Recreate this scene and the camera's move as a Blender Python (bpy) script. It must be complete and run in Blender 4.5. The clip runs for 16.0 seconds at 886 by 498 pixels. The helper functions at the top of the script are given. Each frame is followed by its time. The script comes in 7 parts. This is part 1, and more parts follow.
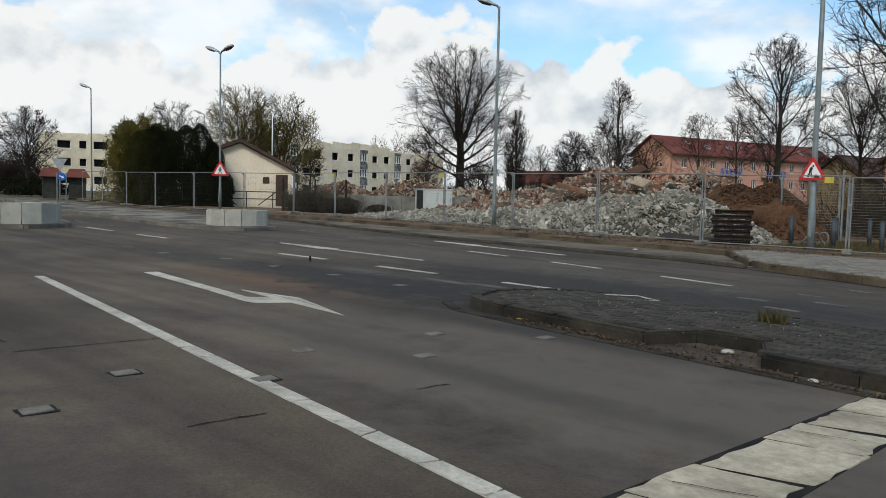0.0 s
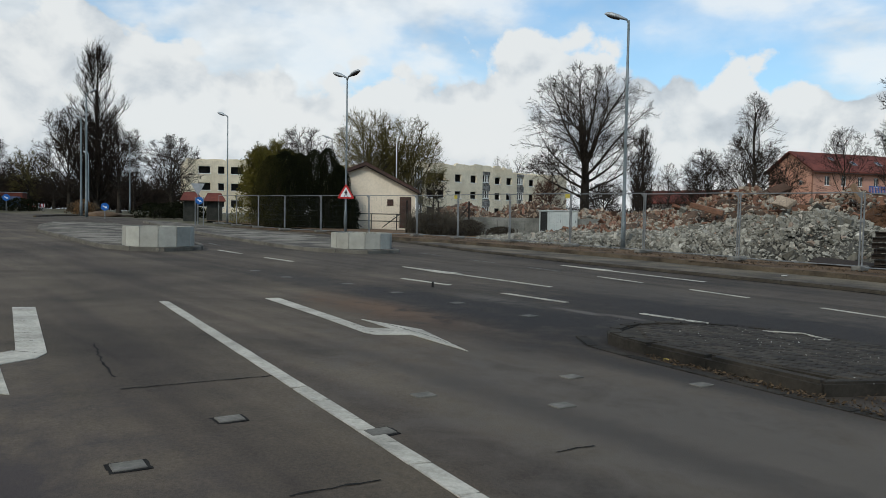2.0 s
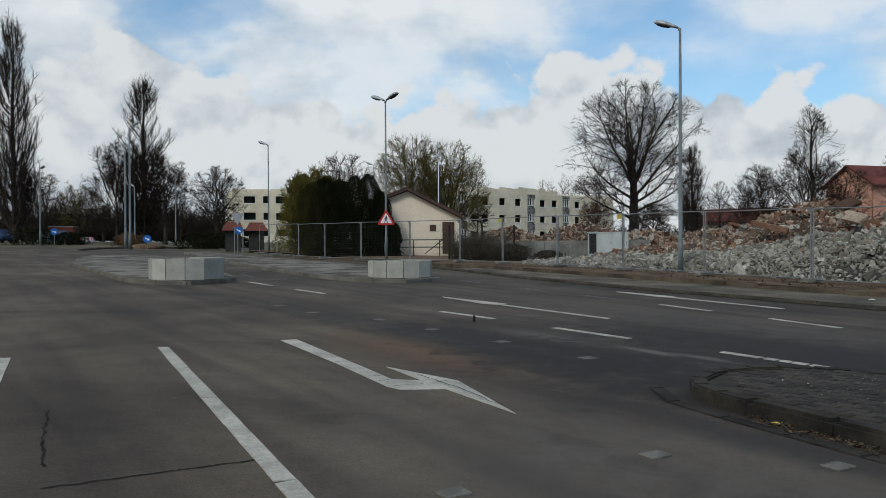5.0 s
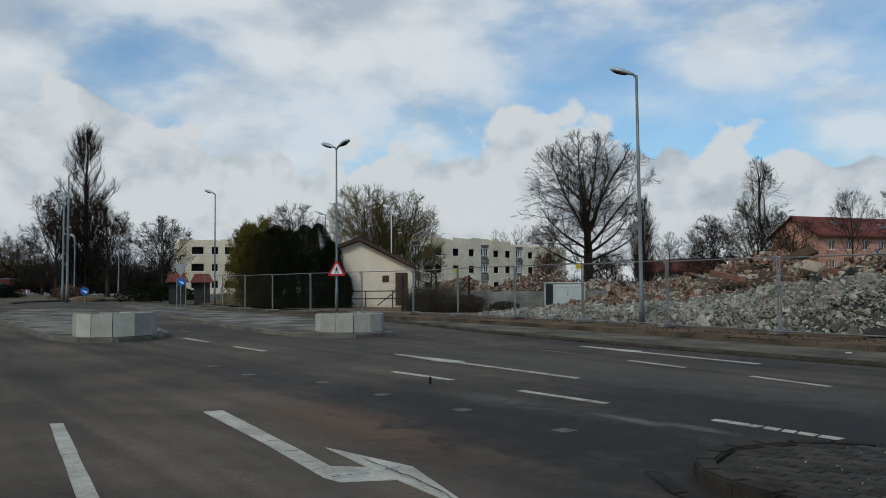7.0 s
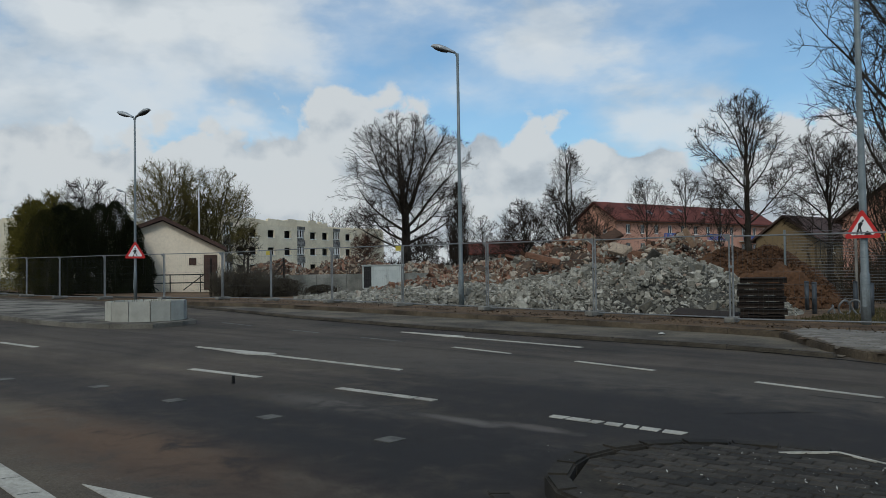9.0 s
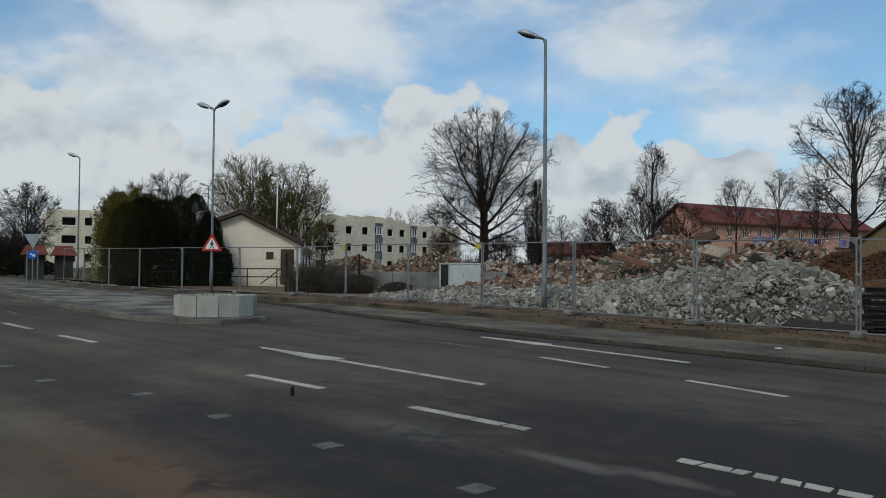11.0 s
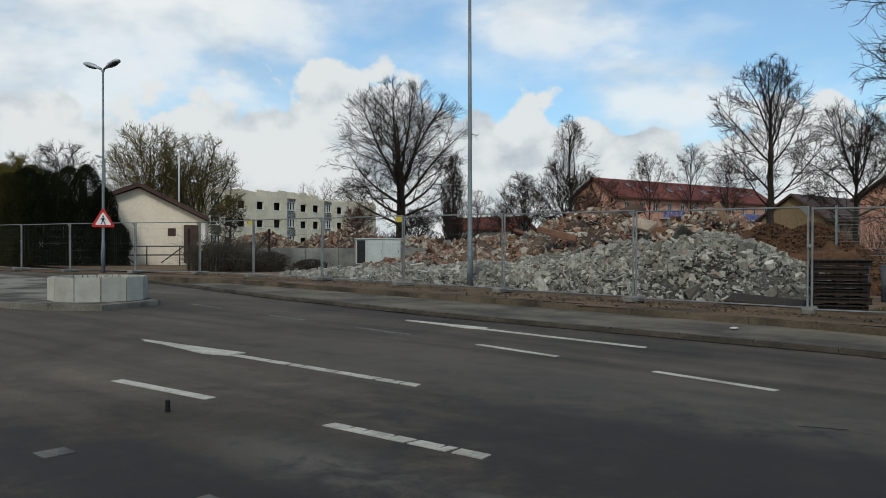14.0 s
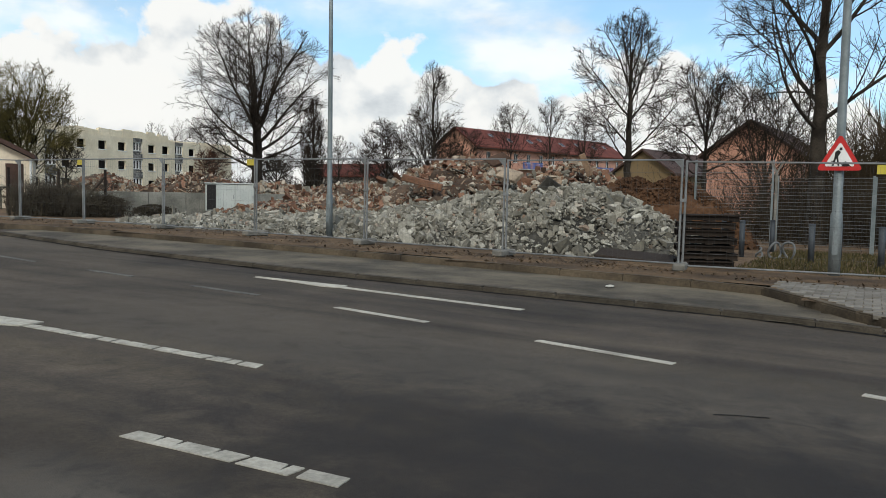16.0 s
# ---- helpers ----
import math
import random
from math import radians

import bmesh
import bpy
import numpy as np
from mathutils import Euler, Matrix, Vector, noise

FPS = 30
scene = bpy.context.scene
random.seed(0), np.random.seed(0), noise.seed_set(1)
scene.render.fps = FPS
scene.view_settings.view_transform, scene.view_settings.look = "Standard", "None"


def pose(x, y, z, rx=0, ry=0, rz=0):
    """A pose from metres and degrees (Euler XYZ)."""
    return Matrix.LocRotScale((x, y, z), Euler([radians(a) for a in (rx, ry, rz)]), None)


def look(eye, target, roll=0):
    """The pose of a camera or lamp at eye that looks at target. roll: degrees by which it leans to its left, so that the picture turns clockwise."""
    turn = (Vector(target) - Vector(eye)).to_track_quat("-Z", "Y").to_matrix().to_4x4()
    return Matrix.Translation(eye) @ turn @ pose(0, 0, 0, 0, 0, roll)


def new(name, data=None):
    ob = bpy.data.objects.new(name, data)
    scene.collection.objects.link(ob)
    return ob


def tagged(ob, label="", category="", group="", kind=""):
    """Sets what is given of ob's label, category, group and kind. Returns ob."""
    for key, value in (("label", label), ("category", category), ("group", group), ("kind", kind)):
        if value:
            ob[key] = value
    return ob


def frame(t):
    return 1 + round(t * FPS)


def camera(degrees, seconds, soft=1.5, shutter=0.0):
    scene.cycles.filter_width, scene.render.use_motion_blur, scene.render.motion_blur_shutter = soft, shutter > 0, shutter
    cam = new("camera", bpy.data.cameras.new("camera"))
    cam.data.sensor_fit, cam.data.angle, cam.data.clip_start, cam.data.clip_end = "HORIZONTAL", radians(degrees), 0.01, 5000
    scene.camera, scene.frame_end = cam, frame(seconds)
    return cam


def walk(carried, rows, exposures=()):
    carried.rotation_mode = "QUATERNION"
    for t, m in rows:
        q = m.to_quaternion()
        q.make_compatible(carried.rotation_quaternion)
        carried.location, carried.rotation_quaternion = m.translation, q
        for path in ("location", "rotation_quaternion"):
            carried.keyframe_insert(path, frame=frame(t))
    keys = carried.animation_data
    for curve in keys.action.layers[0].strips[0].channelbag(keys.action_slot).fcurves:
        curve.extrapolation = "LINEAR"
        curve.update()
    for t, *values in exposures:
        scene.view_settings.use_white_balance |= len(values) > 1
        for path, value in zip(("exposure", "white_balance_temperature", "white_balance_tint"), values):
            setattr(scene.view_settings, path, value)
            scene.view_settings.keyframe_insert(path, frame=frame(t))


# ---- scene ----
cam = camera(59.04, 16.0, soft=0.85)
PATH = [
    (0, (-0.000, 0.000, 1.233), (-6.927, 7.183, 0.583), 1.22),
    (0.5, (-0.232, 0.053, 1.248), (-7.229, 7.162, 0.531), 0.05),
    (1, (-0.365, 0.140, 1.268), (-7.116, 7.481, 0.537), -0.04),
    (1.5, (-0.419, 0.313, 1.289), (-8.255, 6.514, 0.890), -0.13),
    (2, (-0.591, 0.436, 1.266), (-8.560, 6.463, 0.855), 0.98),
    (2.5, (-0.796, 0.571, 1.258), (-8.870, 6.441, 0.670), -0.36),
    (3, (-1.062, 0.743, 1.273), (-9.341, 6.332, 0.813), -0.41),
    (5.5, (-2.032, 1.591, 1.285), (-10.284, 7.239, 1.324), -0.33),
    (6, (-2.350, 1.810, 1.326), (-9.857, 8.416, 1.465), -2.07),
    (6.5, (-2.514, 2.010, 1.337), (-10.062, 8.548, 1.876), 1.06),
    (7, (-2.755, 2.085, 1.302), (-10.710, 8.119, 1.848), -0.56),
    (7.5, (-2.963, 2.217, 1.333), (-10.353, 8.953, 1.478), -1.43),
    (8, (-3.125, 2.523, 1.328), (-10.501, 9.267, 1.671), 0.65),
    (8.5, (-3.322, 2.694, 1.338), (-10.560, 9.568, 1.936), 0.39),
    (9, (-3.615, 2.866, 1.328), (-9.974, 10.578, 1.617), -0.89),
    (9.5, (-3.756, 3.128, 1.325), (-10.734, 10.289, 1.495), 0.45),
    (10, (-4.051, 3.397, 1.340), (-11.130, 10.449, 1.734), 0.94),
    (12.5, (-5.257, 4.377, 1.338), (-12.335, 11.440, 1.403), -0.43),
    (13, (-5.451, 4.594, 1.337), (-12.551, 11.635, 1.432), 0.88),
    (13.5, (-5.782, 4.797, 1.351), (-12.145, 12.511, 1.449), -0.39),
    (14, (-5.972, 5.045, 1.320), (-12.248, 12.830, 1.296), -0.05),
    (14.5, (-6.105, 5.310, 1.334), (-12.569, 12.932, 0.983), 0.54),
    (15, (-6.374, 5.608, 1.377), (-11.593, 14.133, 1.089), -0.57),
    (15.5, (-6.595, 5.845, 1.326), (-11.118, 14.763, 1.203), -0.10),
    (16, (-6.756, 6.141, 1.333), (-11.545, 14.894, 0.658), 1.04),
]
walk(cam, [(t, look(e, g, r)) for t, e, g, r in PATH],
     exposures=[(0, -0.23, 6400, 8), (1.0, -0.22, 6400, 8), (1.6, -0.41, 6250, 7), (2.4, -0.41, 6280, 7), (3, -0.35, 6300, 8), (5.5, -0.64, 6120, 7), (9, -0.77, 6040, 6), (12.5, -0.67, 6090, 6), (14.5, -0.38, 6360, 7), (16, -0.17, 6560, 8)])


# ---- light ----
world = bpy.data.worlds.new("sky")
scene.world = world
world.use_nodes = True


class Nodes:
    """Short hand for building a node tree."""

    def __init__(self, tree):
        self.t = tree
        tree.nodes.clear()

    def add(self, kind, inputs=None, **props):
        n = self.t.nodes.new(kind)
        for k, v in props.items():
            setattr(n, k, v)
        for k, v in (inputs or {}).items():
            if isinstance(v, bpy.types.NodeSocket):
                self.t.links.new(v, n.inputs[k])
            else:
                n.inputs[k].default_value = v
        return n

    def math(self, op, a, b=0.0, c=0.0, clamp=False):
        return self.add("ShaderNodeMath", {0: a, 1: b, 2: c}, operation=op, use_clamp=clamp).outputs[0]

    def ramp(self, fac, stops):
        n = self.add("ShaderNodeValToRGB", {"Fac": fac})
        e = n.color_ramp.elements
        while len(e) < len(stops):
            e.new(0.5)
        for el, (p, col) in zip(e, stops):
            el.position = p
            el.color = (*col, 1) if len(col) == 3 else col
        return n.outputs["Color"]

    def noise(self, vec, scale, detail=4.0, rough=0.55, distort=0.0):
        return self.add("ShaderNodeTexNoise", {"Vector": vec, "Scale": scale, "Detail": detail, "Roughness": rough,
                                               "Distortion": distort}).outputs["Fac"]

    def mix(self, fac, a, b, blend="MIX"):
        n = self.add("ShaderNodeMix", {0: fac, 6: a, 7: b}, data_type="RGBA", blend_type=blend)
        return n.outputs[2]


SUN_ELEVATION, SUN_AZIMUTH = 42.0, 152.0
w = Nodes(world.node_tree)
direction = w.add("ShaderNodeTexCoord").outputs["Generated"]
sky = w.add("ShaderNodeTexSky", sky_type="NISHITA", sun_disc=False, sun_elevation=radians(SUN_ELEVATION),
            sun_rotation=radians(SUN_AZIMUTH), air_density=1.0, dust_density=1.5)
sep = w.add("ShaderNodeSeparateXYZ", {0: direction})
up = sep.outputs[2]


def sky_noise(scale, stretch, shift, detail, rough, distort=0.1):
    v = w.add("ShaderNodeMapping", {"Vector": direction, "Scale": (1.0, 1.0, stretch), "Location": shift}).outputs[0]
    return w.noise(v, scale, detail, rough, distort)


# thin high cloud, thicker towards the south-west
lean = w.math("MULTIPLY", w.math("ADD", sep.outputs[0], sep.outputs[1]), -0.135)
high = w.math("ADD", sky_noise(3.4, 2.0, (0.37, 0.12, 0.05), 9.0, 0.52, 0.06), lean)
high_mask = w.ramp(high, [(0.42, (0.13, 0.13, 0.13)), (0.50, (0.38, 0.38, 0.38)), (0.565, (0.80, 0.80, 0.80)), (0.66, (0.97, 0.97, 0.97))])
high_low = sky_noise(3.4, 2.0, (0.37, 0.12, -0.03), 6.0, 0.5, 0.06)
high_soft = w.math("MULTIPLY_ADD", w.math("SUBTRACT", sky_noise(3.4, 2.0, (0.37, 0.12, 0.05), 6.0, 0.5, 0.06), high_low), 1.6, sky_noise(6.0, 2.0, (0.1, 0.9, 0.3), 5.0, 0.5))
high_body = w.ramp(high_soft, [(0.3, (0.62, 0.67, 0.72)), (0.64, (0.98, 0.98, 0.97))])
# a bank of cumulus above the horizon: bright sharp tops, grey bases
crest = sky_noise(2.9, 0.6, (0.15, 0.42, 0.0), 3.0, 0.5)
top = w.math("ADD", w.math("MULTIPLY_ADD", crest, 0.36, 0.0), w.math("MULTIPLY", lean, 0.32))
edge = sky_noise(8.5, 1.25, (0.5, 0.2, 0.1), 9.0, 0.56, 0.2)
depth = w.math("SUBTRACT", top, up)
wobble = w.add("ShaderNodeVectorMath", {0: w.add("ShaderNodeTexNoise", {"Vector": direction, "Scale": 11.0, "Detail": 4.0}).outputs["Color"], 3: 0.05}, operation="SCALE")
warped = w.add("ShaderNodeVectorMath", {0: direction, 1: wobble.outputs[0]}, operation="ADD").outputs[0]
puff = w.math("SUBTRACT", 1.0, w.add("ShaderNodeTexVoronoi", {"Vector": warped, "Scale": 24.0}, feature="F1").outputs["Distance"])
bank = w.math("ADD", w.math("MULTIPLY_ADD", depth, 6.5, w.math("MULTIPLY_ADD", edge, 1.6, -0.8)), w.math("MULTIPLY_ADD", puff, 0.34, -0.15))
bank_mask = w.ramp(bank, [(0.0, (0, 0, 0)), (0.10, (0.97, 0.97, 0.97))])
edge_low = sky_noise(8.5, 1.25, (0.5, 0.2, 0.045), 6.0, 0.5, 0.2)
relief = w.math("MULTIPLY_ADD", w.math("SUBTRACT", edge, edge_low), 3.0, 0.57)
shade = w.math("MULTIPLY_ADD", bank, -0.27, w.math("ADD", relief, 0.42), clamp=True)
bank_body = w.ramp(shade, [(0.12, (0.55, 0.59, 0.64)), (0.55, (0.80, 0.83, 0.86)), (0.92, (1.04, 1.035, 1.02))])
clear = w.mix(1.0, sky.outputs[0], (0.93, 1.17, 1.24, 1), "MULTIPLY")
bg_sky = w.add("ShaderNodeBackground", {"Color": clear, "Strength": 0.173})
bg_high = w.add("ShaderNodeBackground", {"Color": high_body, "Strength": 1.21})
bg_bank = w.add("ShaderNodeBackground", {"Color": bank_body, "Strength": 1.04})
mixed = w.add("ShaderNodeMixShader", {0: high_mask, 1: bg_sky.outputs[0], 2: bg_high.outputs[0]})
mixed = w.add("ShaderNodeMixShader", {0: bank_mask, 1: mixed.outputs[0], 2: bg_bank.outputs[0]})
w.add("ShaderNodeOutputWorld", {0: mixed.outputs[0]})

sun_data = bpy.data.lights.new("sun", "SUN")
sun_data.energy, sun_data.angle, sun_data.color = 2.0, radians(9), (1.0, 0.94, 0.86)
sun = new("sun", sun_data)
az, el = radians(SUN_AZIMUTH), radians(SUN_ELEVATION)
sun_from = Vector((math.sin(az) * math.cos(el), math.cos(az) * math.cos(el), math.sin(el)))
sun.matrix_basis = look(sun_from * 60, (0, 0, 0))


# ---- materials ----
def material(name, build, rough=0.85, metal=0.0, bump=0.0, bump_scale=40.0, spec=0.22):
    """A material whose colour comes from build(nodes, object coordinates), with a fine relief."""
    m = bpy.data.materials.new(name)
    m.use_nodes = True
    n = Nodes(m.node_tree)
    geo = n.add("ShaderNodeNewGeometry")
    pos = geo.outputs["Position"]
    colour = build(n, pos) if callable(build) else (*build, 1)
    shader = n.add("ShaderNodeBsdfPrincipled", {"Base Color": colour, "Roughness": rough, "Metallic": metal,
                                                "Specular IOR Level": spec})
    if bump:
        b = n.add("ShaderNodeBump", {"Height": n.noise(pos, bump_scale, 5.0, 0.65), "Strength": bump, "Distance": 0.02})
        n.t.links.new(b.outputs[0], shader.inputs["Normal"])
    n.add("ShaderNodeOutputMaterial", {0: shader.outputs[0]})
    return m


def two_tone(a, b, scale, fine=None, fine_amount=0.25, lo=0.35, hi=0.65, stretch=(1, 1, 1)):
    """Colour that drifts between a and b at one scale and is broken up at a finer one."""
    def build(n, pos):
        p = n.add("ShaderNodeMapping", {"Vector": pos, "Scale": stretch}).outputs[0]
        c = n.ramp(n.noise(p, scale, 5.0, 0.6), [(lo, a), (hi, b)])
        if fine:
            g = n.ramp(n.noise(p, fine, 4.0, 0.7), [(0.3, (1 - fine_amount,) * 3), (0.7, (1 + fine_amount,) * 3)])
            c = n.mix(1.0, c, g, "MULTIPLY")
        return c
    return build


def per_piece(a, b, fine=30.0, amount=0.2):
    """Colour that differs from piece to piece of a joined mesh or a set of objects."""
    def build(n, pos):
        isl = n.add("ShaderNodeNewGeometry").outputs["Random Per Island"]
        obj = n.add("ShaderNodeObjectInfo").outputs["Random"]
        r = n.math("FRACT", n.math("ADD", isl, obj))
        c = n.ramp(r, [(0.0, a), (1.0, b)])
        g = n.ramp(n.noise(pos, fine, 4.0, 0.7), [(0.3, (1 - amount,) * 3), (0.7, (1 + amount,) * 3)])
        return n.mix(1.0, c, g, "MULTIPLY")
    return build


def asphalt_colour(n, pos):
    """Worn grey asphalt: dusty bands and tyre streaks along the lanes, dark oil patches, a brown stain, fine aggregate."""
    p = n.add("ShaderNodeMapping", {"Vector": pos, "Scale": (0.10, 0.55, 1.0), "Rotation": (0, 0, radians(4))}).outputs[0]
    band = n.ramp(n.noise(p, 1.3, 3.0, 0.5), [(0.34, (0.059, 0.0515, 0.040)), (0.66, (0.106, 0.093, 0.072))])
    blot = n.ramp(n.noise(pos, 0.35, 6.0, 0.62, 0.6), [(0.33, (0.55, 0.55, 0.56)), (0.55, (1.02, 1.02, 1.02)), (0.72, (1.36, 1.33, 1.27))])
    c = n.mix(1.0, band, blot, "MULTIPLY")
    p2 = n.add("ShaderNodeMapping", {"Vector": pos, "Scale": (0.12, 1.9, 1.0), "Rotation": (0, 0, radians(7))}).outputs[0]
    streak = n.ramp(n.noise(p2, 1.2, 2.5, 0.5, 0.3), [(0.34, (0.70, 0.69, 0.73)), (0.54, (1.0, 1.0, 1.0)), (0.72, (1.12, 1.12, 1.06))])
    c = n.mix(1.0, c, streak, "MULTIPLY")
    mottle = n.ramp(n.noise(pos, 3.2, 8.0, 0.7), [(0.34, (0.90, 0.90, 0.90)), (0.66, (1.10, 1.10, 1.09))])
    c = n.mix(1.0, c, mottle, "MULTIPLY")
    fleck = n.ramp(n.noise(pos, 9.0, 2.0, 0.5), [(0.72, (1, 1, 1)), (0.78, (1.5, 1.46, 1.4))])
    c = n.mix(1.0, c, fleck, "MULTIPLY")
    grit = n.ramp(n.noise(pos, 48.0, 3.0, 0.8), [(0.3, (0.70, 0.70, 0.70)), (0.7, (1.34, 1.33, 1.31))])
    c = n.mix(1.0, c, grit, "MULTIPLY")
    # the outer carriageway is an older, bluer layer
    layer = n.ramp(n.math("MULTIPLY_ADD", n.add("ShaderNodeSeparateXYZ", {0: pos}).outputs[1], 0.1, n.math("MULTIPLY", n.noise(pos, 0.5, 4.0, 0.6), 0.2)),
                   [(0.99, (1, 1, 1)), (1.12, (0.90, 0.91, 0.93))])
    c = n.mix(1.0, c, layer, "MULTIPLY")
    for (cx, cy, rx, ry, col, amount) in ((-2.6, 4.5, 5.5, 1.9, (0.112, 0.106, 0.092), 0.72), (-8.8, 11.6, 7.5, 1.5, (0.088, 0.083, 0.070), 0.6),
                                          (-9.2, 6.0, 2.6, 0.75, (0.125, 0.082, 0.050), 0.85), (-9.4, 8.2, 1.5, 0.5, (0.16, 0.155, 0.135), 0.7),
                                          (-7.2, 7.9, 1.6, 0.55, (0.12, 0.115, 0.105), 0.45), (-13.5, 12.0, 4.5, 1.2, (0.095, 0.085, 0.068), 0.5),
                                          (-7.4, 7.4, 3.0, 1.8, (0.015, 0.015, 0.015), 0.9), (-4.5, 10.0, 6.5, 1.6, (0.03, 0.029, 0.029), 0.75), (-6.5, 9.0, 6.5, 3.6, (0.022, 0.0205, 0.019), 0.7), (-9.6, 7.1, 2.8, 1.0, (0.022, 0.022, 0.022), 0.72), (-12.8, 6.9, 3.5, 0.7, (0.026, 0.026, 0.027), 0.55),
                                          (-8.0, 8.35, 0.55, 0.16, (0.15, 0.145, 0.13), 0.7), (-7.3, 8.5, 0.5, 0.14, (0.15, 0.14, 0.125), 0.6), (-4.2, 5.9, 2.2, 0.35, (0.03, 0.029, 0.028), 0.6), (-4.6, 0.4, 4.5, 1.5, (0.042, 0.038, 0.041), 0.8), (-3.6, 4.1, 3.4, 0.28, (0.045, 0.042, 0.038), 0.6)):
        q = n.add("ShaderNodeMapping", {"Vector": pos, "Location": (-cx / rx, -cy / ry, 0), "Scale": (1 / rx, 1 / ry, 0)}).outputs[0]
        r = n.add("ShaderNodeVectorMath", {0: q}, operation="LENGTH").outputs["Value"]
        r = n.math("ADD", r, n.math("MULTIPLY_ADD", n.noise(pos, 2.4, 8.0, 0.7, 0.4), 2.4, -1.2))
        f = n.ramp(r, [(0.25, (amount,) * 3), (1.05, (0, 0, 0))])
        c = n.mix(f, c, (*col, 1))
    # brown dust rubbed into the surface
    return n.mix(1.0, c, (0.935, 0.86, 0.825, 1), "MULTIPLY")


M_ASPHALT = material("asphalt", asphalt_colour, 0.85, bump=0.35, bump_scale=90, spec=0.22)
M_LAYBY = material("layby_asphalt", two_tone((0.048, 0.041, 0.031), (0.14, 0.117, 0.084), 0.8, 40, 0.3, 0.38, 0.62), 0.85, bump=0.4, bump_scale=70)
M_PAINT = material("road_paint", two_tone((0.27, 0.255, 0.215), (0.46, 0.435, 0.37), 2.5, 30, 0.22), 0.7, bump=0.2, bump_scale=120)
M_PAINT_OLD = material("worn_road_paint", two_tone((0.05, 0.048, 0.042), (0.125, 0.12, 0.105), 4, 30, 0.25), 0.75, bump=0.2, bump_scale=120)
M_BAND = material("pale_band", two_tone((0.24, 0.21, 0.155), (0.43, 0.385, 0.295), 1.6, 16, 0.24), 0.85, bump=0.3, bump_scale=50)
M_COVER = material("pale_cover", two_tone((0.085, 0.08, 0.068), (0.165, 0.155, 0.134), 6, 40, 0.2), 0.8)
M_TAR = material("tar", two_tone((0.010, 0.010, 0.010), (0.024, 0.023, 0.021), 6), 0.95, spec=0.1)
M_KERB = material("kerb_concrete", two_tone((0.042, 0.033, 0.023), (0.118, 0.092, 0.062), 1.2, 25, 0.28), 0.9, bump=0.3, bump_scale=50)
M_KERB_PALE = material("pale_kerb", two_tone((0.08, 0.072, 0.058), (0.17, 0.155, 0.127), 1.2, 25, 0.25), 0.9, bump=0.3, bump_scale=50)
M_ISLAND = material("patched_island_paving", two_tone((0.05, 0.044, 0.036), (0.20, 0.182, 0.15), 0.9, 30, 0.3, 0.4, 0.6), 0.9, bump=0.4, bump_scale=60)
M_KERB_WORN = material("worn_kerb", two_tone((0.028, 0.024, 0.018), (0.085, 0.072, 0.055), 1.2, 25, 0.3), 0.9, bump=0.3, bump_scale=50)
M_KERB_DARK = material("dirty_kerb", two_tone((0.010, 0.009, 0.007), (0.046, 0.039, 0.030), 1.5, 25, 0.25), 0.9, bump=0.3, bump_scale=50)
M_SETT = material("paving_stone", per_piece((0.021, 0.018, 0.014), (0.054, 0.046, 0.036), 14, 0.4), 0.85, bump=0.4, bump_scale=60)
M_SETT_LIGHT = material("light_paving_stone", per_piece((0.12, 0.107, 0.088), (0.20, 0.182, 0.155), 30, 0.2), 0.85, bump=0.3, bump_scale=60)
M_JOINT = material("joint_sand", two_tone((0.018, 0.015, 0.011), (0.05, 0.042, 0.030), 3, 30, 0.3), 0.95)
M_EARTH = material("bare_earth", two_tone((0.075, 0.048, 0.028), (0.165, 0.110, 0.066), 0.6, 12, 0.3), 0.95, bump=0.8, bump_scale=25)
M_RED_EARTH = material("red_soil", two_tone((0.044, 0.022, 0.011), (0.108, 0.055, 0.027), 0.7, 9, 0.35), 0.95, bump=0.9, bump_scale=14)
M_GROUND = material("open_ground", two_tone((0.055, 0.058, 0.03), (0.13, 0.11, 0.075), 0.15, 2.5, 0.3), 0.95, bump=0.6, bump_scale=10)
M_GRASS = material("grass", per_piece((0.028, 0.03, 0.010), (0.105, 0.082, 0.034), 8, 0.2), 0.9)
M_LEAVES = material("dead_leaves", per_piece((0.035, 0.024, 0.014), (0.10, 0.068, 0.038), 20, 0.2), 0.9)
M_ZINC = material("galvanised_steel", two_tone((0.16, 0.167, 0.167), (0.26, 0.268, 0.268), 3, 60, 0.12), 0.5, 0.55)
M_WIRE = material("fence_wire", two_tone((0.055, 0.057, 0.057), (0.10, 0.102, 0.102), 3, 60, 0.12), 0.6, 0.4)
M_POLE = material("grey_pole", two_tone((0.13, 0.155, 0.16), (0.21, 0.235, 0.24), 2, 30, 0.15), 0.55, 0.35)
M_LAMP = material("lamp_housing", two_tone((0.30, 0.32, 0.33), (0.42, 0.44, 0.45), 4), 0.45, 0.2)
M_LAMP_DARK = material("lamp_underside", two_tone((0.02, 0.022, 0.025), (0.05, 0.05, 0.055), 8), 0.3)
M_CONCRETE = material("concrete", two_tone((0.30, 0.30, 0.27), (0.46, 0.46, 0.42), 0.8, 22, 0.14), 0.9, bump=0.25, bump_scale=40)
M_PLANTER = material("planter_concrete", per_piece((0.26, 0.25, 0.215), (0.44, 0.43, 0.37), 3, 0.16), 0.85, bump=0.2, bump_scale=40)
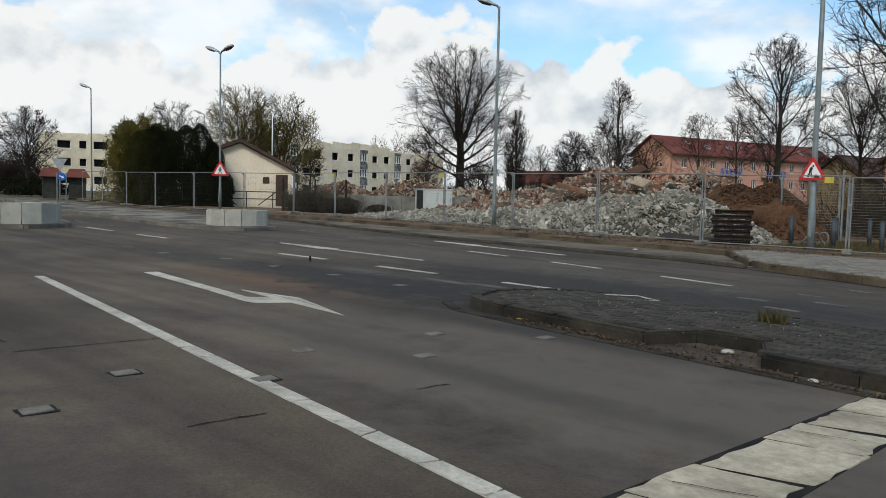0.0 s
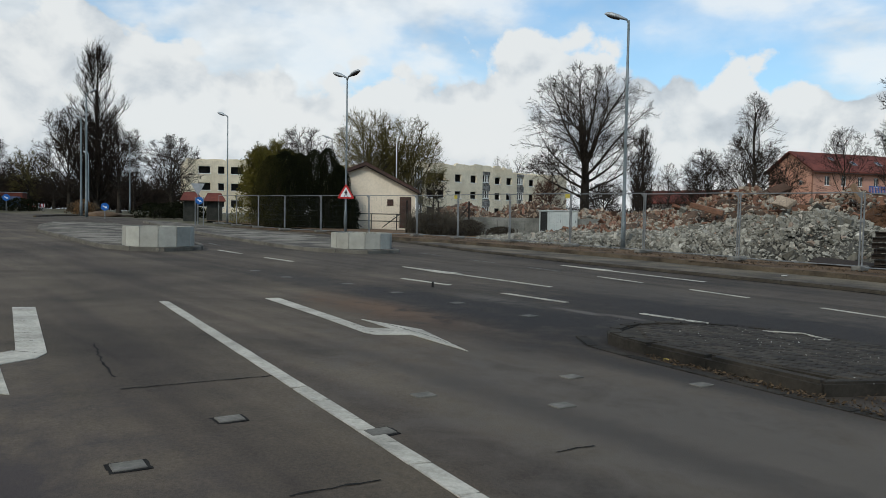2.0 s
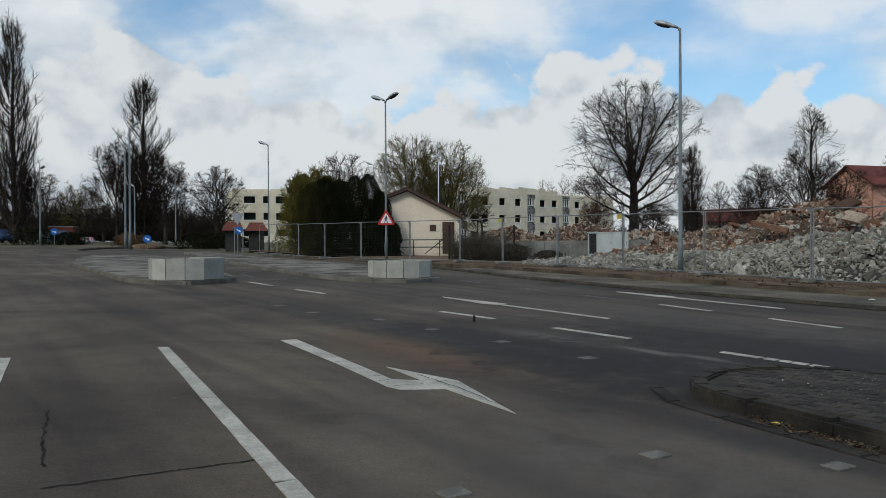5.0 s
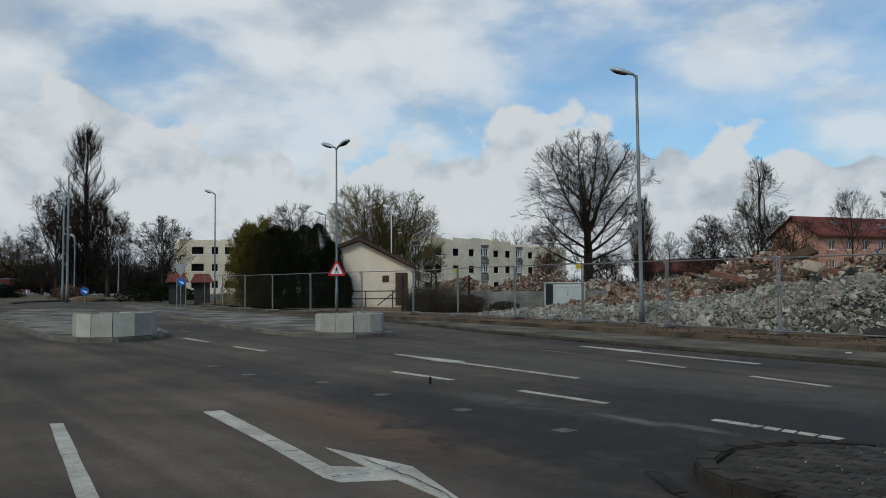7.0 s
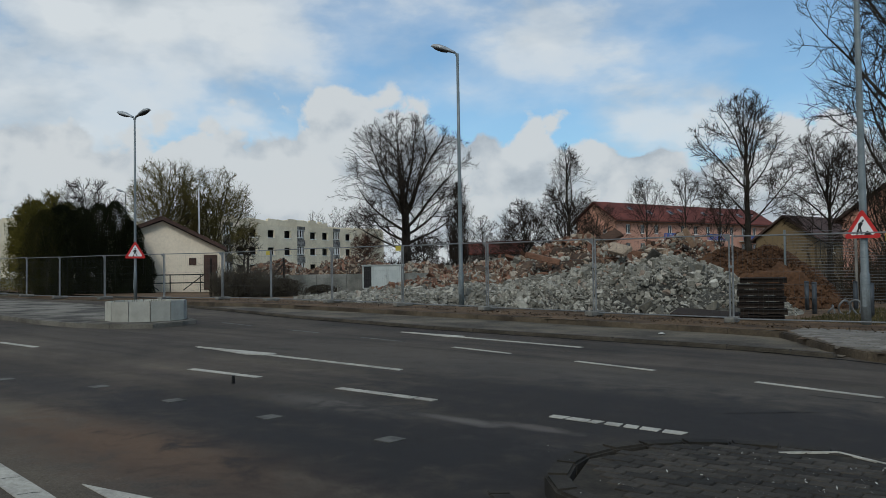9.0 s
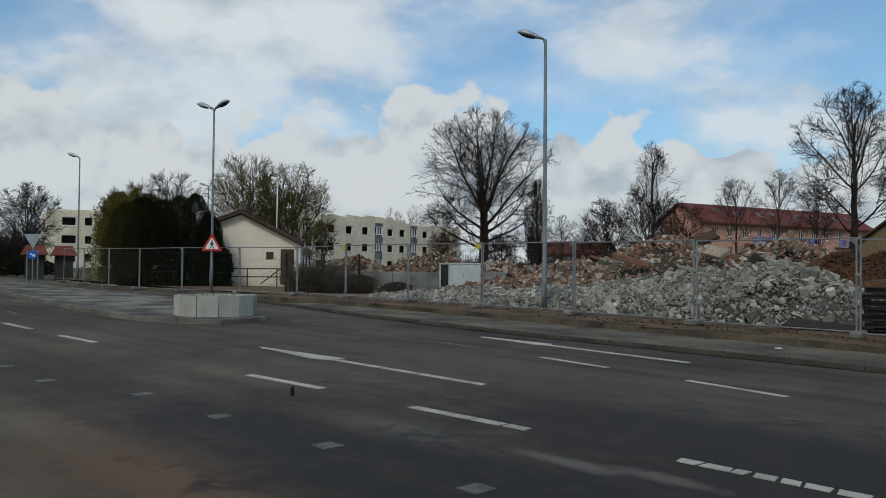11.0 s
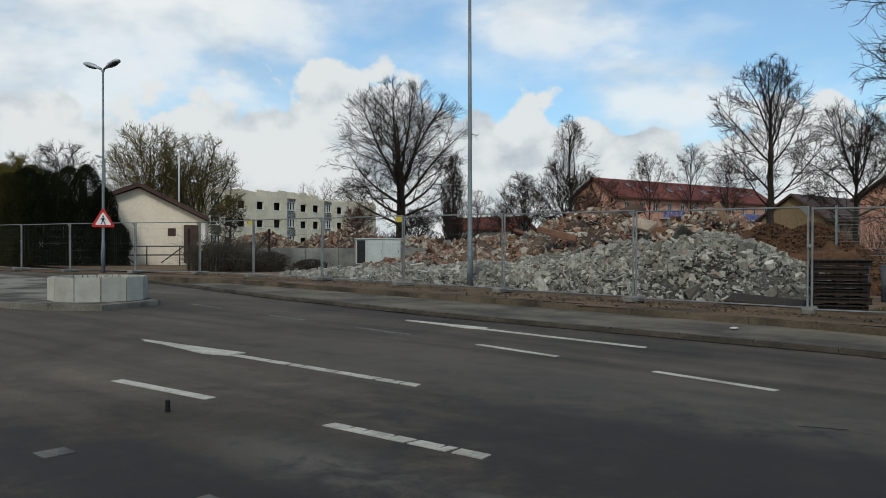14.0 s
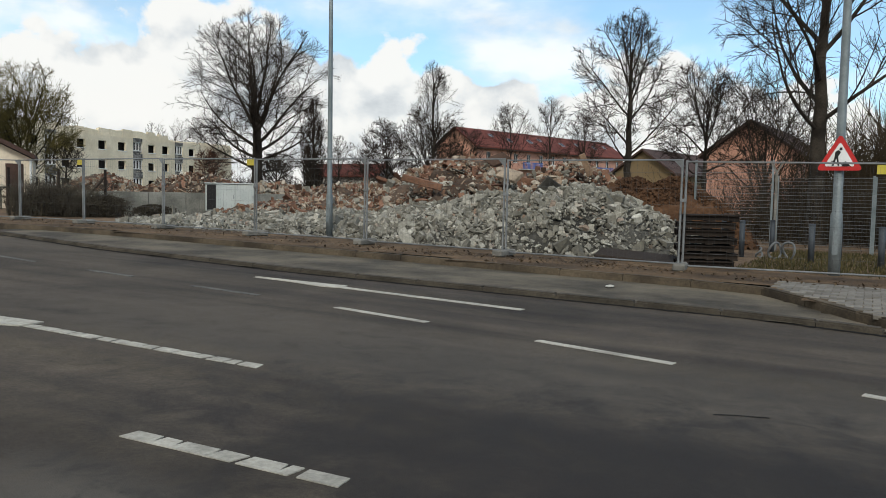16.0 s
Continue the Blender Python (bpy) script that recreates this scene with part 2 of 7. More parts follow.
M_BLOCK = material("fence_foot_concrete", two_tone((0.11, 0.105, 0.092), (0.21, 0.20, 0.175), 2, 30, 0.2), 0.9, bump=0.3, bump_scale=60)
M_RENDER_W = material("cream_facade", two_tone((0.60, 0.515, 0.37), (0.78, 0.69, 0.52), 0.35, 6, 0.14), 0.9)
M_HUT = material("cream_render", two_tone((0.62, 0.53, 0.405), (0.73, 0.63, 0.49), 0.6, 8, 0.08), 0.9)
M_PINK = material("salmon_render", two_tone((0.44, 0.235, 0.165), (0.52, 0.285, 0.205), 0.25, 5, 0.08), 0.9)
M_YELLOW = material("ochre_render", two_tone((0.15, 0.105, 0.055), (0.20, 0.145, 0.08), 0.25, 5, 0.08), 0.9)
M_GREY_R = material("grey_render", two_tone((0.25, 0.22, 0.20), (0.36, 0.32, 0.28), 0.25, 5, 0.1), 0.9)
M_ROOF_RED = material("red_roof_tiles", two_tone((0.095, 0.028, 0.02), (0.155, 0.045, 0.031), 0.5, 12, 0.25), 0.75, bump=0.5, bump_scale=12)
M_ROOF_DARK = material("dark_roof_edge", two_tone((0.045, 0.028, 0.022), (0.085, 0.05, 0.04), 1.5, 20, 0.25), 0.8)
# near-black colour that stands for the shade inside openings
M_VOID = material("opening_shade", two_tone((0.012, 0.012, 0.013), (0.035, 0.033, 0.03), 0.8), 0.9)
M_GLASS = material("window_pane", (0.03, 0.035, 0.04), 0.08, spec=0.8)
M_FRAME = material("white_frame", two_tone((0.66, 0.66, 0.63), (0.78, 0.78, 0.75), 1), 0.6)
M_BROWN = material("brown_door", two_tone((0.045, 0.026, 0.02), (0.075, 0.042, 0.03), 2, 40, 0.2), 0.7)
M_DARKSTONE = material("dark_stair_panel", two_tone((0.09, 0.085, 0.08), (0.26, 0.25, 0.23), 1.5, 6, 0.3, 0.45, 0.6), 0.9)
M_BARK = material("bark", two_tone((0.02, 0.017, 0.014), (0.055, 0.046, 0.036), 1.5, 20, 0.3), 0.95, bump=0.5, bump_scale=20, spec=0.06)
M_TWIG = material("twigs", two_tone((0.018, 0.014, 0.011), (0.045, 0.034, 0.026), 0.4), 0.95, spec=0.05)
M_TWIG_GREEN = material("budding_twigs", two_tone((0.075, 0.064, 0.024), (0.15, 0.125, 0.044), 0.4), 0.95, spec=0.05)
M_TWIG_BROWN = material("brown_scrub_twigs", two_tone((0.028, 0.02, 0.013), (0.07, 0.052, 0.03), 0.4), 0.95, spec=0.05)
M_BRAMBLE = material("dry_bramble", two_tone((0.05, 0.042, 0.032), (0.10, 0.085, 0.062), 0.6), 0.95, spec=0.05)
M_TWIG_RED = material("russet_twigs", two_tone((0.09, 0.04, 0.025), (0.14, 0.07, 0.04), 0.5), 0.95)
M_THUJA = material("conifer_leaves", per_piece((0.005, 0.0065, 0.003), (0.016, 0.018, 0.0075), 2, 0.4), 0.9, spec=0.04)
M_WILLOW = material("yellow_green_leaves", per_piece((0.065, 0.058, 0.013), (0.15, 0.125, 0.028), 2, 0.3), 0.9, spec=0.04)
M_WILLOW_DARK = material("olive_leaves", per_piece((0.013, 0.014, 0.0045), (0.045, 0.041, 0.012), 2, 0.3), 0.9, spec=0.04)
def many_tones(stops, fine=12.0, amount=0.3):
    """Colour picked piece by piece from a set of tones, soiled at a finer scale."""
    def build(n, pos):
        isl = n.add("ShaderNodeNewGeometry").outputs["Random Per Island"]
        r = n.math("FRACT", n.math("ADD", isl, n.add("ShaderNodeObjectInfo").outputs["Random"]))
        c = n.ramp(r, stops)
        g = n.ramp(n.noise(pos, fine, 5.0, 0.7), [(0.3, (1 - amount,) * 3), (0.7, (1 + amount,) * 3)])
        c = n.mix(1.0, c, g, "MULTIPLY")
        d = n.ramp(n.noise(pos, 0.9, 4.0, 0.6), [(0.35, (0.72, 0.70, 0.66)), (0.6, (1.08, 1.07, 1.05))])
        return n.mix(1.0, c, d, "MULTIPLY")
    return build


M_RUBBLE = material("broken_concrete", many_tones([(0.0, (0.13, 0.124, 0.104)), (0.4, (0.22, 0.211, 0.18)), (0.8, (0.30, 0.29, 0.25)), (0.95, (0.42, 0.405, 0.355)), (1.0, (0.22, 0.15, 0.11))], 14, 0.34), 0.95, bump=0.5, bump_scale=25)
M_RUBBLE_WARM = material("broken_brick_and_plaster", many_tones([(0.0, (0.05, 0.035, 0.026)), (0.25, (0.17, 0.085, 0.055)), (0.5, (0.22, 0.15, 0.10)), (0.75, (0.31, 0.25, 0.19)), (1.0, (0.46, 0.41, 0.34))], 9, 0.32), 0.95, bump=0.5, bump_scale=20)
M_RUBBLE_RED = material("broken_brick", per_piece((0.12, 0.06, 0.038), (0.25, 0.14, 0.095), 9, 0.25), 0.95, bump=0.5, bump_scale=20)
# dust of both beds, coloured darker to give the shade in gaps between lumps
M_RUBBLE_BED = material("rubble_dust_gap_shade", two_tone((0.03, 0.028, 0.023), (0.085, 0.08, 0.067), 1.2, 14, 0.45), 0.95, bump=0.9, bump_scale=12)
M_WARM_BED = material("brick_dust_gap_shade", two_tone((0.035, 0.023, 0.016), (0.10, 0.07, 0.05), 0.9, 10, 0.4), 0.95, bump=0.9, bump_scale=10)
M_WOOD_DARK = material("weathered_dark_wood", per_piece((0.012, 0.009, 0.007), (0.034, 0.025, 0.019), 20, 0.3), 0.9, bump=0.3, bump_scale=40)
M_CABINET = material("grey_cabinet", two_tone((0.38, 0.41, 0.39), (0.48, 0.50, 0.47), 1.2, 15, 0.06), 0.6)
M_SIGN_WHITE = material("sign_white", two_tone((0.66, 0.66, 0.65), (0.74, 0.74, 0.73), 4), 0.45)
M_SIGN_RED = material("sign_red", two_tone((0.42, 0.02, 0.02), (0.50, 0.035, 0.03), 4), 0.45)
M_SIGN_BLUE = material("sign_blue", two_tone((0.015, 0.10, 0.36), (0.02, 0.13, 0.42), 4), 0.45)
M_SIGN_BLACK = material("sign_black", two_tone((0.012, 0.012, 0.012), (0.02, 0.02, 0.02), 4), 0.5)
M_SIGN_YELLOW = material("yellow_plate", two_tone((0.44, 0.36, 0.05), (0.52, 0.43, 0.07), 4), 0.5)
M_SIGN_BACK = material("sign_back", two_tone((0.25, 0.26, 0.27), (0.35, 0.36, 0.37), 4), 0.5, 0.4)
M_BLUE_RAIL = material("blue_balcony", two_tone((0.03, 0.09, 0.30), (0.05, 0.13, 0.38), 1), 0.6)
M_CAR = material("dark_blue_paint", two_tone((0.02, 0.035, 0.07), (0.03, 0.05, 0.10), 1), 0.3)
M_TYRE = material("tyre", (0.018, 0.018, 0.018), 0.85)
M_HOSE = material("grey_hose", two_tone((0.10, 0.105, 0.105), (0.18, 0.185, 0.185), 5), 0.7)
M_BOLLARD = material("blue_grey_steel", two_tone((0.035, 0.04, 0.046), (0.065, 0.074, 0.083), 3, 40, 0.15), 0.6, 0.2)
M_CRUMB = material("dusty_crumbs", per_piece((0.06, 0.042, 0.028), (0.17, 0.125, 0.085), 20, 0.2), 0.95)
M_DRY = material("dry_orange_leaves", per_piece((0.09, 0.05, 0.022), (0.18, 0.10, 0.045), 10, 0.2), 0.9)
M_SCRUB = material("dull_scrub", per_piece((0.018, 0.015, 0.010), (0.05, 0.04, 0.026), 10, 0.2), 0.95)
M_OLD_WALL = material("stained_concrete", two_tone((0.11, 0.11, 0.095), (0.25, 0.245, 0.215), 0.9, 18, 0.22), 0.9, bump=0.3, bump_scale=40)
M_PAVE = material("pavement_earth", two_tone((0.042, 0.028, 0.017), (0.14, 0.089, 0.048), 0.8, 14, 0.35), 0.95, bump=0.8, bump_scale=25)
M_NET = material("dark_screen", two_tone((0.022, 0.024, 0.02), (0.05, 0.05, 0.043), 1.2, 20, 0.3), 0.9)
M_LITTER = material("litter", per_piece((0.25, 0.25, 0.22), (0.42, 0.41, 0.37), 10, 0.1), 0.8)


# ---- helpers for building ----
def gz(x, y):
    """Height of the ground: a gentle fall across the junction, level far away, slightly raised towards the site."""
    r = math.hypot(x + 9, y - 9)
    k = 1.0 if r < 120 else 120.0 / r
    z = k * (-0.0150 * (x + 9) - 0.0117 * (y - 9))
    s = min(max((y - 13.0) / 6.0, 0.0), 1.0)
    q = min(max((x + 40.0) / 18.0, 0.0), 1.0) * (1.0 if y < 60 else max(0.0, 1 - (y - 60) / 60))
    return z + 0.10 * s * s * (3 - 2 * s) * q


def lift(x):
    """How far the raised pavement stands above the road: a full kerb along the site, running out to the west."""
    return 0.135 * min(1.0, max(0.12, (x + 42.0) / 16.0))


def finish(bm, name, mat, parent=None, smooth=False):
    me = bpy.data.meshes.new(name)
    bm.normal_update()
    bm.to_mesh(me)
    bm.free()
    for m in (mat if isinstance(mat, (list, tuple)) else [mat]):
        me.materials.append(m)
    if smooth:
        for p in me.polygons:
            p.use_smooth = True
    ob = new(name, me)
    ob.parent = parent
    return ob


def part(name, bm, mat, parent, label="", smooth=False):
    ob = finish(bm, name, mat, parent, smooth)
    if label:
        ob["label"] = label
    return ob


def thing(name, m, label, category, group="", kind=""):
    """An empty at the base of a thing; its parts hang below it."""
    ob = new(name)
    ob.empty_display_size = 0.2
    ob.matrix_basis = m
    return tagged(ob, label, category, group, kind)


def box(bm, x0, x1, y0, y1, z0, z1, bevel=0.0, m=None, mat=0):
    """A box with optional bevelled edges, in bm."""
    before = len(bm.verts)
    vs = [bm.verts.new(p) for p in ((x0, y0, z0), (x1, y0, z0), (x1, y1, z0), (x0, y1, z0), (x0, y0, z1), (x1, y0, z1), (x1, y1, z1), (x0, y1, z1))]
    fs = [bm.faces.new([vs[i] for i in f]) for f in ((3, 2, 1, 0), (4, 5, 6, 7), (0, 1, 5, 4), (1, 2, 6, 5), (2, 3, 7, 6), (3, 0, 4, 7))]
    for f in fs:
        f.material_index = mat
    if bevel:
        es = list({e for f in fs for e in f.edges})
        r = bmesh.ops.bevel(bm, geom=es, offset=bevel, segments=1, affect="EDGES")
        vs = list({v for f in r["faces"] for v in f.verts} | {v for v in vs if v.is_valid})
    if m is not None:
        bmesh.ops.transform(bm, matrix=m, verts=[v for v in vs if v.is_valid])
    return bm


def boxed(*a, **k):
    return box(bmesh.new(), *a, **k)


def tube(bm, points, radii, sides=8, cap=True):
    """A tapered tube along points."""
    rings = []
    n = len(points)
    for i, p in enumerate(points):
        p = Vector(p)
        d = (Vector(points[min(i + 1, n - 1)]) - Vector(points[max(i - 1, 0)]))
        if d.length < 1e-9:
            d = Vector((0, 0, 1))
        d.normalize()
        a = d.cross(Vector((0, 1, 0)) if abs(d.x) > 0.7 or abs(d.z) > 0.7 else Vector((0, 0, 1)))
        a.normalize()
        b = d.cross(a)
        r = radii[i] if isinstance(radii, (list, tuple)) else radii
        rings.append([bm.verts.new(p + r * (math.cos(2 * math.pi * k / sides) * a + math.sin(2 * math.pi * k / sides) * b)) for k in range(sides)])
    for u, v in zip(rings, rings[1:]):
        for k in range(sides):
            bm.faces.new((u[k], u[(k + 1) % sides], v[(k + 1) % sides], v[k]))
    if cap:
        bm.faces.new(list(reversed(rings[0])))
        bm.faces.new(rings[-1])
    return bm


def prism(bm, outline, z0, z1, bevel=0.0, mat=0):
    """An upright prism over an outline (counter-clockwise); z0 and z1 may be functions of x, y."""
    f0 = z0 if callable(z0) else (lambda x, y: z0)
    f1 = z1 if callable(z1) else (lambda x, y: z1)
    lo = [bm.verts.new((x, y, f0(x, y))) for x, y in outline]
    hi = [bm.verts.new((x, y, f1(x, y))) for x, y in outline]
    n = len(outline)
    top = bm.faces.new(hi)
    top.material_index = mat
    bm.faces.new(list(reversed(lo))).material_index = mat
    for i in range(n):
        bm.faces.new((lo[i], lo[(i + 1) % n], hi[(i + 1) % n], hi[i])).material_index = mat
    if bevel:
        bmesh.ops.bevel(bm, geom=list(top.edges), offset=bevel, segments=2, affect="EDGES")
    return bm


def along(a, b, step):
    """Points from a to b no further than step apart."""
    a, b = Vector(a), Vector(b)
    n = max(1, int(math.ceil((b - a).length / step)))
    return [a.lerp(b, i / n) for i in range(n + 1)]


# ---- ground, road, islands ----
ROAD_LIFT = 0.012


def sheet(name, x0, x1, y0, y1, cell, rise, mat, label, category, keep=None, kind="structure"):
    bm = bmesh.new()
    nx, ny = int(round((x1 - x0) / cell)), int(round((y1 - y0) / cell))
    vs = {}

    def v(i, j):
        if (i, j) not in vs:
            x, y = x0 + i * cell, y0 + j * cell
            vs[i, j] = bm.verts.new((x, y, gz(x, y) + (rise(x) if callable(rise) else rise)))
        return vs[i, j]
    for i in range(nx):
        for j in range(ny):
            if keep is None or keep(x0 + (i + .5) * cell, y0 + (j + .5) * cell):
                bm.faces.new((v(i, j), v(i + 1, j), v(i + 1, j + 1), v(i, j + 1)))
    return tagged(finish(bm, name, mat), label, category, kind=kind)


def build_ground():
    bm = bmesh.new()
    ticks = [-1500, -700, -350, -200, -150] + list(range(-120, 61, 4)) + [90, 140, 200, 350, 700, 1500]
    ty = [-1500, -700, -350, -150, -80] + list(range(-40, 121, 4)) + [150, 200, 350, 700, 1500]
    vs = [[bm.verts.new((x, y, gz(x, y) - 0.06)) for y in ty] for x in ticks]
    for i in range(len(ticks) - 1):
        for j in range(len(ty) - 1):
            bm.faces.new((vs[i][j], vs[i + 1][j], vs[i + 1][j + 1], vs[i][j + 1]))
    tagged(finish(bm, "ground", M_GROUND), "open ground with sparse grass and earth", "ground", kind="structure")


def north_edge(x):
    """Where the carriageway ends on the site's side (the flush stone strip)."""
    pts = ((-75, 17.0), (-44, 17.6), (-33, 18.6), (-26, 17.6), (-20.5, 16.5), (-15, 15.95), (-10, 15.9), (-8, 15.88), (-6.5, 15.6), (-3.7, 14.5), (0, 12.6), (10, 7.0), (40, -12))
    for (a, b), (c, d) in zip(pts, pts[1:]):
        if x <= c:
            return b + (d - b) * (x - a) / (c - a)
    return pts[-1][1]


build_ground()
ROAD = sheet("road", -75, 30, -30, 20, 0.5, ROAD_LIFT, M_ASPHALT, "worn grey asphalt road with oil stains and dust", "road",
             keep=lambda x, y: y < north_edge(x) + (3.2 if -27 < x < -6.5 else 0.6))


def kerb_back(x):
    """The face of the raised kerb behind the lay-by."""
    pts = ((-46, 18.2), (-33, 19.4), (-24, 19.1), (-16.5, 18.7), (-13.7, 18.55), (-9.7, 18.35), (-8.15, 18.15), (-7.3, 17.0), (-6.5, 15.75), (-3.7, 14.65), (0, 12.75), (10, 7.15), (30, -5.5))
    for (a, b), (c, d) in zip(pts, pts[1:]):
        if x <= c:
            return b + (d - b) * (x - a) / (c - a)
    return pts[-1][1]


LAYBY = sheet("layby", -26, -6.5, 15.5, 19.5, 0.25, 0.03, M_LAYBY, "dusty brown-grey asphalt lay-by along the kerb", "road",
              keep=lambda x, y: north_edge(x) + 0.05 < y < kerb_back(x) + 0.1)
# the raised pavement behind the kerb and the cleared site behind it
PAVE = sheet("pavement", -46, 12, 6, 22, 0.5, lift, M_PAVE, "raised pavement covered with brown earth", "pavement",
             keep=lambda x, y: y > kerb_back(x) + 0.2)
SITE = sheet("site_ground", -60, 16, 21.5, 62, 0.5, 0.10, M_EARTH, "bare earth of the cleared demolition site", "ground", keep=lambda x, y: True)


def stone_row(name, label, pts, length, width, drop, rise, mat, category="kerb", bevel=0.02, inside=1):
    """A row of kerb stones along a line of points, each a part; rise above the ground, inside: side on which the width lies."""
    row = thing(name, Matrix.Identity(4), label, category, kind="structure")
    line = []
    for a, b in zip(pts, pts[1:]):
        line += along((*a, 0), (*b, 0), 0.1)[:-1]
    line.append(Vector((*pts[-1], 0)))
    total, cuts = 0.0, [0]
    for i in range(1, len(line)):
        total += (line[i] - line[i - 1]).length
        if total >= length or i == len(line) - 1:
            cuts.append(i)
            total = 0.0
    rng = random.Random(name)
    for a, b in zip(cuts, cuts[1:]):
        p, q = line[a], line[b]
        d = (q - p)
        if d.length < 0.05:
            continue
        d.normalize()
        ends = []
        for k in (a, b):
            t = (line[min(k + 2, len(line) - 1)] - line[max(k - 2, 0)]).normalized()
            ends.append(Vector((-t.y, t.x, 0)) * inside)
        p, q = p + d * 0.004, q - d * 0.004
        bm = bmesh.new()
        out = [p, q, q + ends[1] * width - d * 0.004, p + ends[0] * width + d * 0.004]
        if inside < 0:
            out = [out[0], out[3], out[2], out[1]]
        j = rng.uniform(-0.003, 0.003)
        prism(bm, [(v.x, v.y) for v in out], lambda x, y: gz(x, y) - drop, lambda x, y: gz(x, y) + (rise(x) if callable(rise) else rise) + j, bevel)
        part("kerbstone", bm, mat, row)
    return row


stone_row("flush_kerb", "row of low grey stones between road and lay-by", [(-33, 18.6), (-26, 17.6), (-20.5, 16.5), (-15, 15.95), (-10, 15.9), (-8, 15.88), (-6.6, 15.62)], 1.0, 0.15, 0.05, 0.085, M_KERB_WORN)
stone_row("raised_kerb", "raised concrete kerb dusted with brown earth", [(-46, 18.2), (-33, 19.4), (-24, 19.1), (-16.5, 18.7), (-13.7, 18.55), (-9.7, 18.35), (-8.15, 18.15), (-7.3, 17.0), (-6.5, 15.75), (-3.7, 14.65), (0, 12.75), (6, 9.4)], 1.0, 0.15, 0.05, lambda x: lift(x) + 0.01, M_KERB)


def slab_pieces(name, outline, label, mat, top=0.018, category="road marking"):
    """A thin painted patch that lies on the road."""
    bm = bmesh.new()
    prism(bm, outline, lambda x, y: gz(x, y) + 0.004, lambda x, y: gz(x, y) + top)
    return tagged(finish(bm, name, mat), label, category, kind="structure")


def stripe(a, b, width, mat, label, taper=None, broken=0.0, seed=0):
    """A painted stripe from a to b; broken: length of the pieces into which cracks divide it."""
    a, b = Vector((*a, 0)), Vector((*b, 0))
    d = (b - a).normalized()
    n = Vector((-d.y, d.x, 0))
    rng = random.Random(seed)
    bm = bmesh.new()
    s, total = 0.0, (b - a).length
    while s < total - 0.02:
        e = min(total, s + (rng.uniform(0.5, 1.3) * broken if broken else total))
        gap = (0.03 if broken < 0.35 else 0.02) if broken and e < total else 0.0
        k = rng.uniform(-0.04, 0.04) if broken else 0
        k2 = rng.uniform(-0.04, 0.04) if broken else 0
        m = max(1, int((e - s) / 0.4))
        for i in range(m):
            s0, s1 = s + (e - s) * i / m, s + (e - s) * (i + 1) / m - (gap if i == m - 1 else 0)
            w0 = width / 2 + (rng.uniform(-0.003, 0.003) if broken else 0)
            w1 = width / 2 + (rng.uniform(-0.003, 0.003) if broken else 0)
            pts = [a + d * (s0 + k * (i == 0)) - n * w0, a + d * (s1 + k2 * (i == m - 1)) - n * w1, a + d * s1 + n * w1, a + d * s0 + n * w0]
            prism(bm, [(p.x, p.y) for p in pts], lambda x, y: gz(x, y) + 0.004, lambda x, y: gz(x, y) + 0.018)
        s = e
    return tagged(finish(bm, "lane_marking", mat), label, "road marking", group="road markings", kind="structure")


stripe((-10.83, 3.66), (-5.61, 2.971), 0.118, M_PAINT, "long white lane line", broken=2.2, seed=4)
stripe((-5.60, 2.97), (2.5, 1.90), 0.118, M_PAINT, "long white lane line with cracks across it", broken=0.42, seed=5)
slab_pieces("turn_arrow", [(-10.76, 5.03), (-8.9, 4.86), (-7.58, 4.70), (-7.40, 4.73), (-7.24, 5.07), (-7.66, 5.10), (-7.84, 4.90), (-8.4, 4.97), (-10.75, 5.23)], "white arrow stem painted on the asphalt", M_PAINT)
slab_pieces("turn_arrow", [(-8.45, 5.19), (-7.66, 5.106), (-7.24, 5.076), (-6.21, 5.00), (-7.49, 5.38)], "white arrow head painted on the asphalt", M_PAINT)
slab_pieces("turn_arrow", [(-10.87, 1.92), (-8.04, 1.40), (-7.79, 1.39), (-8.55, 1.49), (-7.4, 0.35), (-6.29, 1.24), (-7.36, 1.36), (-7.52, 1.61), (-7.67, 1.70), (-10.79, 2.15)][:1]
            + [(-7.95, 1.52), (-7.86, 1.38), (-8.55, 1.47), (-7.4, 0.4), (-6.29, 1.24), (-7.36, 1.32), (-7.50, 1.60), (-7.72, 1.72), (-10.79, 2.15)], "white left-turn arrow painted on the asphalt", M_PAINT)
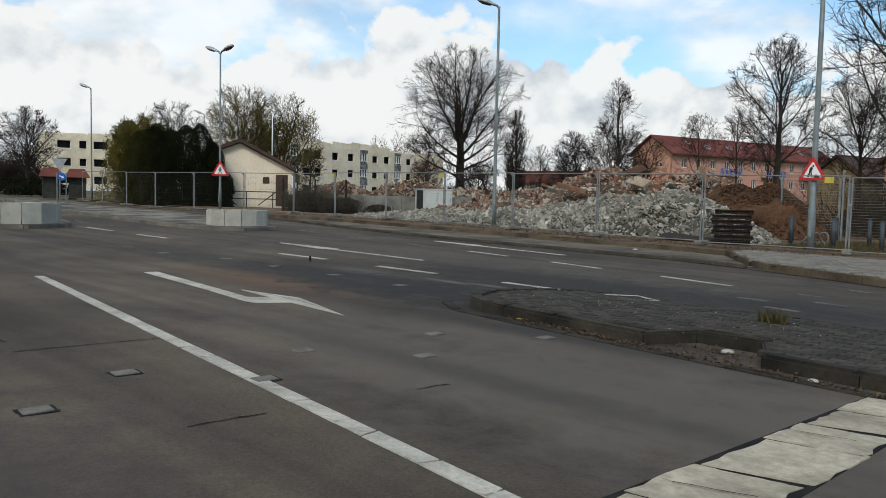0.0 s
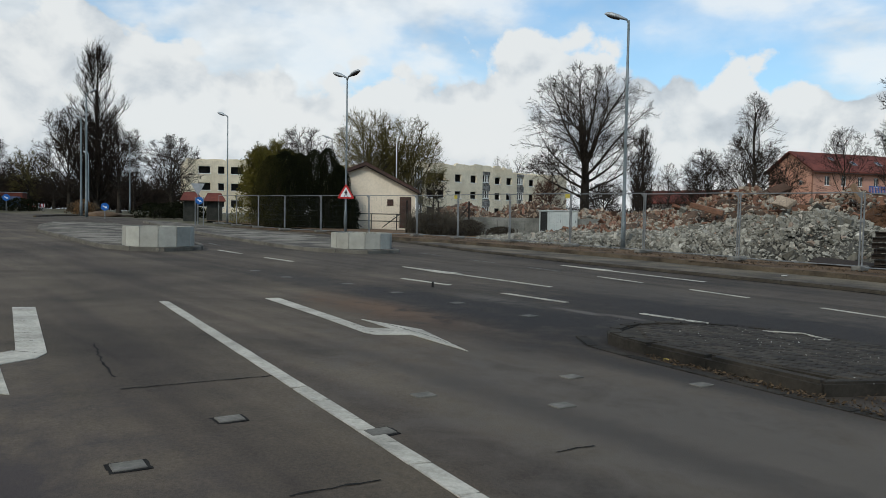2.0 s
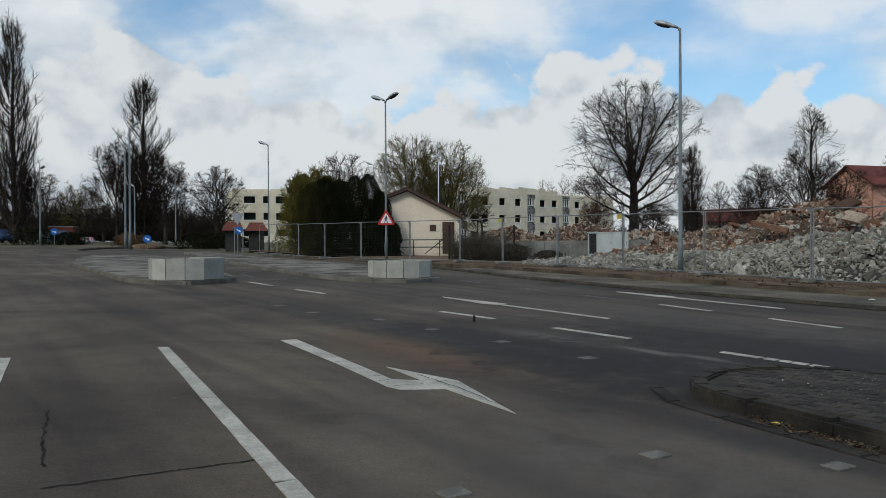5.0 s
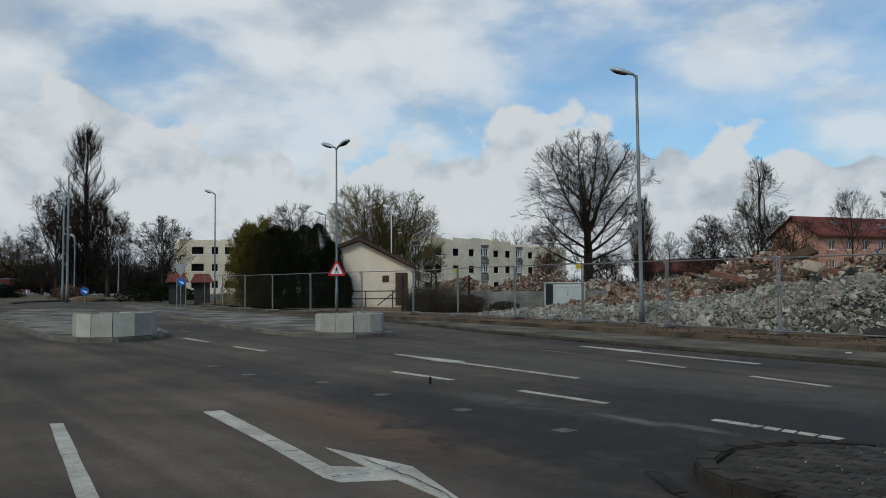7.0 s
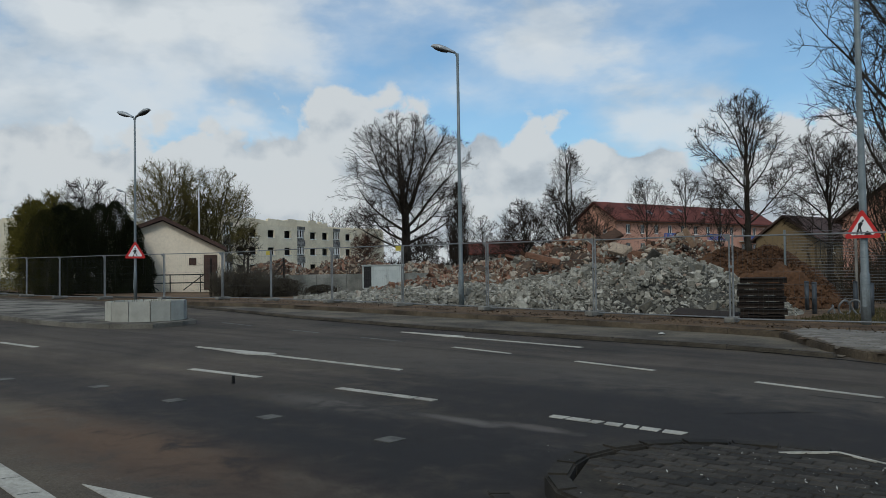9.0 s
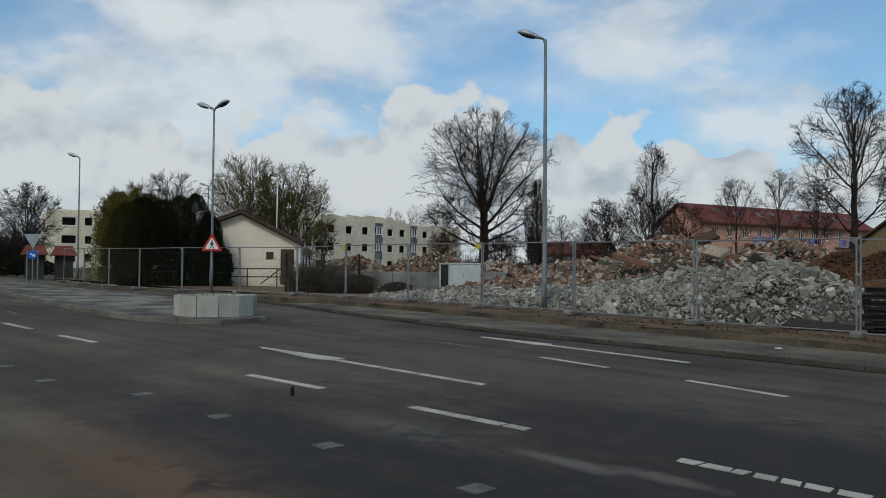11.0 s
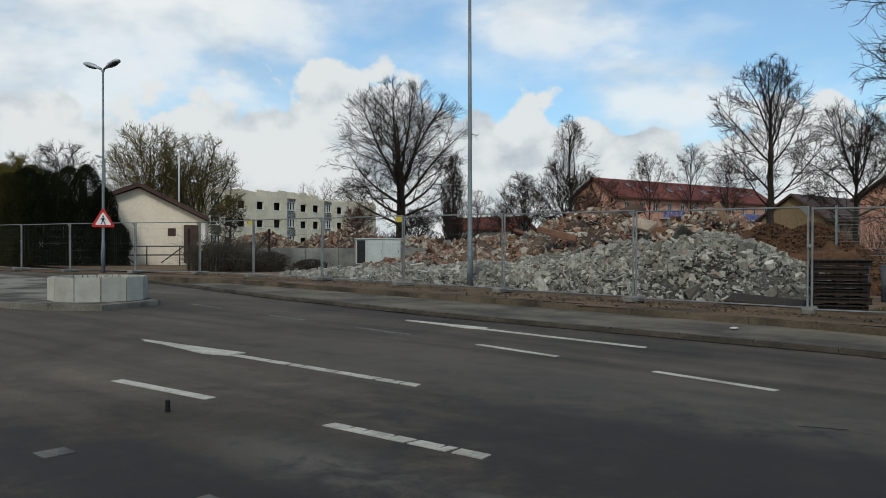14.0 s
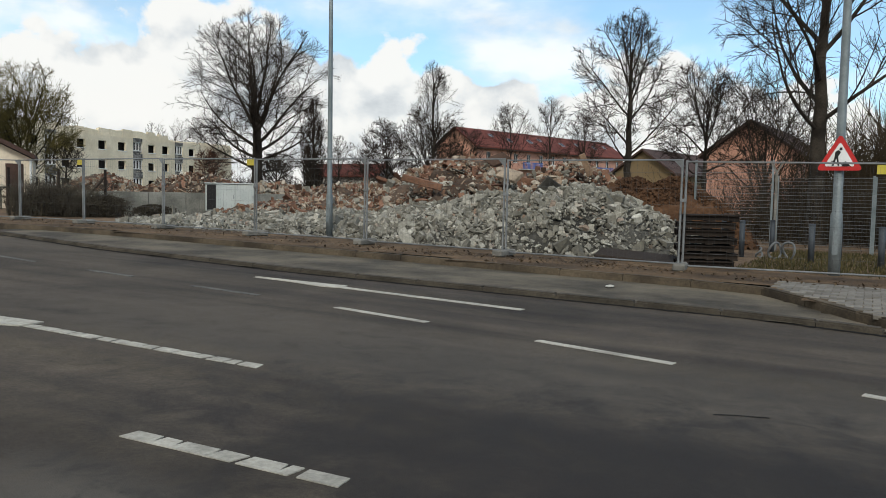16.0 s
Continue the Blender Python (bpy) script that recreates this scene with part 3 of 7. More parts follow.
for a, b, wd, mt in (((-22.14, 8.74), (-20.54, 8.74), .12, 0), ((-18.96, 8.74), (-17.56, 8.78), .12, 0), ((-12.95, 8.83), (-11.6, 8.92), .12, 0), ((-10.18, 8.95), (-8.79, 9.01), .12, 1),
                     ((-7.47, 9.05), (-6.2, 9.08), .12, 1), ((-15.5, 10.62), (-10.78, 10.61), .12, 1), ((-14.9, 15.14), (-10.38, 14.78), .12, 0), ((-20.4, 14.5), (-19.0, 14.3), .1, 2),
                     ((-17.4, 14.1), (-16.25, 14.0), .1, 2), ((-14.85, 13.82), (-13.55, 13.7), .1, 2), ((-12.2, 13.52), (-10.85, 13.3), .1, 0), ((-9.5, 13.06), (-8.16, 12.8), .1, 0), ((-6.75, 12.57), (-5.34, 12.24), .1, 0),
                     ((-4.6, 10.78), (-4.15, 10.72), .12, 2), ((-3.95, 10.08), (-3.5, 10.0), .12, 2), ((-4.3, 12.12), (-3.9, 12.05), .12, 2), ((-3.75, 11.3), (-3.3, 11.2), .12, 2), ((-4.0, 13.6), (-3.6, 13.5), .12, 2),
                     ((-26, 9.9), (-24.5, 9.7), .12, 2)):
    stripe(a, b, wd, (M_PAINT, M_PAINT, M_PAINT_OLD)[mt], ("thin white lane dash", "cracked white lane dash", "worn white lane dash")[mt], broken=0.2 if mt == 1 else 0.0, seed=a[0])
slab_pieces("lane_wedge", [(-15.63, 10.63), (-13.93, 10.42), (-13.60, 10.54), (-13.62, 10.80), (-14.2, 10.74)], "white wedge at the start of a lane line", M_PAINT, 0.024)
slab_pieces("lane_wedge", [(-14.94, 15.16), (-13.5, 14.90), (-13.20, 14.95), (-13.22, 15.16), (-13.9, 15.15)], "white wedge at the start of a lane line", M_PAINT, 0.024)
for x, y in ((-15.2, 6.81), (-13.75, 6.8), (-12.32, 7.25), (-10.83, 7.28), (-9.37, 7.34), (-7.89, 7.36)):
    stripe((x - .085, y), (x + .085, y), 0.19, M_PAINT_OLD, "worn square road stud patch", seed=x)


def cover(x, y, turn, lined):
    c = thing("road_cover", pose(x, y, gz(x, y) + ROAD_LIFT, 0, 0, turn), "pale square access cover in the asphalt" + (" with a dark tar edge" if lined else ""), "cover", "covers in the road")
    part("plate", boxed(-.062, .062, -.078, .078, -0.02, 0.010, 0.003), M_COVER, c)
    if lined:
        bm = bmesh.new()
        rg = random.Random(x)
        for q in ((-.08, .08, .079, .092), (-.08, .08, -.092, -.079), (-.08, -.063, -.079, .079), (.063, .08, -.079, .079)):
            for k in range(5):
                if q[1] - q[0] > 0.05:
                    e = (q[0] + 0.032 * k, q[0] + 0.032 * (k + 1), q[2] - (rg.uniform(0, .012) if q[2] < 0 else 0), q[3] + (rg.uniform(0, .012) if q[3] > 0 else 0))
                else:
                    e = (q[0] - (rg.uniform(0, .010) if q[0] < 0 else 0), q[1] + (rg.uniform(0, .010) if q[1] > 0.07 else 0), q[2] + 0.0316 * k, q[2] + 0.0316 * (k + 1))
                box(bm, *e, -0.02, 0.003)
        part("tar_edge", bm, M_TAR, c, "black tar joint")


for x, y, lined in ((-4.48, 1.49, 1), (-5.05, 2.23, 1), (-4.99, 3.61, 0), (-4.37, 2.86, 1), (-4.93, 5.03, 0), (-4.29, 4.27, 0), (-4.22, 5.75, 0)):
    cover(x, y, -5, lined)


def tar_crack(points, width=0.018, rise=0.0):
    bm = bmesh.new()
    rng = random.Random(points[0][0])
    line = []
    for a, b in zip(points, points[1:]):
        for p in along((*a, 0), (*b, 0), 0.09)[:-1]:
            line.append((p.x + rng.uniform(-.014, .014), p.y + rng.uniform(-.014, .014)))
    for a, b in zip(line, line[1:]):
        d = Vector((b[0] - a[0], b[1] - a[1], 0))
        n = Vector((-d.y, d.x, 0)).normalized() * width * rng.uniform(.25, .6)
        vs = [bm.verts.new((p[0] + s * n.x, p[1] + s * n.y, gz(*p) + ROAD_LIFT + 0.004 + rise)) for p, s in ((a, -1), (b, -1), (b, 1), (a, 1))]
        bm.faces.new(vs)
    tagged(finish(bm, "road_crack", M_TAR), "thin dark crack in the asphalt", "crack", "cracks in the road", kind="structure")


for pts in ([(-8.01, 2.15), (-7.28, 2.03), (-6.43, 1.94)], [(-6.13, 1.89), (-6.11, 2.23), (-6.08, 2.73), (-6.04, 3.05)], [(-3.72, 1.96), (-3.7, 2.18), (-3.7, 2.37), (-3.67, 2.51)], [(-3.57, 3.48), (-3.56, 3.64), (-3.54, 3.83)], [(-6.3, 10.2), (-5.6, 10.9)], [(-7.6, 11.3), (-7.2, 11.5)], [(-6.0, 11.9), (-4.9, 11.8)]):
    tar_crack(pts)
# cracks through the painted arrows
for pts in ([(-8.9, 4.84), (-8.82, 5.06)], [(-8.45, 4.80), (-8.36, 5.0)], [(-8.02, 4.74), (-7.97, 4.95)], [(-7.75, 4.71), (-7.8, 4.92)], [(-7.5, 4.72), (-7.45, 5.08)], [(-7.9, 5.2), (-7.3, 5.17), (-6.7, 5.08), (-6.3, 5.02)], [(-7.45, 5.1), (-7.5, 5.36)],
            [(-9.6, 1.71), (-9.55, 1.95)], [(-8.8, 1.60), (-8.75, 1.86)], [(-8.3, 1.55), (-8.28, 1.79)], [(-7.9, 1.45), (-7.6, 1.68)]):
    tar_crack(pts, 0.012, 0.016)



def gutter_dirt(points, width, seed):
    """A ragged line of black dirt washed against the foot of a kerb."""
    rg = random.Random(seed)
    line = []
    for a, b in zip(points, points[1:]):
        line += along((*a, 0), (*b, 0), 0.12)[:-1]
    bm = bmesh.new()
    for a, b in zip(line, line[1:]):
        d = (b - a).normalized()
        n = Vector((d.y, -d.x, 0))
        w0, w1 = width * rg.uniform(0.4, 1.2), width * rg.uniform(0.4, 1.2)
        bm.faces.new([bm.verts.new((p.x, p.y, gz(p.x, p.y) + ROAD_LIFT + 0.005)) for p in (a + n * w0, b + n * w1, b - n * 0.02, a - n * 0.02)])
    tagged(finish(bm, "gutter_dirt", M_TAR), "dark dirt gathered at the foot of the kerb", "dirt", "dirt along the kerbs", kind="structure")


gutter_dirt([(-33, 18.58), (-26, 17.58), (-20.5, 16.48), (-15, 15.93), (-10, 15.88), (-8, 15.86), (-6.6, 15.6), (-3.7, 14.62), (0, 12.7)], 0.075, 3)
gutter_dirt([(-6.3, 6.62), (-5.9, 6.4), (-5.3, 6.28), (-4.6, 6.2), (-3.5, 6.08), (-2.4, 6.0), (-1.5, 5.93), (0.5, 5.7), (4.0, 5.3)], 0.1, 4)

# the pale broken band across the lane
rng = random.Random(11)
band = thing("stop_band", Matrix.Identity(4), "pale concrete band across the lane, broken by dark cracks", "road marking", kind="structure")
ys = [1.6, 2.35, 2.95, 3.55, 4.25, 4.75, 5.25, 5.8]
for k, (a, b) in enumerate(zip(ys, ys[1:])):
    f = lambda y: -1.72 + 0.065 * (y - 2.9) + (0.012 if k % 2 else -0.012)
    e = lambda y: f(y) + 0.47 + 0.02 * math.sin(9 * y)
    sk = 0.10 + rng.uniform(-0.04, 0.06)
    bm = bmesh.new()
    corners = [(f(a), a + .012), (e(a), a + sk + .012), (e(b), b + sk - .012), ((f(b) + e(b)) / 2, b + sk * .4 - .012), (f(b), b - .012)]
    ragged = []
    for c0, c1 in zip(corners, corners[1:] + corners[:1]):
        for q in range(5):
            j = rng.uniform(-0.016, 0.016) if q else 0.0
            ragged.append((c0[0] + (c1[0] - c0[0]) * q / 5 + j, c0[1] + (c1[1] - c0[1]) * q / 5 + j * 0.6))
    prism(bm, ragged, lambda x, y: gz(x, y) - 0.02, lambda x, y: gz(x, y) + 0.02)
    part("slab", bm, M_BAND, band)
bm = bmesh.new()
prism(bm, [(-1.83, 1.6), (-1.24, 1.6), (-1.10, 5.95), (-1.55, 5.95)], lambda x, y: gz(x, y) - 0.02, lambda x, y: gz(x, y) + 0.0155)
part("tar_bed", bm, M_TAR, band, "black tar around the slabs")
for pts in ([(-1.72, 2.1), (-1.5, 2.14), (-1.28, 2.2)], [(-1.7, 3.2), (-1.45, 3.26), (-1.2, 3.35)], [(-1.62, 4.5), (-1.4, 4.55), (-1.2, 4.62)]):
    tar_crack(pts, 0.008, 0.0125)

# the crossing island with its rounded nose
NOSE = [(-3.51, 6.23), (-4.6, 6.36), (-5.3, 6.43), (-5.55, 6.47), (-5.75, 6.53), (-5.92, 6.61), (-6.05, 6.72), (-6.16, 6.87), (-6.25, 7.05), (-6.31, 7.25), (-6.34, 7.48), (-6.32, 7.72), (-6.25, 7.95), (-6.13, 8.17), (-5.96, 8.37), (-5.75, 8.53), (-5.5, 8.65), (-5.25, 8.72), (-5.0, 8.75), (-3.5, 8.60), (-2.2, 8.55), (0.5, 8.3), (4.0, 7.8), (8, 6.9)]
FRONT = [(8.0, 4.9), (4.0, 5.45), (0.5, 5.85), (-1.5, 6.06), (-2.42, 6.14)]
stone_row("island_kerb", "dirty concrete kerb along the crossing island", NOSE[:3], 1.0, 0.15, 0.1, 0.13, M_KERB_DARK, inside=-1, bevel=0.03)
stone_row("island_kerb", "dirty concrete kerb round the nose of the crossing island", NOSE[2:19], 0.3, 0.15, 0.1, 0.13, M_KERB_DARK, inside=-1, bevel=0.016)
stone_row("island_kerb", "dirty concrete kerb along the back of the crossing island", NOSE[18:], 1.0, 0.15, 0.1, 0.13, M_KERB_DARK, inside=-1, bevel=0.03)
stone_row("island_kerb", "dirty concrete kerb along the crossing island", FRONT, 0.9, 0.15, 0.1, 0.13, M_KERB_DARK, inside=-1, bevel=0.03)
stone_row("island_kerb", "low kerb round the notch of the island", [(-2.40, 6.16), (-2.66, 6.76), (-3.22, 6.86), (-3.50, 6.24)], 0.6, 0.12, 0.1, 0.125, M_KERB_DARK, inside=-1, bevel=0.02)
stone_row("gutter_stones", "flat gutter stones at the foot of the island kerb", [(-1.5, 5.92), (-2.5, 6.0), (-3.5, 6.1), (-4.6, 6.22), (-5.6, 6.34), (-6.05, 6.46), (-6.36, 6.78)], 0.5, 0.13, 0.05, 0.022, M_KERB_DARK, inside=1, bevel=0.006)


def inside_island(x, y):
    if not (-6.18 < x < 6) or y > 8.62:
        return False
    front = 6.52 if x < -3.4 else (6.98 if x < -2.5 else 6.26 - 0.09 * (x + 2.4))
    if x < -5.0:
        return y > front and math.hypot((x + 5.05) / 1.12, (y - 7.55) / 0.98) < 1.0
    return front < y < 8.62 - 0.065 * max(0, x + 5)


bm = bmesh.new()
prism(bm, [(-3.45, 6.5), (-3.2, 6.95), (-2.62, 6.9), (-2.35, 6.22), (0.5, 5.98), (5.9, 5.3), (5.9, 7.3), (0.5, 8.15), (-3.5, 8.45), (-5.0, 8.6), (-5.9, 8.2), (-6.15, 7.4), (-5.9, 6.7), (-4.6, 6.5)],
      lambda x, y: gz(x, y) - 0.05, lambda x, y: gz(x, y) + 0.123)
ISLAND = tagged(finish(bm, "crossing_island", M_JOINT), "crossing island paved with small dark stones", "traffic island", kind="structure")


# ---- islands with planters ----
def low_island(outline, label):
    n = len(outline)
    stone_row("island_kerb", "pale kerb round the traffic island", outline + [outline[0]], 0.9, 0.15, 0.08, 0.12, M_KERB_PALE, inside=1)
    cx, cy = sum(p[0] for p in outline) / n, sum(p[1] for p in outline) / n
    bm = bmesh.new()
    ins = [(x + (cx - x) * 0.012, y + (cy - y) * 0.06) for x, y in outline]
    prism(bm, ins, lambda x, y: gz(x, y) - 0.05, lambda x, y: gz(x, y) + 0.11)
    tagged(finish(bm, "traffic_island", M_ISLAND), label, "traffic island", kind="structure")


low_island([(-46, 8.9), (-40, 7.2), (-34.3, 6.15), (-28.8, 6.0), (-23.5, 5.8), (-22.0, 6.0), (-21.3, 6.8), (-21.9, 8.2), (-23.5, 8.8), (-34, 10.6), (-46, 12.0)], "raised traffic island of dusty grey paving")
low_island([(-52, 15.3), (-41, 13.2), (-30, 11.8), (-23, 11.2), (-20.9, 11.4), (-20.05, 12.4), (-20.5, 13.9), (-22.5, 14.6), (-31, 16.2), (-41, 16.4), (-52, 17.0)], "raised traffic island of dusty grey paving")


def planter(x, y, r, h, turn, label):
    p = thing("planter", pose(x, y, gz(x, y) + 0.11, 0, 0, turn), label, "planter", "concrete planters on the islands")
    k = 12
    for i in range(k):
        a0, a1 = 2 * math.pi * i / k, 2 * math.pi * (i + 1) / k
        o = [(r * math.cos(a0), r * math.sin(a0)), (r * math.cos(a1), r * math.sin(a1))]
        n = [(q[0] * 0.88, q[1] * 0.88) for q in o]
        mid = ((o[0][0] + o[1][0]) / 2, (o[0][1] + o[1][1]) / 2)
        sh = lambda q: (mid[0] + (q[0] - mid[0]) * 0.965, mid[1] + (q[1] - mid[1]) * 0.965)
        bm = bmesh.new()
        prism(bm, [sh(o[0]), sh(o[1]), sh(n[1]), sh(n[0])], 0.0, h, 0.015)
        part("wall_element", bm, M_PLANTER, p)
    bm = bmesh.new()
    bmesh.ops.create_circle(bm, cap_ends=True, radius=r * 0.84, segments=16)
    for v in bm.verts:
        v.co.z = h - 0.12
    part("soil", bm, M_EARTH, p, "dry brown soil")
    bm = bmesh.new()
    rg = random.Random(x)
    for _ in range(70):
        a, q = rg.uniform(0, 6.28), r * 0.8 * math.sqrt(rg.random())
        b = Vector((q * math.cos(a), q * math.sin(a), h - 0.12))
        t = b + Vector((rg.uniform(-.08, .08), rg.uniform(-.08, .08), rg.uniform(0.08, 0.2)))
        s = Vector((rg.uniform(-1, 1), rg.uniform(-1, 1), 0)).normalized() * 0.012
        bm.faces.new([bm.verts.new(c) for c in (b - s, b + s, t)])
    part("dry_grass", bm, M_GRASS, p, "tuft of dry grass")["kind"] = "stuff"


planter(-22.70, 7.24, 0.95, 0.54, 12, "round planter of pale concrete elements on the traffic island")
planter(-21.61, 13.14, 0.95, 0.48, 5, "round planter of pale concrete elements beside the warning sign")


# ---- site fence ----
FENCE = [(2.4, 22.4), (-1.0, 21.7), (-6.15, 20.6), (-9.65, 20.05), (-13.12, 20.29), (-16.68, 20.64), (-20.16, 20.92), (-23.66, 21.16), (-27.16, 21.31), (-30.65, 21.61), (-33.3, 20.6), (-36.62, 19.75), (-40.11, 19.4), (-43.61, 19.4), (-47.1, 19.5), (-50.6, 19.7)]


def fence_h(x, y):
    return gz(x, y) + lift(x) + 0.002


SITE_FENCE = thing("site_fence", Matrix.Identity(4), "galvanised mesh site fence on concrete feet along the pavement", "fence")


def fence_panel(a, b, mark):
    a, b = Vector((*a, fence_h(*a))), Vector((*b, fence_h(*b)))
    d = b - a
    L = d.length - 0.07
    m = Matrix.Translation(a.lerp(b, 0.5)) @ Matrix((Vector((d.x, d.y, d.z)).normalized(), Vector((-d.y, d.x, 0)).normalized(), Vector((0, 0, 1)))).transposed().to_4x4()
    h0, h1 = 0.10, 1.92
    bm = bmesh.new()
    n = int(L / 0.1)
    for i in range(1, n):
        x = -L / 2 + L * i / n
        tube(bm, [(x, 0, h0), (x, 0, h1)], 0.0012, 3, False)
    for z in (0.32, 0.58, 0.85, 1.12, 1.4, 1.68):
        tube(bm, [(-L / 2, 0, z), (L / 2, 0, z)], 0.0018, 3, False)
    p = part("mesh_panel", bm, M_WIRE, SITE_FENCE, "thin wire mesh panel")
    p.matrix_basis = m
    part("post", tube(bmesh.new(), [(-L / 2, 0, 0.02), (-L / 2, 0, h1)], 0.021, 8), M_ZINC, p)
    part("post", tube(bmesh.new(), [(L / 2, 0, 0.02), (L / 2, 0, h1)], 0.021, 8), M_ZINC, p)
    part("top_rail", tube(bmesh.new(), [(-L / 2, 0, h1 - 0.02), (L / 2, 0, h1 - 0.02)], 0.016, 6), M_ZINC, p)
    part("bottom_rail", tube(bmesh.new(), [(-L / 2, 0, h0), (L / 2, 0, h0)], 0.016, 6), M_ZINC, p)
    part("clamp", boxed(L / 2 - 0.02, L / 2 + 0.09, -0.03, 0.03, 1.2, 1.26, 0.006), M_ZINC, p)
    if mark:
        part("plate", boxed(-L / 2 + (0.35 if L < 3.5 and a.x > -7 else 0.03), -L / 2 + (0.56 if L < 3.5 and a.x > -7 else 0.28), -0.012, -0.004, 1.73, 1.88), M_SIGN_YELLOW, p, "small yellow notice plate")
    else:
        g = part("gusset", prism(bmesh.new(), [(0, 0), (0.13, 0), (0, 0.13)], -0.004, 0.004), M_ZINC, p)
        g.matrix_basis = pose(-L / 2 + 0.02, 0, h1 - 0.03, 90, 0, 0) @ pose(0, 0, 0, 180, 0, 0)


def fence_foot(x, y, turn):
    f = part("foot", boxed(-0.11, 0.11, -0.33, 0.33, 0, 0.13, 0.025), M_BLOCK, SITE_FENCE, "weathered concrete foot")
    f.matrix_basis = pose(x, y, fence_h(x, y), 0, 0, turn)


frng = random.Random(5)
for i, (a, b) in enumerate(zip(FENCE, FENCE[1:])):
    fence_panel(a, b, i in (2, 6, 8))
for i, (x, y) in enumerate(FENCE):
    q = FENCE[min(i + 1, len(FENCE) - 1)]
    p = FENCE[max(i - 1, 0)]
    fence_foot(x, y, math.degrees(math.atan2(q[1] - p[1], q[0] - p[0])) + frng.uniform(-6, 6))


# ---- street lamps and signs ----
def lamp_head(parent, m, size=1.0):
    """A cobra-head lantern: a flattened housing with a dark underside."""
    bm = bmesh.new()
    prof = ((0.0, 0.05, 0.05), (0.14, 0.08, 0.075), (0.34, 0.15, 0.12), (0.58, 0.165, 0.13), (0.74, 0.12, 0.095), (0.82, 0.03, 0.03))
    rings = []
    for x, wy, hz in prof:
        rings.append([bm.verts.new((x * size, wy * size * math.cos(t), hz * size * (math.sin(t) if math.sin(t) > 0 else 0.35 * math.sin(t)))) for t in [2 * math.pi * k / 12 for k in range(12)]])
    for u, v in zip(rings, rings[1:]):
        for k in range(12):
            bm.faces.new((u[k], v[k], v[(k + 1) % 12], u[(k + 1) % 12]))
    bm.faces.new(rings[0])
    bm.faces.new(list(reversed(rings[-1])))
    bmesh.ops.recalc_face_normals(bm, faces=bm.faces)
    h = part("lantern", bm, M_LAMP, parent, "grey lantern head", smooth=True)
    h.matrix_basis = m
    bm = bmesh.new()
    bmesh.ops.create_uvsphere(bm, u_segments=12, v_segments=6, radius=1.0)
    for v in bm.verts:
        v.co = Vector((0.47 * size + v.co.x * 0.26 * size, v.co.y * 0.13 * size, -0.035 * size + v.co.z * 0.05 * size))
    part("lens", bm, M_LAMP_DARK, h, "dark glass lens", smooth=True)


def street_lamp(x, y, height, heads, label, r=0.075, lean=(0.0, 0.0), tilt=18, size=1.0):
    lamp = thing("street_lamp", pose(x, y, gz(x, y) + 0.05), label, "street lamp", "street lamps along the road")
    bm = bmesh.new()
    tube(bm, [(0, 0, 0), (0, 0, 1.15), (0, 0, 1.2), (lean[0] * .5, lean[1] * .5, height * 0.55), (lean[0], lean[1], height)], [r, r, r * 0.8, r * 0.66, r * 0.5], 12)
    part("pole", bm, M_POLE, lamp, "grey steel pole", smooth=True)
    part("door", boxed(-0.045, 0.045, -r - 0.006, -r + 0.02, 0.45, 0.85, 0.004), M_POLE, lamp)
    for az_h in heads:
        m = pose(lean[0], lean[1], height, 0, 0, az_h) @ pose(0, 0, 0, 0, -tilt, 0)
        bm = bmesh.new()
        tube(bm, [(0, 0, -0.08), (0.06, 0, 0.0), (0.2, 0, 0.0)], 0.035, 8)
        a = part("arm", bm, M_POLE, lamp)
        a.matrix_basis = m
        lamp_head(lamp, m @ pose(0.08, 0, 0), size)
    return lamp


def triangle_sign(parent, z, side, facing, off, picture):
    """A red-edged warning triangle on the pole, facing the road."""
    m = pose(0, 0, z, 0, 0, facing) @ pose(0, -off, 0, 90, 0, 0)
    h = side * math.sqrt(3) / 2

    def tri(s, zz, inset=0.0):
        r = s * math.sqrt(3) / 3
        return [(r * math.cos(radians(a)), r * math.sin(radians(a))) for a in (90, 210, 330)]

    def rounded(s):
        out = []
        for a in (90, 210, 330):
            cx, cy = (s * 0.5) * math.cos(radians(a)), (s * 0.5) * math.sin(radians(a))
            for k in (-50, -25, 0, 25, 50):
                out.append((cx + s * 0.062 * math.cos(radians(a + k)), cy + s * 0.062 * math.sin(radians(a + k))))
        return out
    plate = part("sign_plate", prism(bmesh.new(), rounded(side), 0, 0.012), M_SIGN_RED, parent, "red-edged triangular warning sign")
    plate.matrix_basis = m
    f = part("field", prism(bmesh.new(), rounded(side * 0.67), 0.012, 0.016), M_SIGN_WHITE, plate, "white field")
    bm = bmesh.new()
    for pts in picture:
        prism(bm, [(a * side * 1.32, b * side * 1.32 + 0.012) for a, b in pts], 0.016, 0.020)
    part("pictogram", bm, M_SIGN_BLACK, plate, "plain black pictogram")


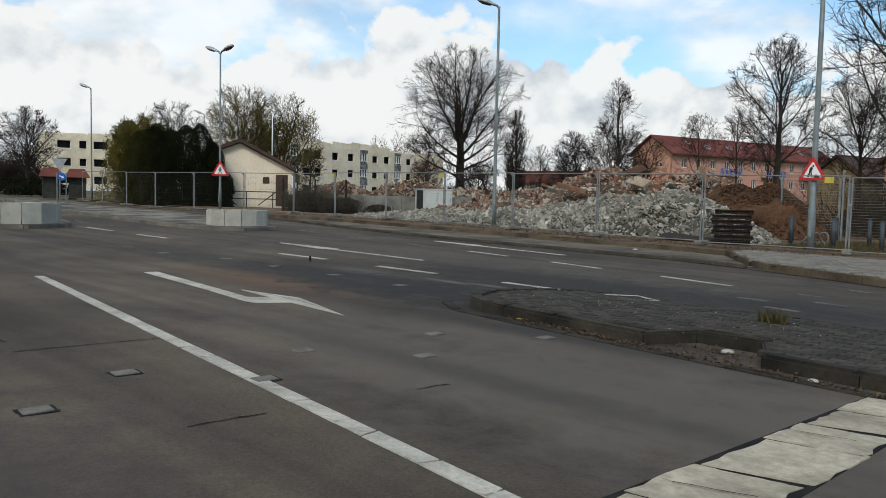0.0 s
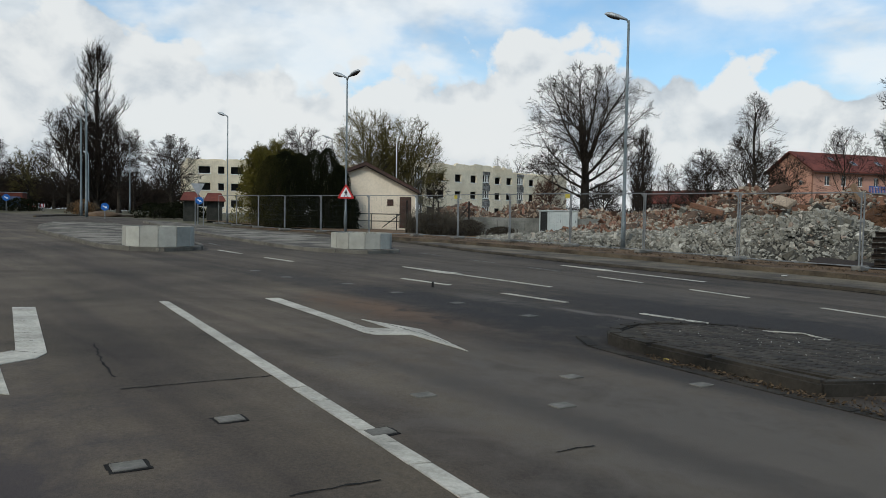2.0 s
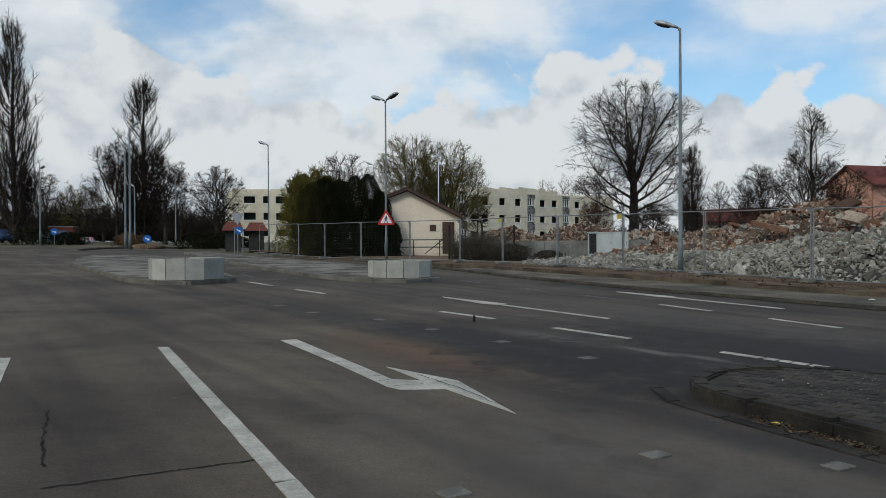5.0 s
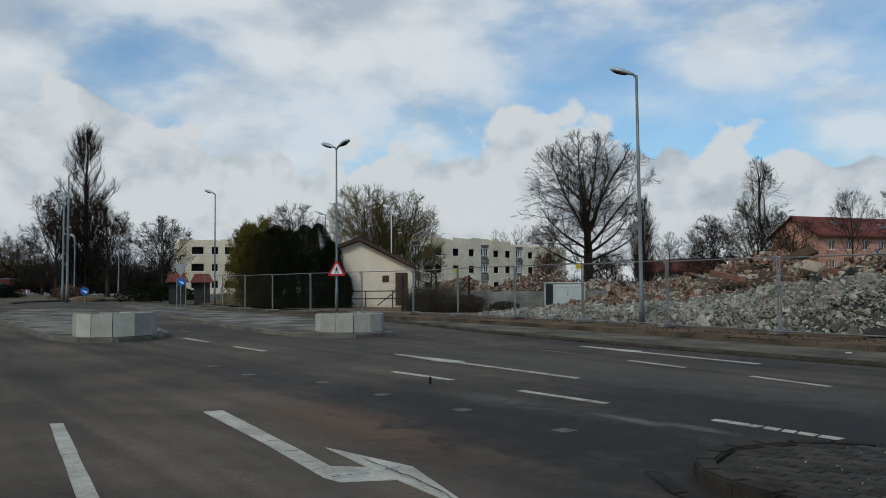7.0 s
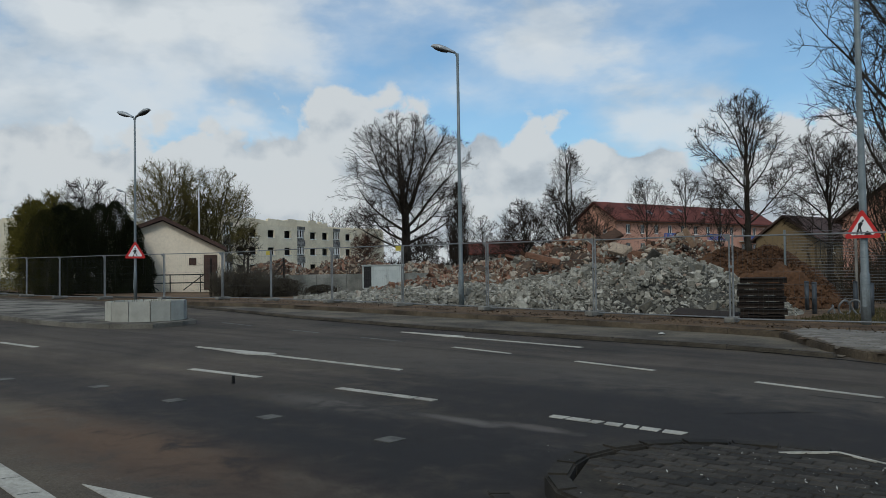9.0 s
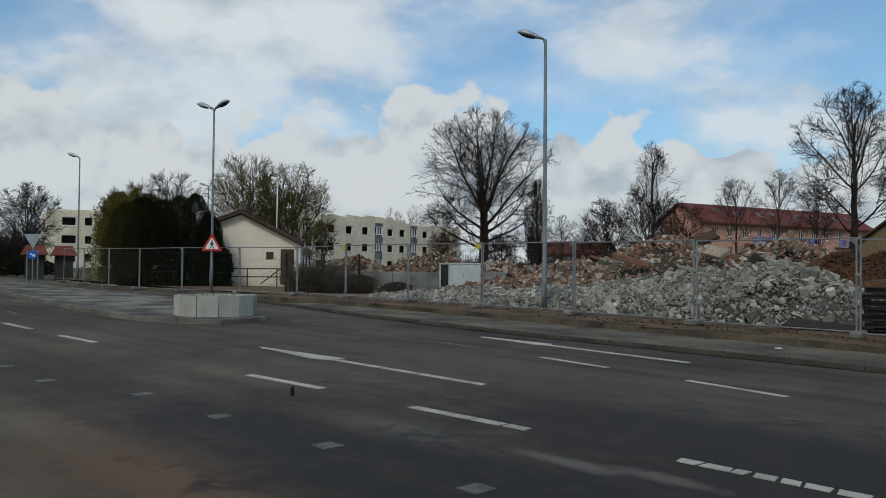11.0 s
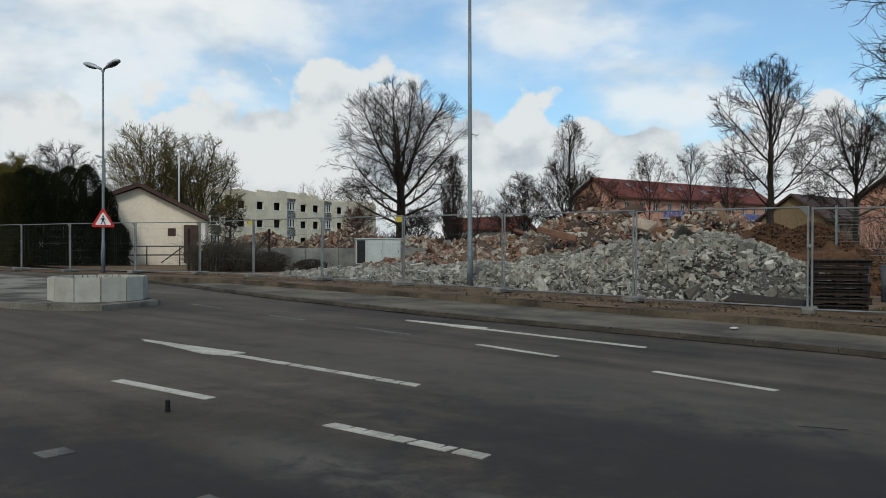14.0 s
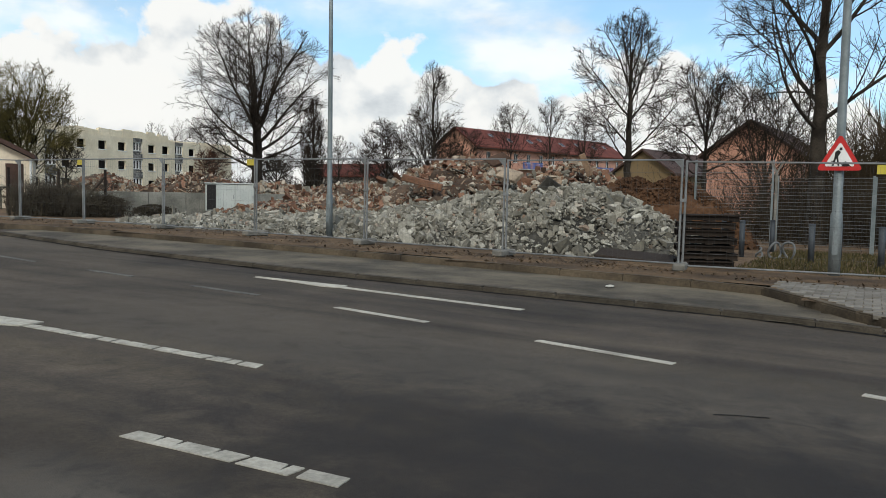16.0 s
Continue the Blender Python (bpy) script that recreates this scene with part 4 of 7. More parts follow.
WALKER = [[(-.02, .17), (.02, .17), (.035, .13), (.0, .105), (-.03, .13)], [(-.04, .09), (.035, .095), (.03, -.02), (-.035, -.02)], [(-.035, -.02), (.0, -.02), (-.06, -.17), (-.09, -.17)], [(.0, -.02), (.032, -.02), (.09, -.16), (.06, -.17)],
          [(.035, .09), (.09, .0), (.075, -.01), (.03, .05)], [(-.04, .09), (-.03, .04), (-.085, -.01), (-.095, .005)], [(-.15, -.175), (-.09, -.175), (-.09, -.185), (-.15, -.185)], [(.1, -.175), (.16, -.175), (.16, -.185), (.1, -.185)]]
DIGGER = [[(-.005, .19), (.035, .19), (.04, .15), (.015, .13), (-.015, .15)], [(-.085, .10), (-.03, .145), (.01, .11), (-.055, .0), (-.09, .01)], [(-.09, .01), (-.055, .0), (-.10, -.16), (-.135, -.16)], [(-.06, .005), (-.03, .02), (.0, -.16), (-.03, -.16)],
          [(.0, .11), (.02, .10), (-.06, -.03), (-.075, -.02)], [(-.14, -.06), (.07, -.13), (.065, -.145), (-.145, -.075)], [(.03, -.17), (.10, -.07), (.20, -.17)]]

street_lamp(-19.1, 22.53, 8.2, (215,), "tall grey street lamp with one lantern behind the site fence", 0.085)
lb = street_lamp(-34.55, 20.02, 7.7, (15, 205), "grey street lamp with two lanterns and a warning sign", 0.07)
triangle_sign(lb, 2.0, 0.80, 60, 0.09, WALKER)
lc = street_lamp(-7.3, 21.45, 9.2, (215,), "tall grey street lamp carrying a roadworks sign", 0.1)
triangle_sign(lc, 2.13, 0.68, 2, 0.115, DIGGER)
street_lamp(-6.2, 35.8, 6.1, (0,), "slim grey street lamp behind the bar fence", 0.075, size=0.8)
street_lamp(-54.9, 22.0, 7.6, (215,), "grey street lamp with one lantern", 0.07)


# ---- buildings ----
def frame_matrix(a, b):
    """Local x from a to b along a facade, y away behind it, z up."""
    d = Vector((b[0] - a[0], b[1] - a[1], 0)).normalized()
    return Matrix.Translation((a[0], a[1], gz(*a))) @ Matrix((d, Vector((-d.y, d.x, 0)), Vector((0, 0, 1)))).transposed().to_4x4()


def wall_with_holes(length, height, holes, thick=0.35):
    """A wall in the local xz plane with rectangular openings that go through it."""
    xs = sorted({0.0, length, *[h[0] for h in holes], *[h[1] for h in holes]})
    zs = sorted({0.0, height, *[h[2] for h in holes], *[h[3] for h in holes]})
    solid = {}
    for i in range(len(xs) - 1):
        for j in range(len(zs) - 1):
            cx, cz = (xs[i] + xs[i + 1]) / 2, (zs[j] + zs[j + 1]) / 2
            solid[i, j] = not any(h[0] < cx < h[1] and h[2] < cz < h[3] for h in holes)
    bm = bmesh.new()
    vs = {}

    def v(i, j, k):
        if (i, j, k) not in vs:
            vs[i, j, k] = bm.verts.new((xs[i], k * thick, zs[j]))
        return vs[i, j, k]
    for (i, j), s in solid.items():
        if not s:
            continue
        bm.faces.new((v(i, j, 0), v(i + 1, j, 0), v(i + 1, j + 1, 0), v(i, j + 1, 0)))
        bm.faces.new((v(i, j, 1), v(i, j + 1, 1), v(i + 1, j + 1, 1), v(i + 1, j, 1)))
        for di, dj, q in ((-1, 0, ((i, j), (i, j + 1))), (1, 0, ((i + 1, j + 1), (i + 1, j))), (0, -1, ((i + 1, j), (i, j))), (0, 1, ((i, j + 1), (i + 1, j + 1)))):
            if not solid.get((i + di, j + dj), False):
                (a, b), (c, d) = q
                bm.faces.new((v(a, b, 0), v(a, b, 1), v(c, d, 1), v(c, d, 0)))
    bmesh.ops.recalc_face_normals(bm, faces=bm.faces)
    return bm


def hull(parent, length, depth, height, mat):
    """The remaining three walls of a block and a near-black sheet for its shaded inside."""
    bm = bmesh.new()
    box(bm, 0, 0.35, 0.352, depth, 0, height)
    box(bm, length - 0.35, length, 0.352, depth, 0, height)
    box(bm, 0.352, length - 0.352, depth - 0.35, depth, 0, height)
    part("outer_wall", bm, mat, parent)
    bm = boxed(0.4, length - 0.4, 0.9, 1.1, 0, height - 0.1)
    part("inner_wall", bm, M_VOID, parent, "dark sheet standing for the shaded inside")


def window_in(parent, x0, x1, z0, z1, mullions=1, glass=True, depth=0.16):
    wdw = part("window", boxed(x0 - 0.02, x1 + 0.02, -0.06, 0.05, z0 - 0.07, z0 - 0.005), M_FRAME, parent, "window with a sill")
    bm = bmesh.new()
    t = 0.07
    for q in ((x0, x0 + t, z0, z1), (x1 - t, x1, z0, z1), (x0 + t, x1 - t, z0, z0 + t), (x0 + t, x1 - t, z1 - t, z1)):
        box(bm, q[0], q[1], depth, depth + 0.06, q[2], q[3])
    for k in range(mullions):
        x = x0 + (x1 - x0) * (k + 1) / (mullions + 1)
        box(bm, x - 0.035, x + 0.035, depth, depth + 0.06, z0 + t, z1 - t)
    part("window_frame", bm, M_FRAME, wdw)
    if glass:
        part("pane", boxed(x0 + t, x1 - t, depth + 0.02, depth + 0.035, z0 + t, z1 - t), M_GLASS, wdw)


def gutted_block(a, b, depth, storeys, pitch, windows, stairs, label, broken_top=True, s0=0.0):
    """A flat-roofed block of flats being torn down: empty window openings, white-framed stair windows, a ragged top."""
    m = frame_matrix(a, b)
    length = math.hypot(b[0] - a[0], b[1] - a[1])
    house = thing("apartment_block", m, label, "building")
    H = storeys * pitch + 0.25
    holes = []
    for s, wd in [(q, v * (1.3 if broken_top else 1.0)) for q, v in windows]:
        for k in range(storeys):
            holes.append((s - wd / 2, s + wd / 2, k * pitch + 0.95, k * pitch + 2.15))
    for s in stairs:
        for k in range(storeys):
            holes.append((s - 0.95, s + 0.95, k * pitch + 0.75, k * pitch + 2.45))
    part("front_wall", wall_with_holes(length, H, holes), M_RENDER_W, house, "cream rendered front with empty windows")
    hull(house, length, depth, H, M_RENDER_W)
    rg = random.Random(length)
    for s, wd in [(q, v * (1.3 if broken_top else 1.0)) for q, v in windows]:
        for k in range(storeys):
            x0, x1, z0, z1 = s - wd / 2, s + wd / 2, k * pitch + 0.95, k * pitch + 2.15
            sill = part("window_surround", boxed(x0 - 0.08, x1 + 0.08, -0.07, -0.004, z0 - 0.12, z0 - 0.01), M_FRAME, house)
            if rg.random() < 0.45:
                bm = bmesh.new()
                for q in ((x0, x0 + .07, z0, z1), (x1 - .07, x1, z0, z1), (x0 + .07, x1 - .07, z1 - .07, z1)):
                    box(bm, q[0], q[1], 0.15, 0.21, q[2], q[3])
                part("window_frame", bm, M_FRAME, sill)
    for s in stairs:
        for k in range(storeys):
            z0 = k * pitch + 0.75
            st = part("stair_window", boxed(s - 0.95, s + 0.95, 0.16, 0.2, z0 - 0.002, z0 + 0.3), M_DARKSTONE, house, "stair window with white frames")
            for q in (-0.62, 0.0, 0.62):
                bm = bmesh.new()
                x0, x1 = s + q - 0.27, s + q + 0.27
                for r in ((x0, x0 + .1, z0 + .3, z0 + 1.7), (x1 - .1, x1, z0 + .3, z0 + 1.7), (x0 + .1, x1 - .1, z0 + .3, z0 + .42), (x0 + .1, x1 - .1, z0 + 1.58, z0 + 1.7)):
                    box(bm, r[0], r[1], 0.1, 0.16, r[2], r[3])
                part("frame", bm, M_FRAME, st)
            part("stone_panel", boxed(s - 0.95, s + 0.95, -0.03, -0.004, z0 + 1.7, min(H, z0 + pitch - 0.02)), M_DARKSTONE, house, "dark rough stair panel")
    # the ragged rest of the parapet
    x = 0.0
    while x < length:
        wd = rg.uniform(0.5, 2.2)
        hh = (rg.uniform(0.65, 1.05) if broken_top else 0.25) * (0.35 if x > length * 0.66 or length < 25 else 1)
        if hh > 0.12:
            bm = bmesh.new()
            prism(bm, [(x, 0.25), (min(length, x + wd) - 0.04, 0.25), (min(length, x + wd) - 0.04, 0.7), (x, 0.7)], H + 0.003, lambda px, py, hh=hh: H + hh + rg.uniform(-0.15, 0.15))
            part("parapet_piece", bm, M_RENDER_W, house, "broken parapet")
        x += wd
    part("roof", boxed(0.36, length - 0.36, 0.72, depth - 0.4, H - 0.25, H - 0.05), M_CONCRETE, house)
    return house


WB_L, WB_R = (-102.0, 73.0), (-107.0, 110.5)
_d = Vector((WB_R[0] - WB_L[0], WB_R[1] - WB_L[1], 0)).normalized()
start = (WB_L[0] - _d.x * 9.5, WB_L[1] - _d.y * 9.5)
gutted_block(start, WB_R, 11, 3, 2.72, [(s * 1.1 + 9.5, 1.15) for s in (-6.6, -3.2, 1.4, 3.7, 7.2, 10.6, 16.2, 19.0, 24.7, 29.9)], [s * 1.1 + 9.5 for s in (-0.9, 13.5, 21.8)], "cream three-storey apartment block, gutted, with a broken roof edge")
gutted_block((-128.0, 44.0), (-123.5, 62.0), 11, 3, 2.75, [(2.9, 1.5), (5.6, 0.8), (8.2, 1.6), (12.5, 1.2), (15.5, 1.2)], [], "cream three-storey apartment block with empty windows")


def gabled_house(m, length, width, eave, ridge, wall_mat, roof_mat, label, windows=(), gable_windows=(), rooflights=(), overhang=0.5, balconies=()):
    """A house whose near gable stands in the local xz plane at y = 0 and whose ridge runs along +y; windows lie in the wall x = width."""
    h = thing("house", m, label, "house")
    bm = bmesh.new()
    g = [bm.verts.new(p) for p in ((0, 0, 0), (width, 0, 0), (width, 0, eave), (width / 2, 0, ridge), (0, 0, eave))]
    k = [bm.verts.new((v.co.x, length, v.co.z)) for v in g]
    bm.faces.new(g)
    bm.faces.new(list(reversed(k)))
    for i in (4,):
        bm.faces.new((g[i], k[i], k[0], g[0]))
    bmesh.ops.recalc_face_normals(bm, faces=bm.faces)
    part("gable_wall", bm, wall_mat, h)
    holes = [(y0, y1, z0, z1) for y0, y1, z0, z1 in windows]
    side = part("side_wall", wall_with_holes(length, eave, holes, 0.3), wall_mat, h)
    side.matrix_basis = pose(width, 0, 0, 0, 0, 90)
    for q in windows:
        window_in(side, *q)
    # added dark sheet: the rooms' shade behind the windows, put into colour
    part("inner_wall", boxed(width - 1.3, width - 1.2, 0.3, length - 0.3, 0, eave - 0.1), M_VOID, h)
    for x0, x1, z0, z1 in gable_windows:
        gw = part("gable_window", boxed(x0, x1, -0.03, 0.002, z0, z1), M_FRAME, h)
        part("pane", boxed(x0 + 0.08, x1 - 0.08, -0.038, -0.031, z0 + 0.08, z1 - 0.08), M_GLASS, gw)
    rise = (ridge - eave) / (width / 2)
    for sgn in (0, 1):
        bm = bmesh.new()
        x_e = -overhang if sgn == 0 else width + overhang
        z_e = eave - overhang * rise
        pts = [(x_e, -overhang, z_e), (width / 2, -overhang, ridge), (width / 2, length + overhang, ridge), (x_e, length + overhang, z_e)]
        lo = [bm.verts.new((x, y, z + 0.05)) for x, y, z in pts]
        hi = [bm.verts.new((x, y, z + 0.28)) for x, y, z in pts]
        bm.faces.new(lo)
        bm.faces.new(hi)
        for i in range(4):
            bm.faces.new((lo[i], lo[(i + 1) % 4], hi[(i + 1) % 4], hi[i]))
        bmesh.ops.recalc_face_normals(bm, faces=bm.faces)
        r = part("roof_slope", bm, roof_mat, h)
        if sgn == 1:
            for (y, f, big) in rooflights:
                x = width / 2 + (width / 2 + overhang) * f
                z = ridge - (x - width / 2) * rise + 0.28
                s = part("rooflight", boxed(-0.55 * big, 0.55 * big, -0.4 * big, 0.4 * big, 0.0, 0.14), M_SIGN_BACK, r, "pale rooflight")
                s.matrix_basis = pose(x, y, z, 0, math.degrees(math.atan(rise)), 0)
                part("pane", boxed(-0.42 * big, 0.42 * big, -0.3 * big, 0.3 * big, 0.141, 0.15), M_GLASS, s)
    part("gutter", boxed(width + overhang - 0.02, width + overhang + 0.12, -overhang, length + overhang, eave - overhang * rise - 0.04, eave - overhang * rise + 0.1), M_ROOF_DARK, h)
    for y0, y1, z0 in balconies:
        bl = part("balcony", boxed(width + 0.004, width + 1.1, y0, y1, z0, z0 + 0.15), M_CONCRETE, h, "balcony with a blue railing")
        n = max(2, int((y1 - y0) / 0.3))
        for i in range(n + 1):
            y = y0 + (y1 - y0) * i / n
            part("rail_bar", boxed(width + 1.0, width + 1.06, y - 0.06, y + 0.06, z0 + 0.15, z0 + 1.1), M_BLUE_RAIL, bl)
        part("hand_rail", boxed(width + 0.98, width + 1.08, y0 - 0.08, y1 + 0.08, z0 + 1.1, z0 + 1.18), M_BLUE_RAIL, bl)
    return h


def axis_matrix(x, y, ux, uy):
    """Local y along (ux, uy), local x to its right."""
    d = Vector((ux, uy, 0)).normalized()
    return Matrix.Translation((x, y, gz(x, y))) @ Matrix((Vector((d.y, -d.x, 0)), d, Vector((0, 0, 1)))).transposed().to_4x4()


# the long salmon house behind the heap
wins = []
for i in range(12):
    y = 2.2 + i * 3.3
    wins += [(y, y + 1.1, 4.3, 5.7), (y, y + 1.1, 7.2, 8.6)]
gabled_house(axis_matrix(-67.5, 114.5, 0.27, 0.963), 41, 8.5, 9.4, 12.1, M_PINK, M_ROOF_RED, "long salmon-coloured house with a red tiled roof and blue balconies", wins, [(5.9, 6.5, 7.2, 7.9)],
             [(6, .35, .8), (9.5, .55, 1), (15, .5, 1), (18.5, .35, .8), (24, .5, 1), (29, .4, .8), (34, .5, 1), (38, .4, .8)], 0.6, [(10, 15, 6.1), (21, 26, 6.1), (31, 36, 6.1)])
gabled_house(axis_matrix(-18.3, 69.5, 0.10, 0.995), 14, 6.6, 5.4, 7.7, M_PINK, M_ROOF_DARK, "salmon-coloured gabled house behind bare trees", [(3, 4.1, 3.6, 4.9), (7, 8.1, 3.6, 4.9)], [])
gabled_house(axis_matrix(-33.0, 95.0, 0.2, 0.98), 20, 7.0, 5.0, 7.4, M_YELLOW, M_ROOF_DARK, "ochre gabled house behind the soil heap", [(3, 4.1, 3.4, 4.7), (8, 9.1, 3.4, 4.7)], [])
gabled_house(axis_matrix(-88.5, 129.0, -0.55, 0.83) @ pose(0, 0, 0, 0, 0, 62), 15, 7.5, 5.0, 7.2, M_GREY_R, M_ROOF_RED, "grey house with a red roof far behind the rubble", [(1.2 + 3.5 * i, 2.8 + 3.5 * i, z, z + 1.3) for i in range(4) for z in (0.6, 3.2)], [])

# the small gatehouse
hm = frame_matrix((-46.0, 24.0), (-41.7, 30.05))
hut = thing("gatehouse", hm, "small cream rendered gatehouse with a dark gable roof", "building")
HW, HR, HE, HL = 6.9, 4.05, 2.35, 3.55
door = (5.75, 6.5, 0.12, 2.12)
bm = bmesh.new()
outline = [(0.0, 0), (HW, 0), (HW, HE), (HL, HR), (0.0, 2.75)]
f0 = [bm.verts.new((x, 0, z)) for x, z in outline]
f1 = [bm.verts.new((x, 4.5, z)) for x, z in outline]
bm.faces.new(f0)
bm.faces.new(list(reversed(f1)))
for i in range(5):
    bm.faces.new((f0[i], f1[i], f1[(i + 1) % 5], f0[(i + 1) % 5]))
bmesh.ops.recalc_face_normals(bm, faces=bm.faces)
part("wall", bm, M_HUT, hut, "cream rendered wall")
for a, b in (((-0.4, 2.55), (HL, HR + 0.06)), ((HW + 0.12, HE - 0.02), (HL, HR + 0.06))):
    bm = bmesh.new()
    vs = []
    for y in (-0.4, 4.8):
        vs += [bm.verts.new((a[0], y, a[1])), bm.verts.new((b[0], y, b[1])), bm.verts.new((b[0], y, b[1] + 0.22)), bm.verts.new((a[0], y, a[1] + 0.22))]
    for q in ((0, 1, 2, 3), (4, 5, 6, 7), (0, 1, 5, 4), (1, 2, 6, 5), (2, 3, 7, 6), (3, 0, 4, 7)):
        bm.faces.new([vs[i] for i in q])
    bmesh.ops.recalc_face_normals(bm, faces=bm.faces)
    part("roof_slope", bm, M_ROOF_DARK, hut, "dark brown roof edge")
dr = part("door", boxed(door[0], door[1], -0.05, -0.004, door[2], door[3], 0.008), M_BROWN, hut, "dark brown door")
for k in range(5):
    part("board", boxed(door[0] + 0.08, door[1] - 0.08, -0.066, -0.052, door[2] + 0.12 + k * 0.38, door[2] + 0.42 + k * 0.38, 0.004), M_BROWN, dr)
part("handle", boxed(door[0] + 0.66, door[0] + 0.72, -0.09, -0.052, 1.05, 1.2), M_ZINC, dr)
part("downpipe", tube(bmesh.new(), [(6.8, -0.06, 0), (6.8, -0.06, 2.3)], 0.05, 8), M_FRAME, hut)
part("vent", boxed(4.95, 5.35, -0.04, -0.003, 1.55, 1.95, 0.006), M_BROWN, hut, "brown metal shutter")
part("aerial", tube(bmesh.new(), [(5.5, 0.3, 2.9), (5.5, 0.3, 6.0)], 0.03, 6), M_FRAME, hut, "thin pale aerial pole")
rail = thing("ramp_railing", hm @ pose(0, -1.0, 0), "dark metal railing in front of the gatehouse", "railing")
for x in (2.6, 4.0, 5.6):
    part("post", tube(bmesh.new(), [(x, 0, 0), (x, 0, 1.0)], 0.03, 6), M_NET, rail)
for z in (0.55, 1.0):
    part("bar", tube(bmesh.new(), [(2.3, 0, z), (5.9, 0, z)], 0.03, 6), M_NET, rail)
part("brace", tube(bmesh.new(), [(2.3, 0, 1.0), (3.4, 0, 0.15)], 0.03, 6), M_NET, rail)
part("brace", tube(bmesh.new(), [(5.8, 0, 1.0), (4.7, 0, 0.15)], 0.03, 6), M_NET, rail)


# ---- trees and hedges ----
class Twigs:
    """Collects thin tapered branches as plain vertex and face lists."""

    def __init__(self):
        self.v, self.f = [], []

    def branch(self, pts, r0, r1, sides):
        n, base = len(pts), len(self.v)
        for i, p in enumerate(pts):
            d = pts[min(i + 1, n - 1)] - pts[max(i - 1, 0)]
            a = d.cross(Vector((0.31, 0.95, 0.1)))
            if a.length < 1e-6:
                a = Vector((1, 0, 0))
            a.normalize()
            b = d.cross(a)
            b.normalize()
            r = r0 + (r1 - r0) * i / (n - 1)
            for k in range(sides):
                t = 2 * math.pi * k / sides
                self.v.append(p + a * (r * math.cos(t)) + b * (r * math.sin(t)))
        for i in range(n - 1):
            for k in range(sides):
                q, k2 = base + i * sides, (k + 1) % sides
                self.f.append((q + k, q + k2, q + sides + k2, q + sides + k))

    def mesh(self, name, mat, parent, smooth=True):
        me = bpy.data.meshes.new(name)
        me.from_pydata([tuple(p) for p in self.v], [], self.f)
        me.materials.append(mat)
        if smooth:
            me.polygons.foreach_set("use_smooth", [True] * len(me.polygons))
        ob = new(name, me)
        ob.parent = parent
        return ob


def bend(p, q, lead, rng, n=4, wobble=0.04):
    """A curved line from p to q that sets out along lead."""
    L = (q - p).length
    c = p + lead.normalized() * L * 0.5
    out = []
    for i in range(n + 1):
        t = i / n
        w = Vector((rng.uniform(-1, 1), rng.uniform(-1, 1), rng.uniform(-1, 1))) * L * wobble * (0 < i < n)
        out.append(p.lerp(c, t).lerp(c.lerp(q, t), t) + w)
    return out


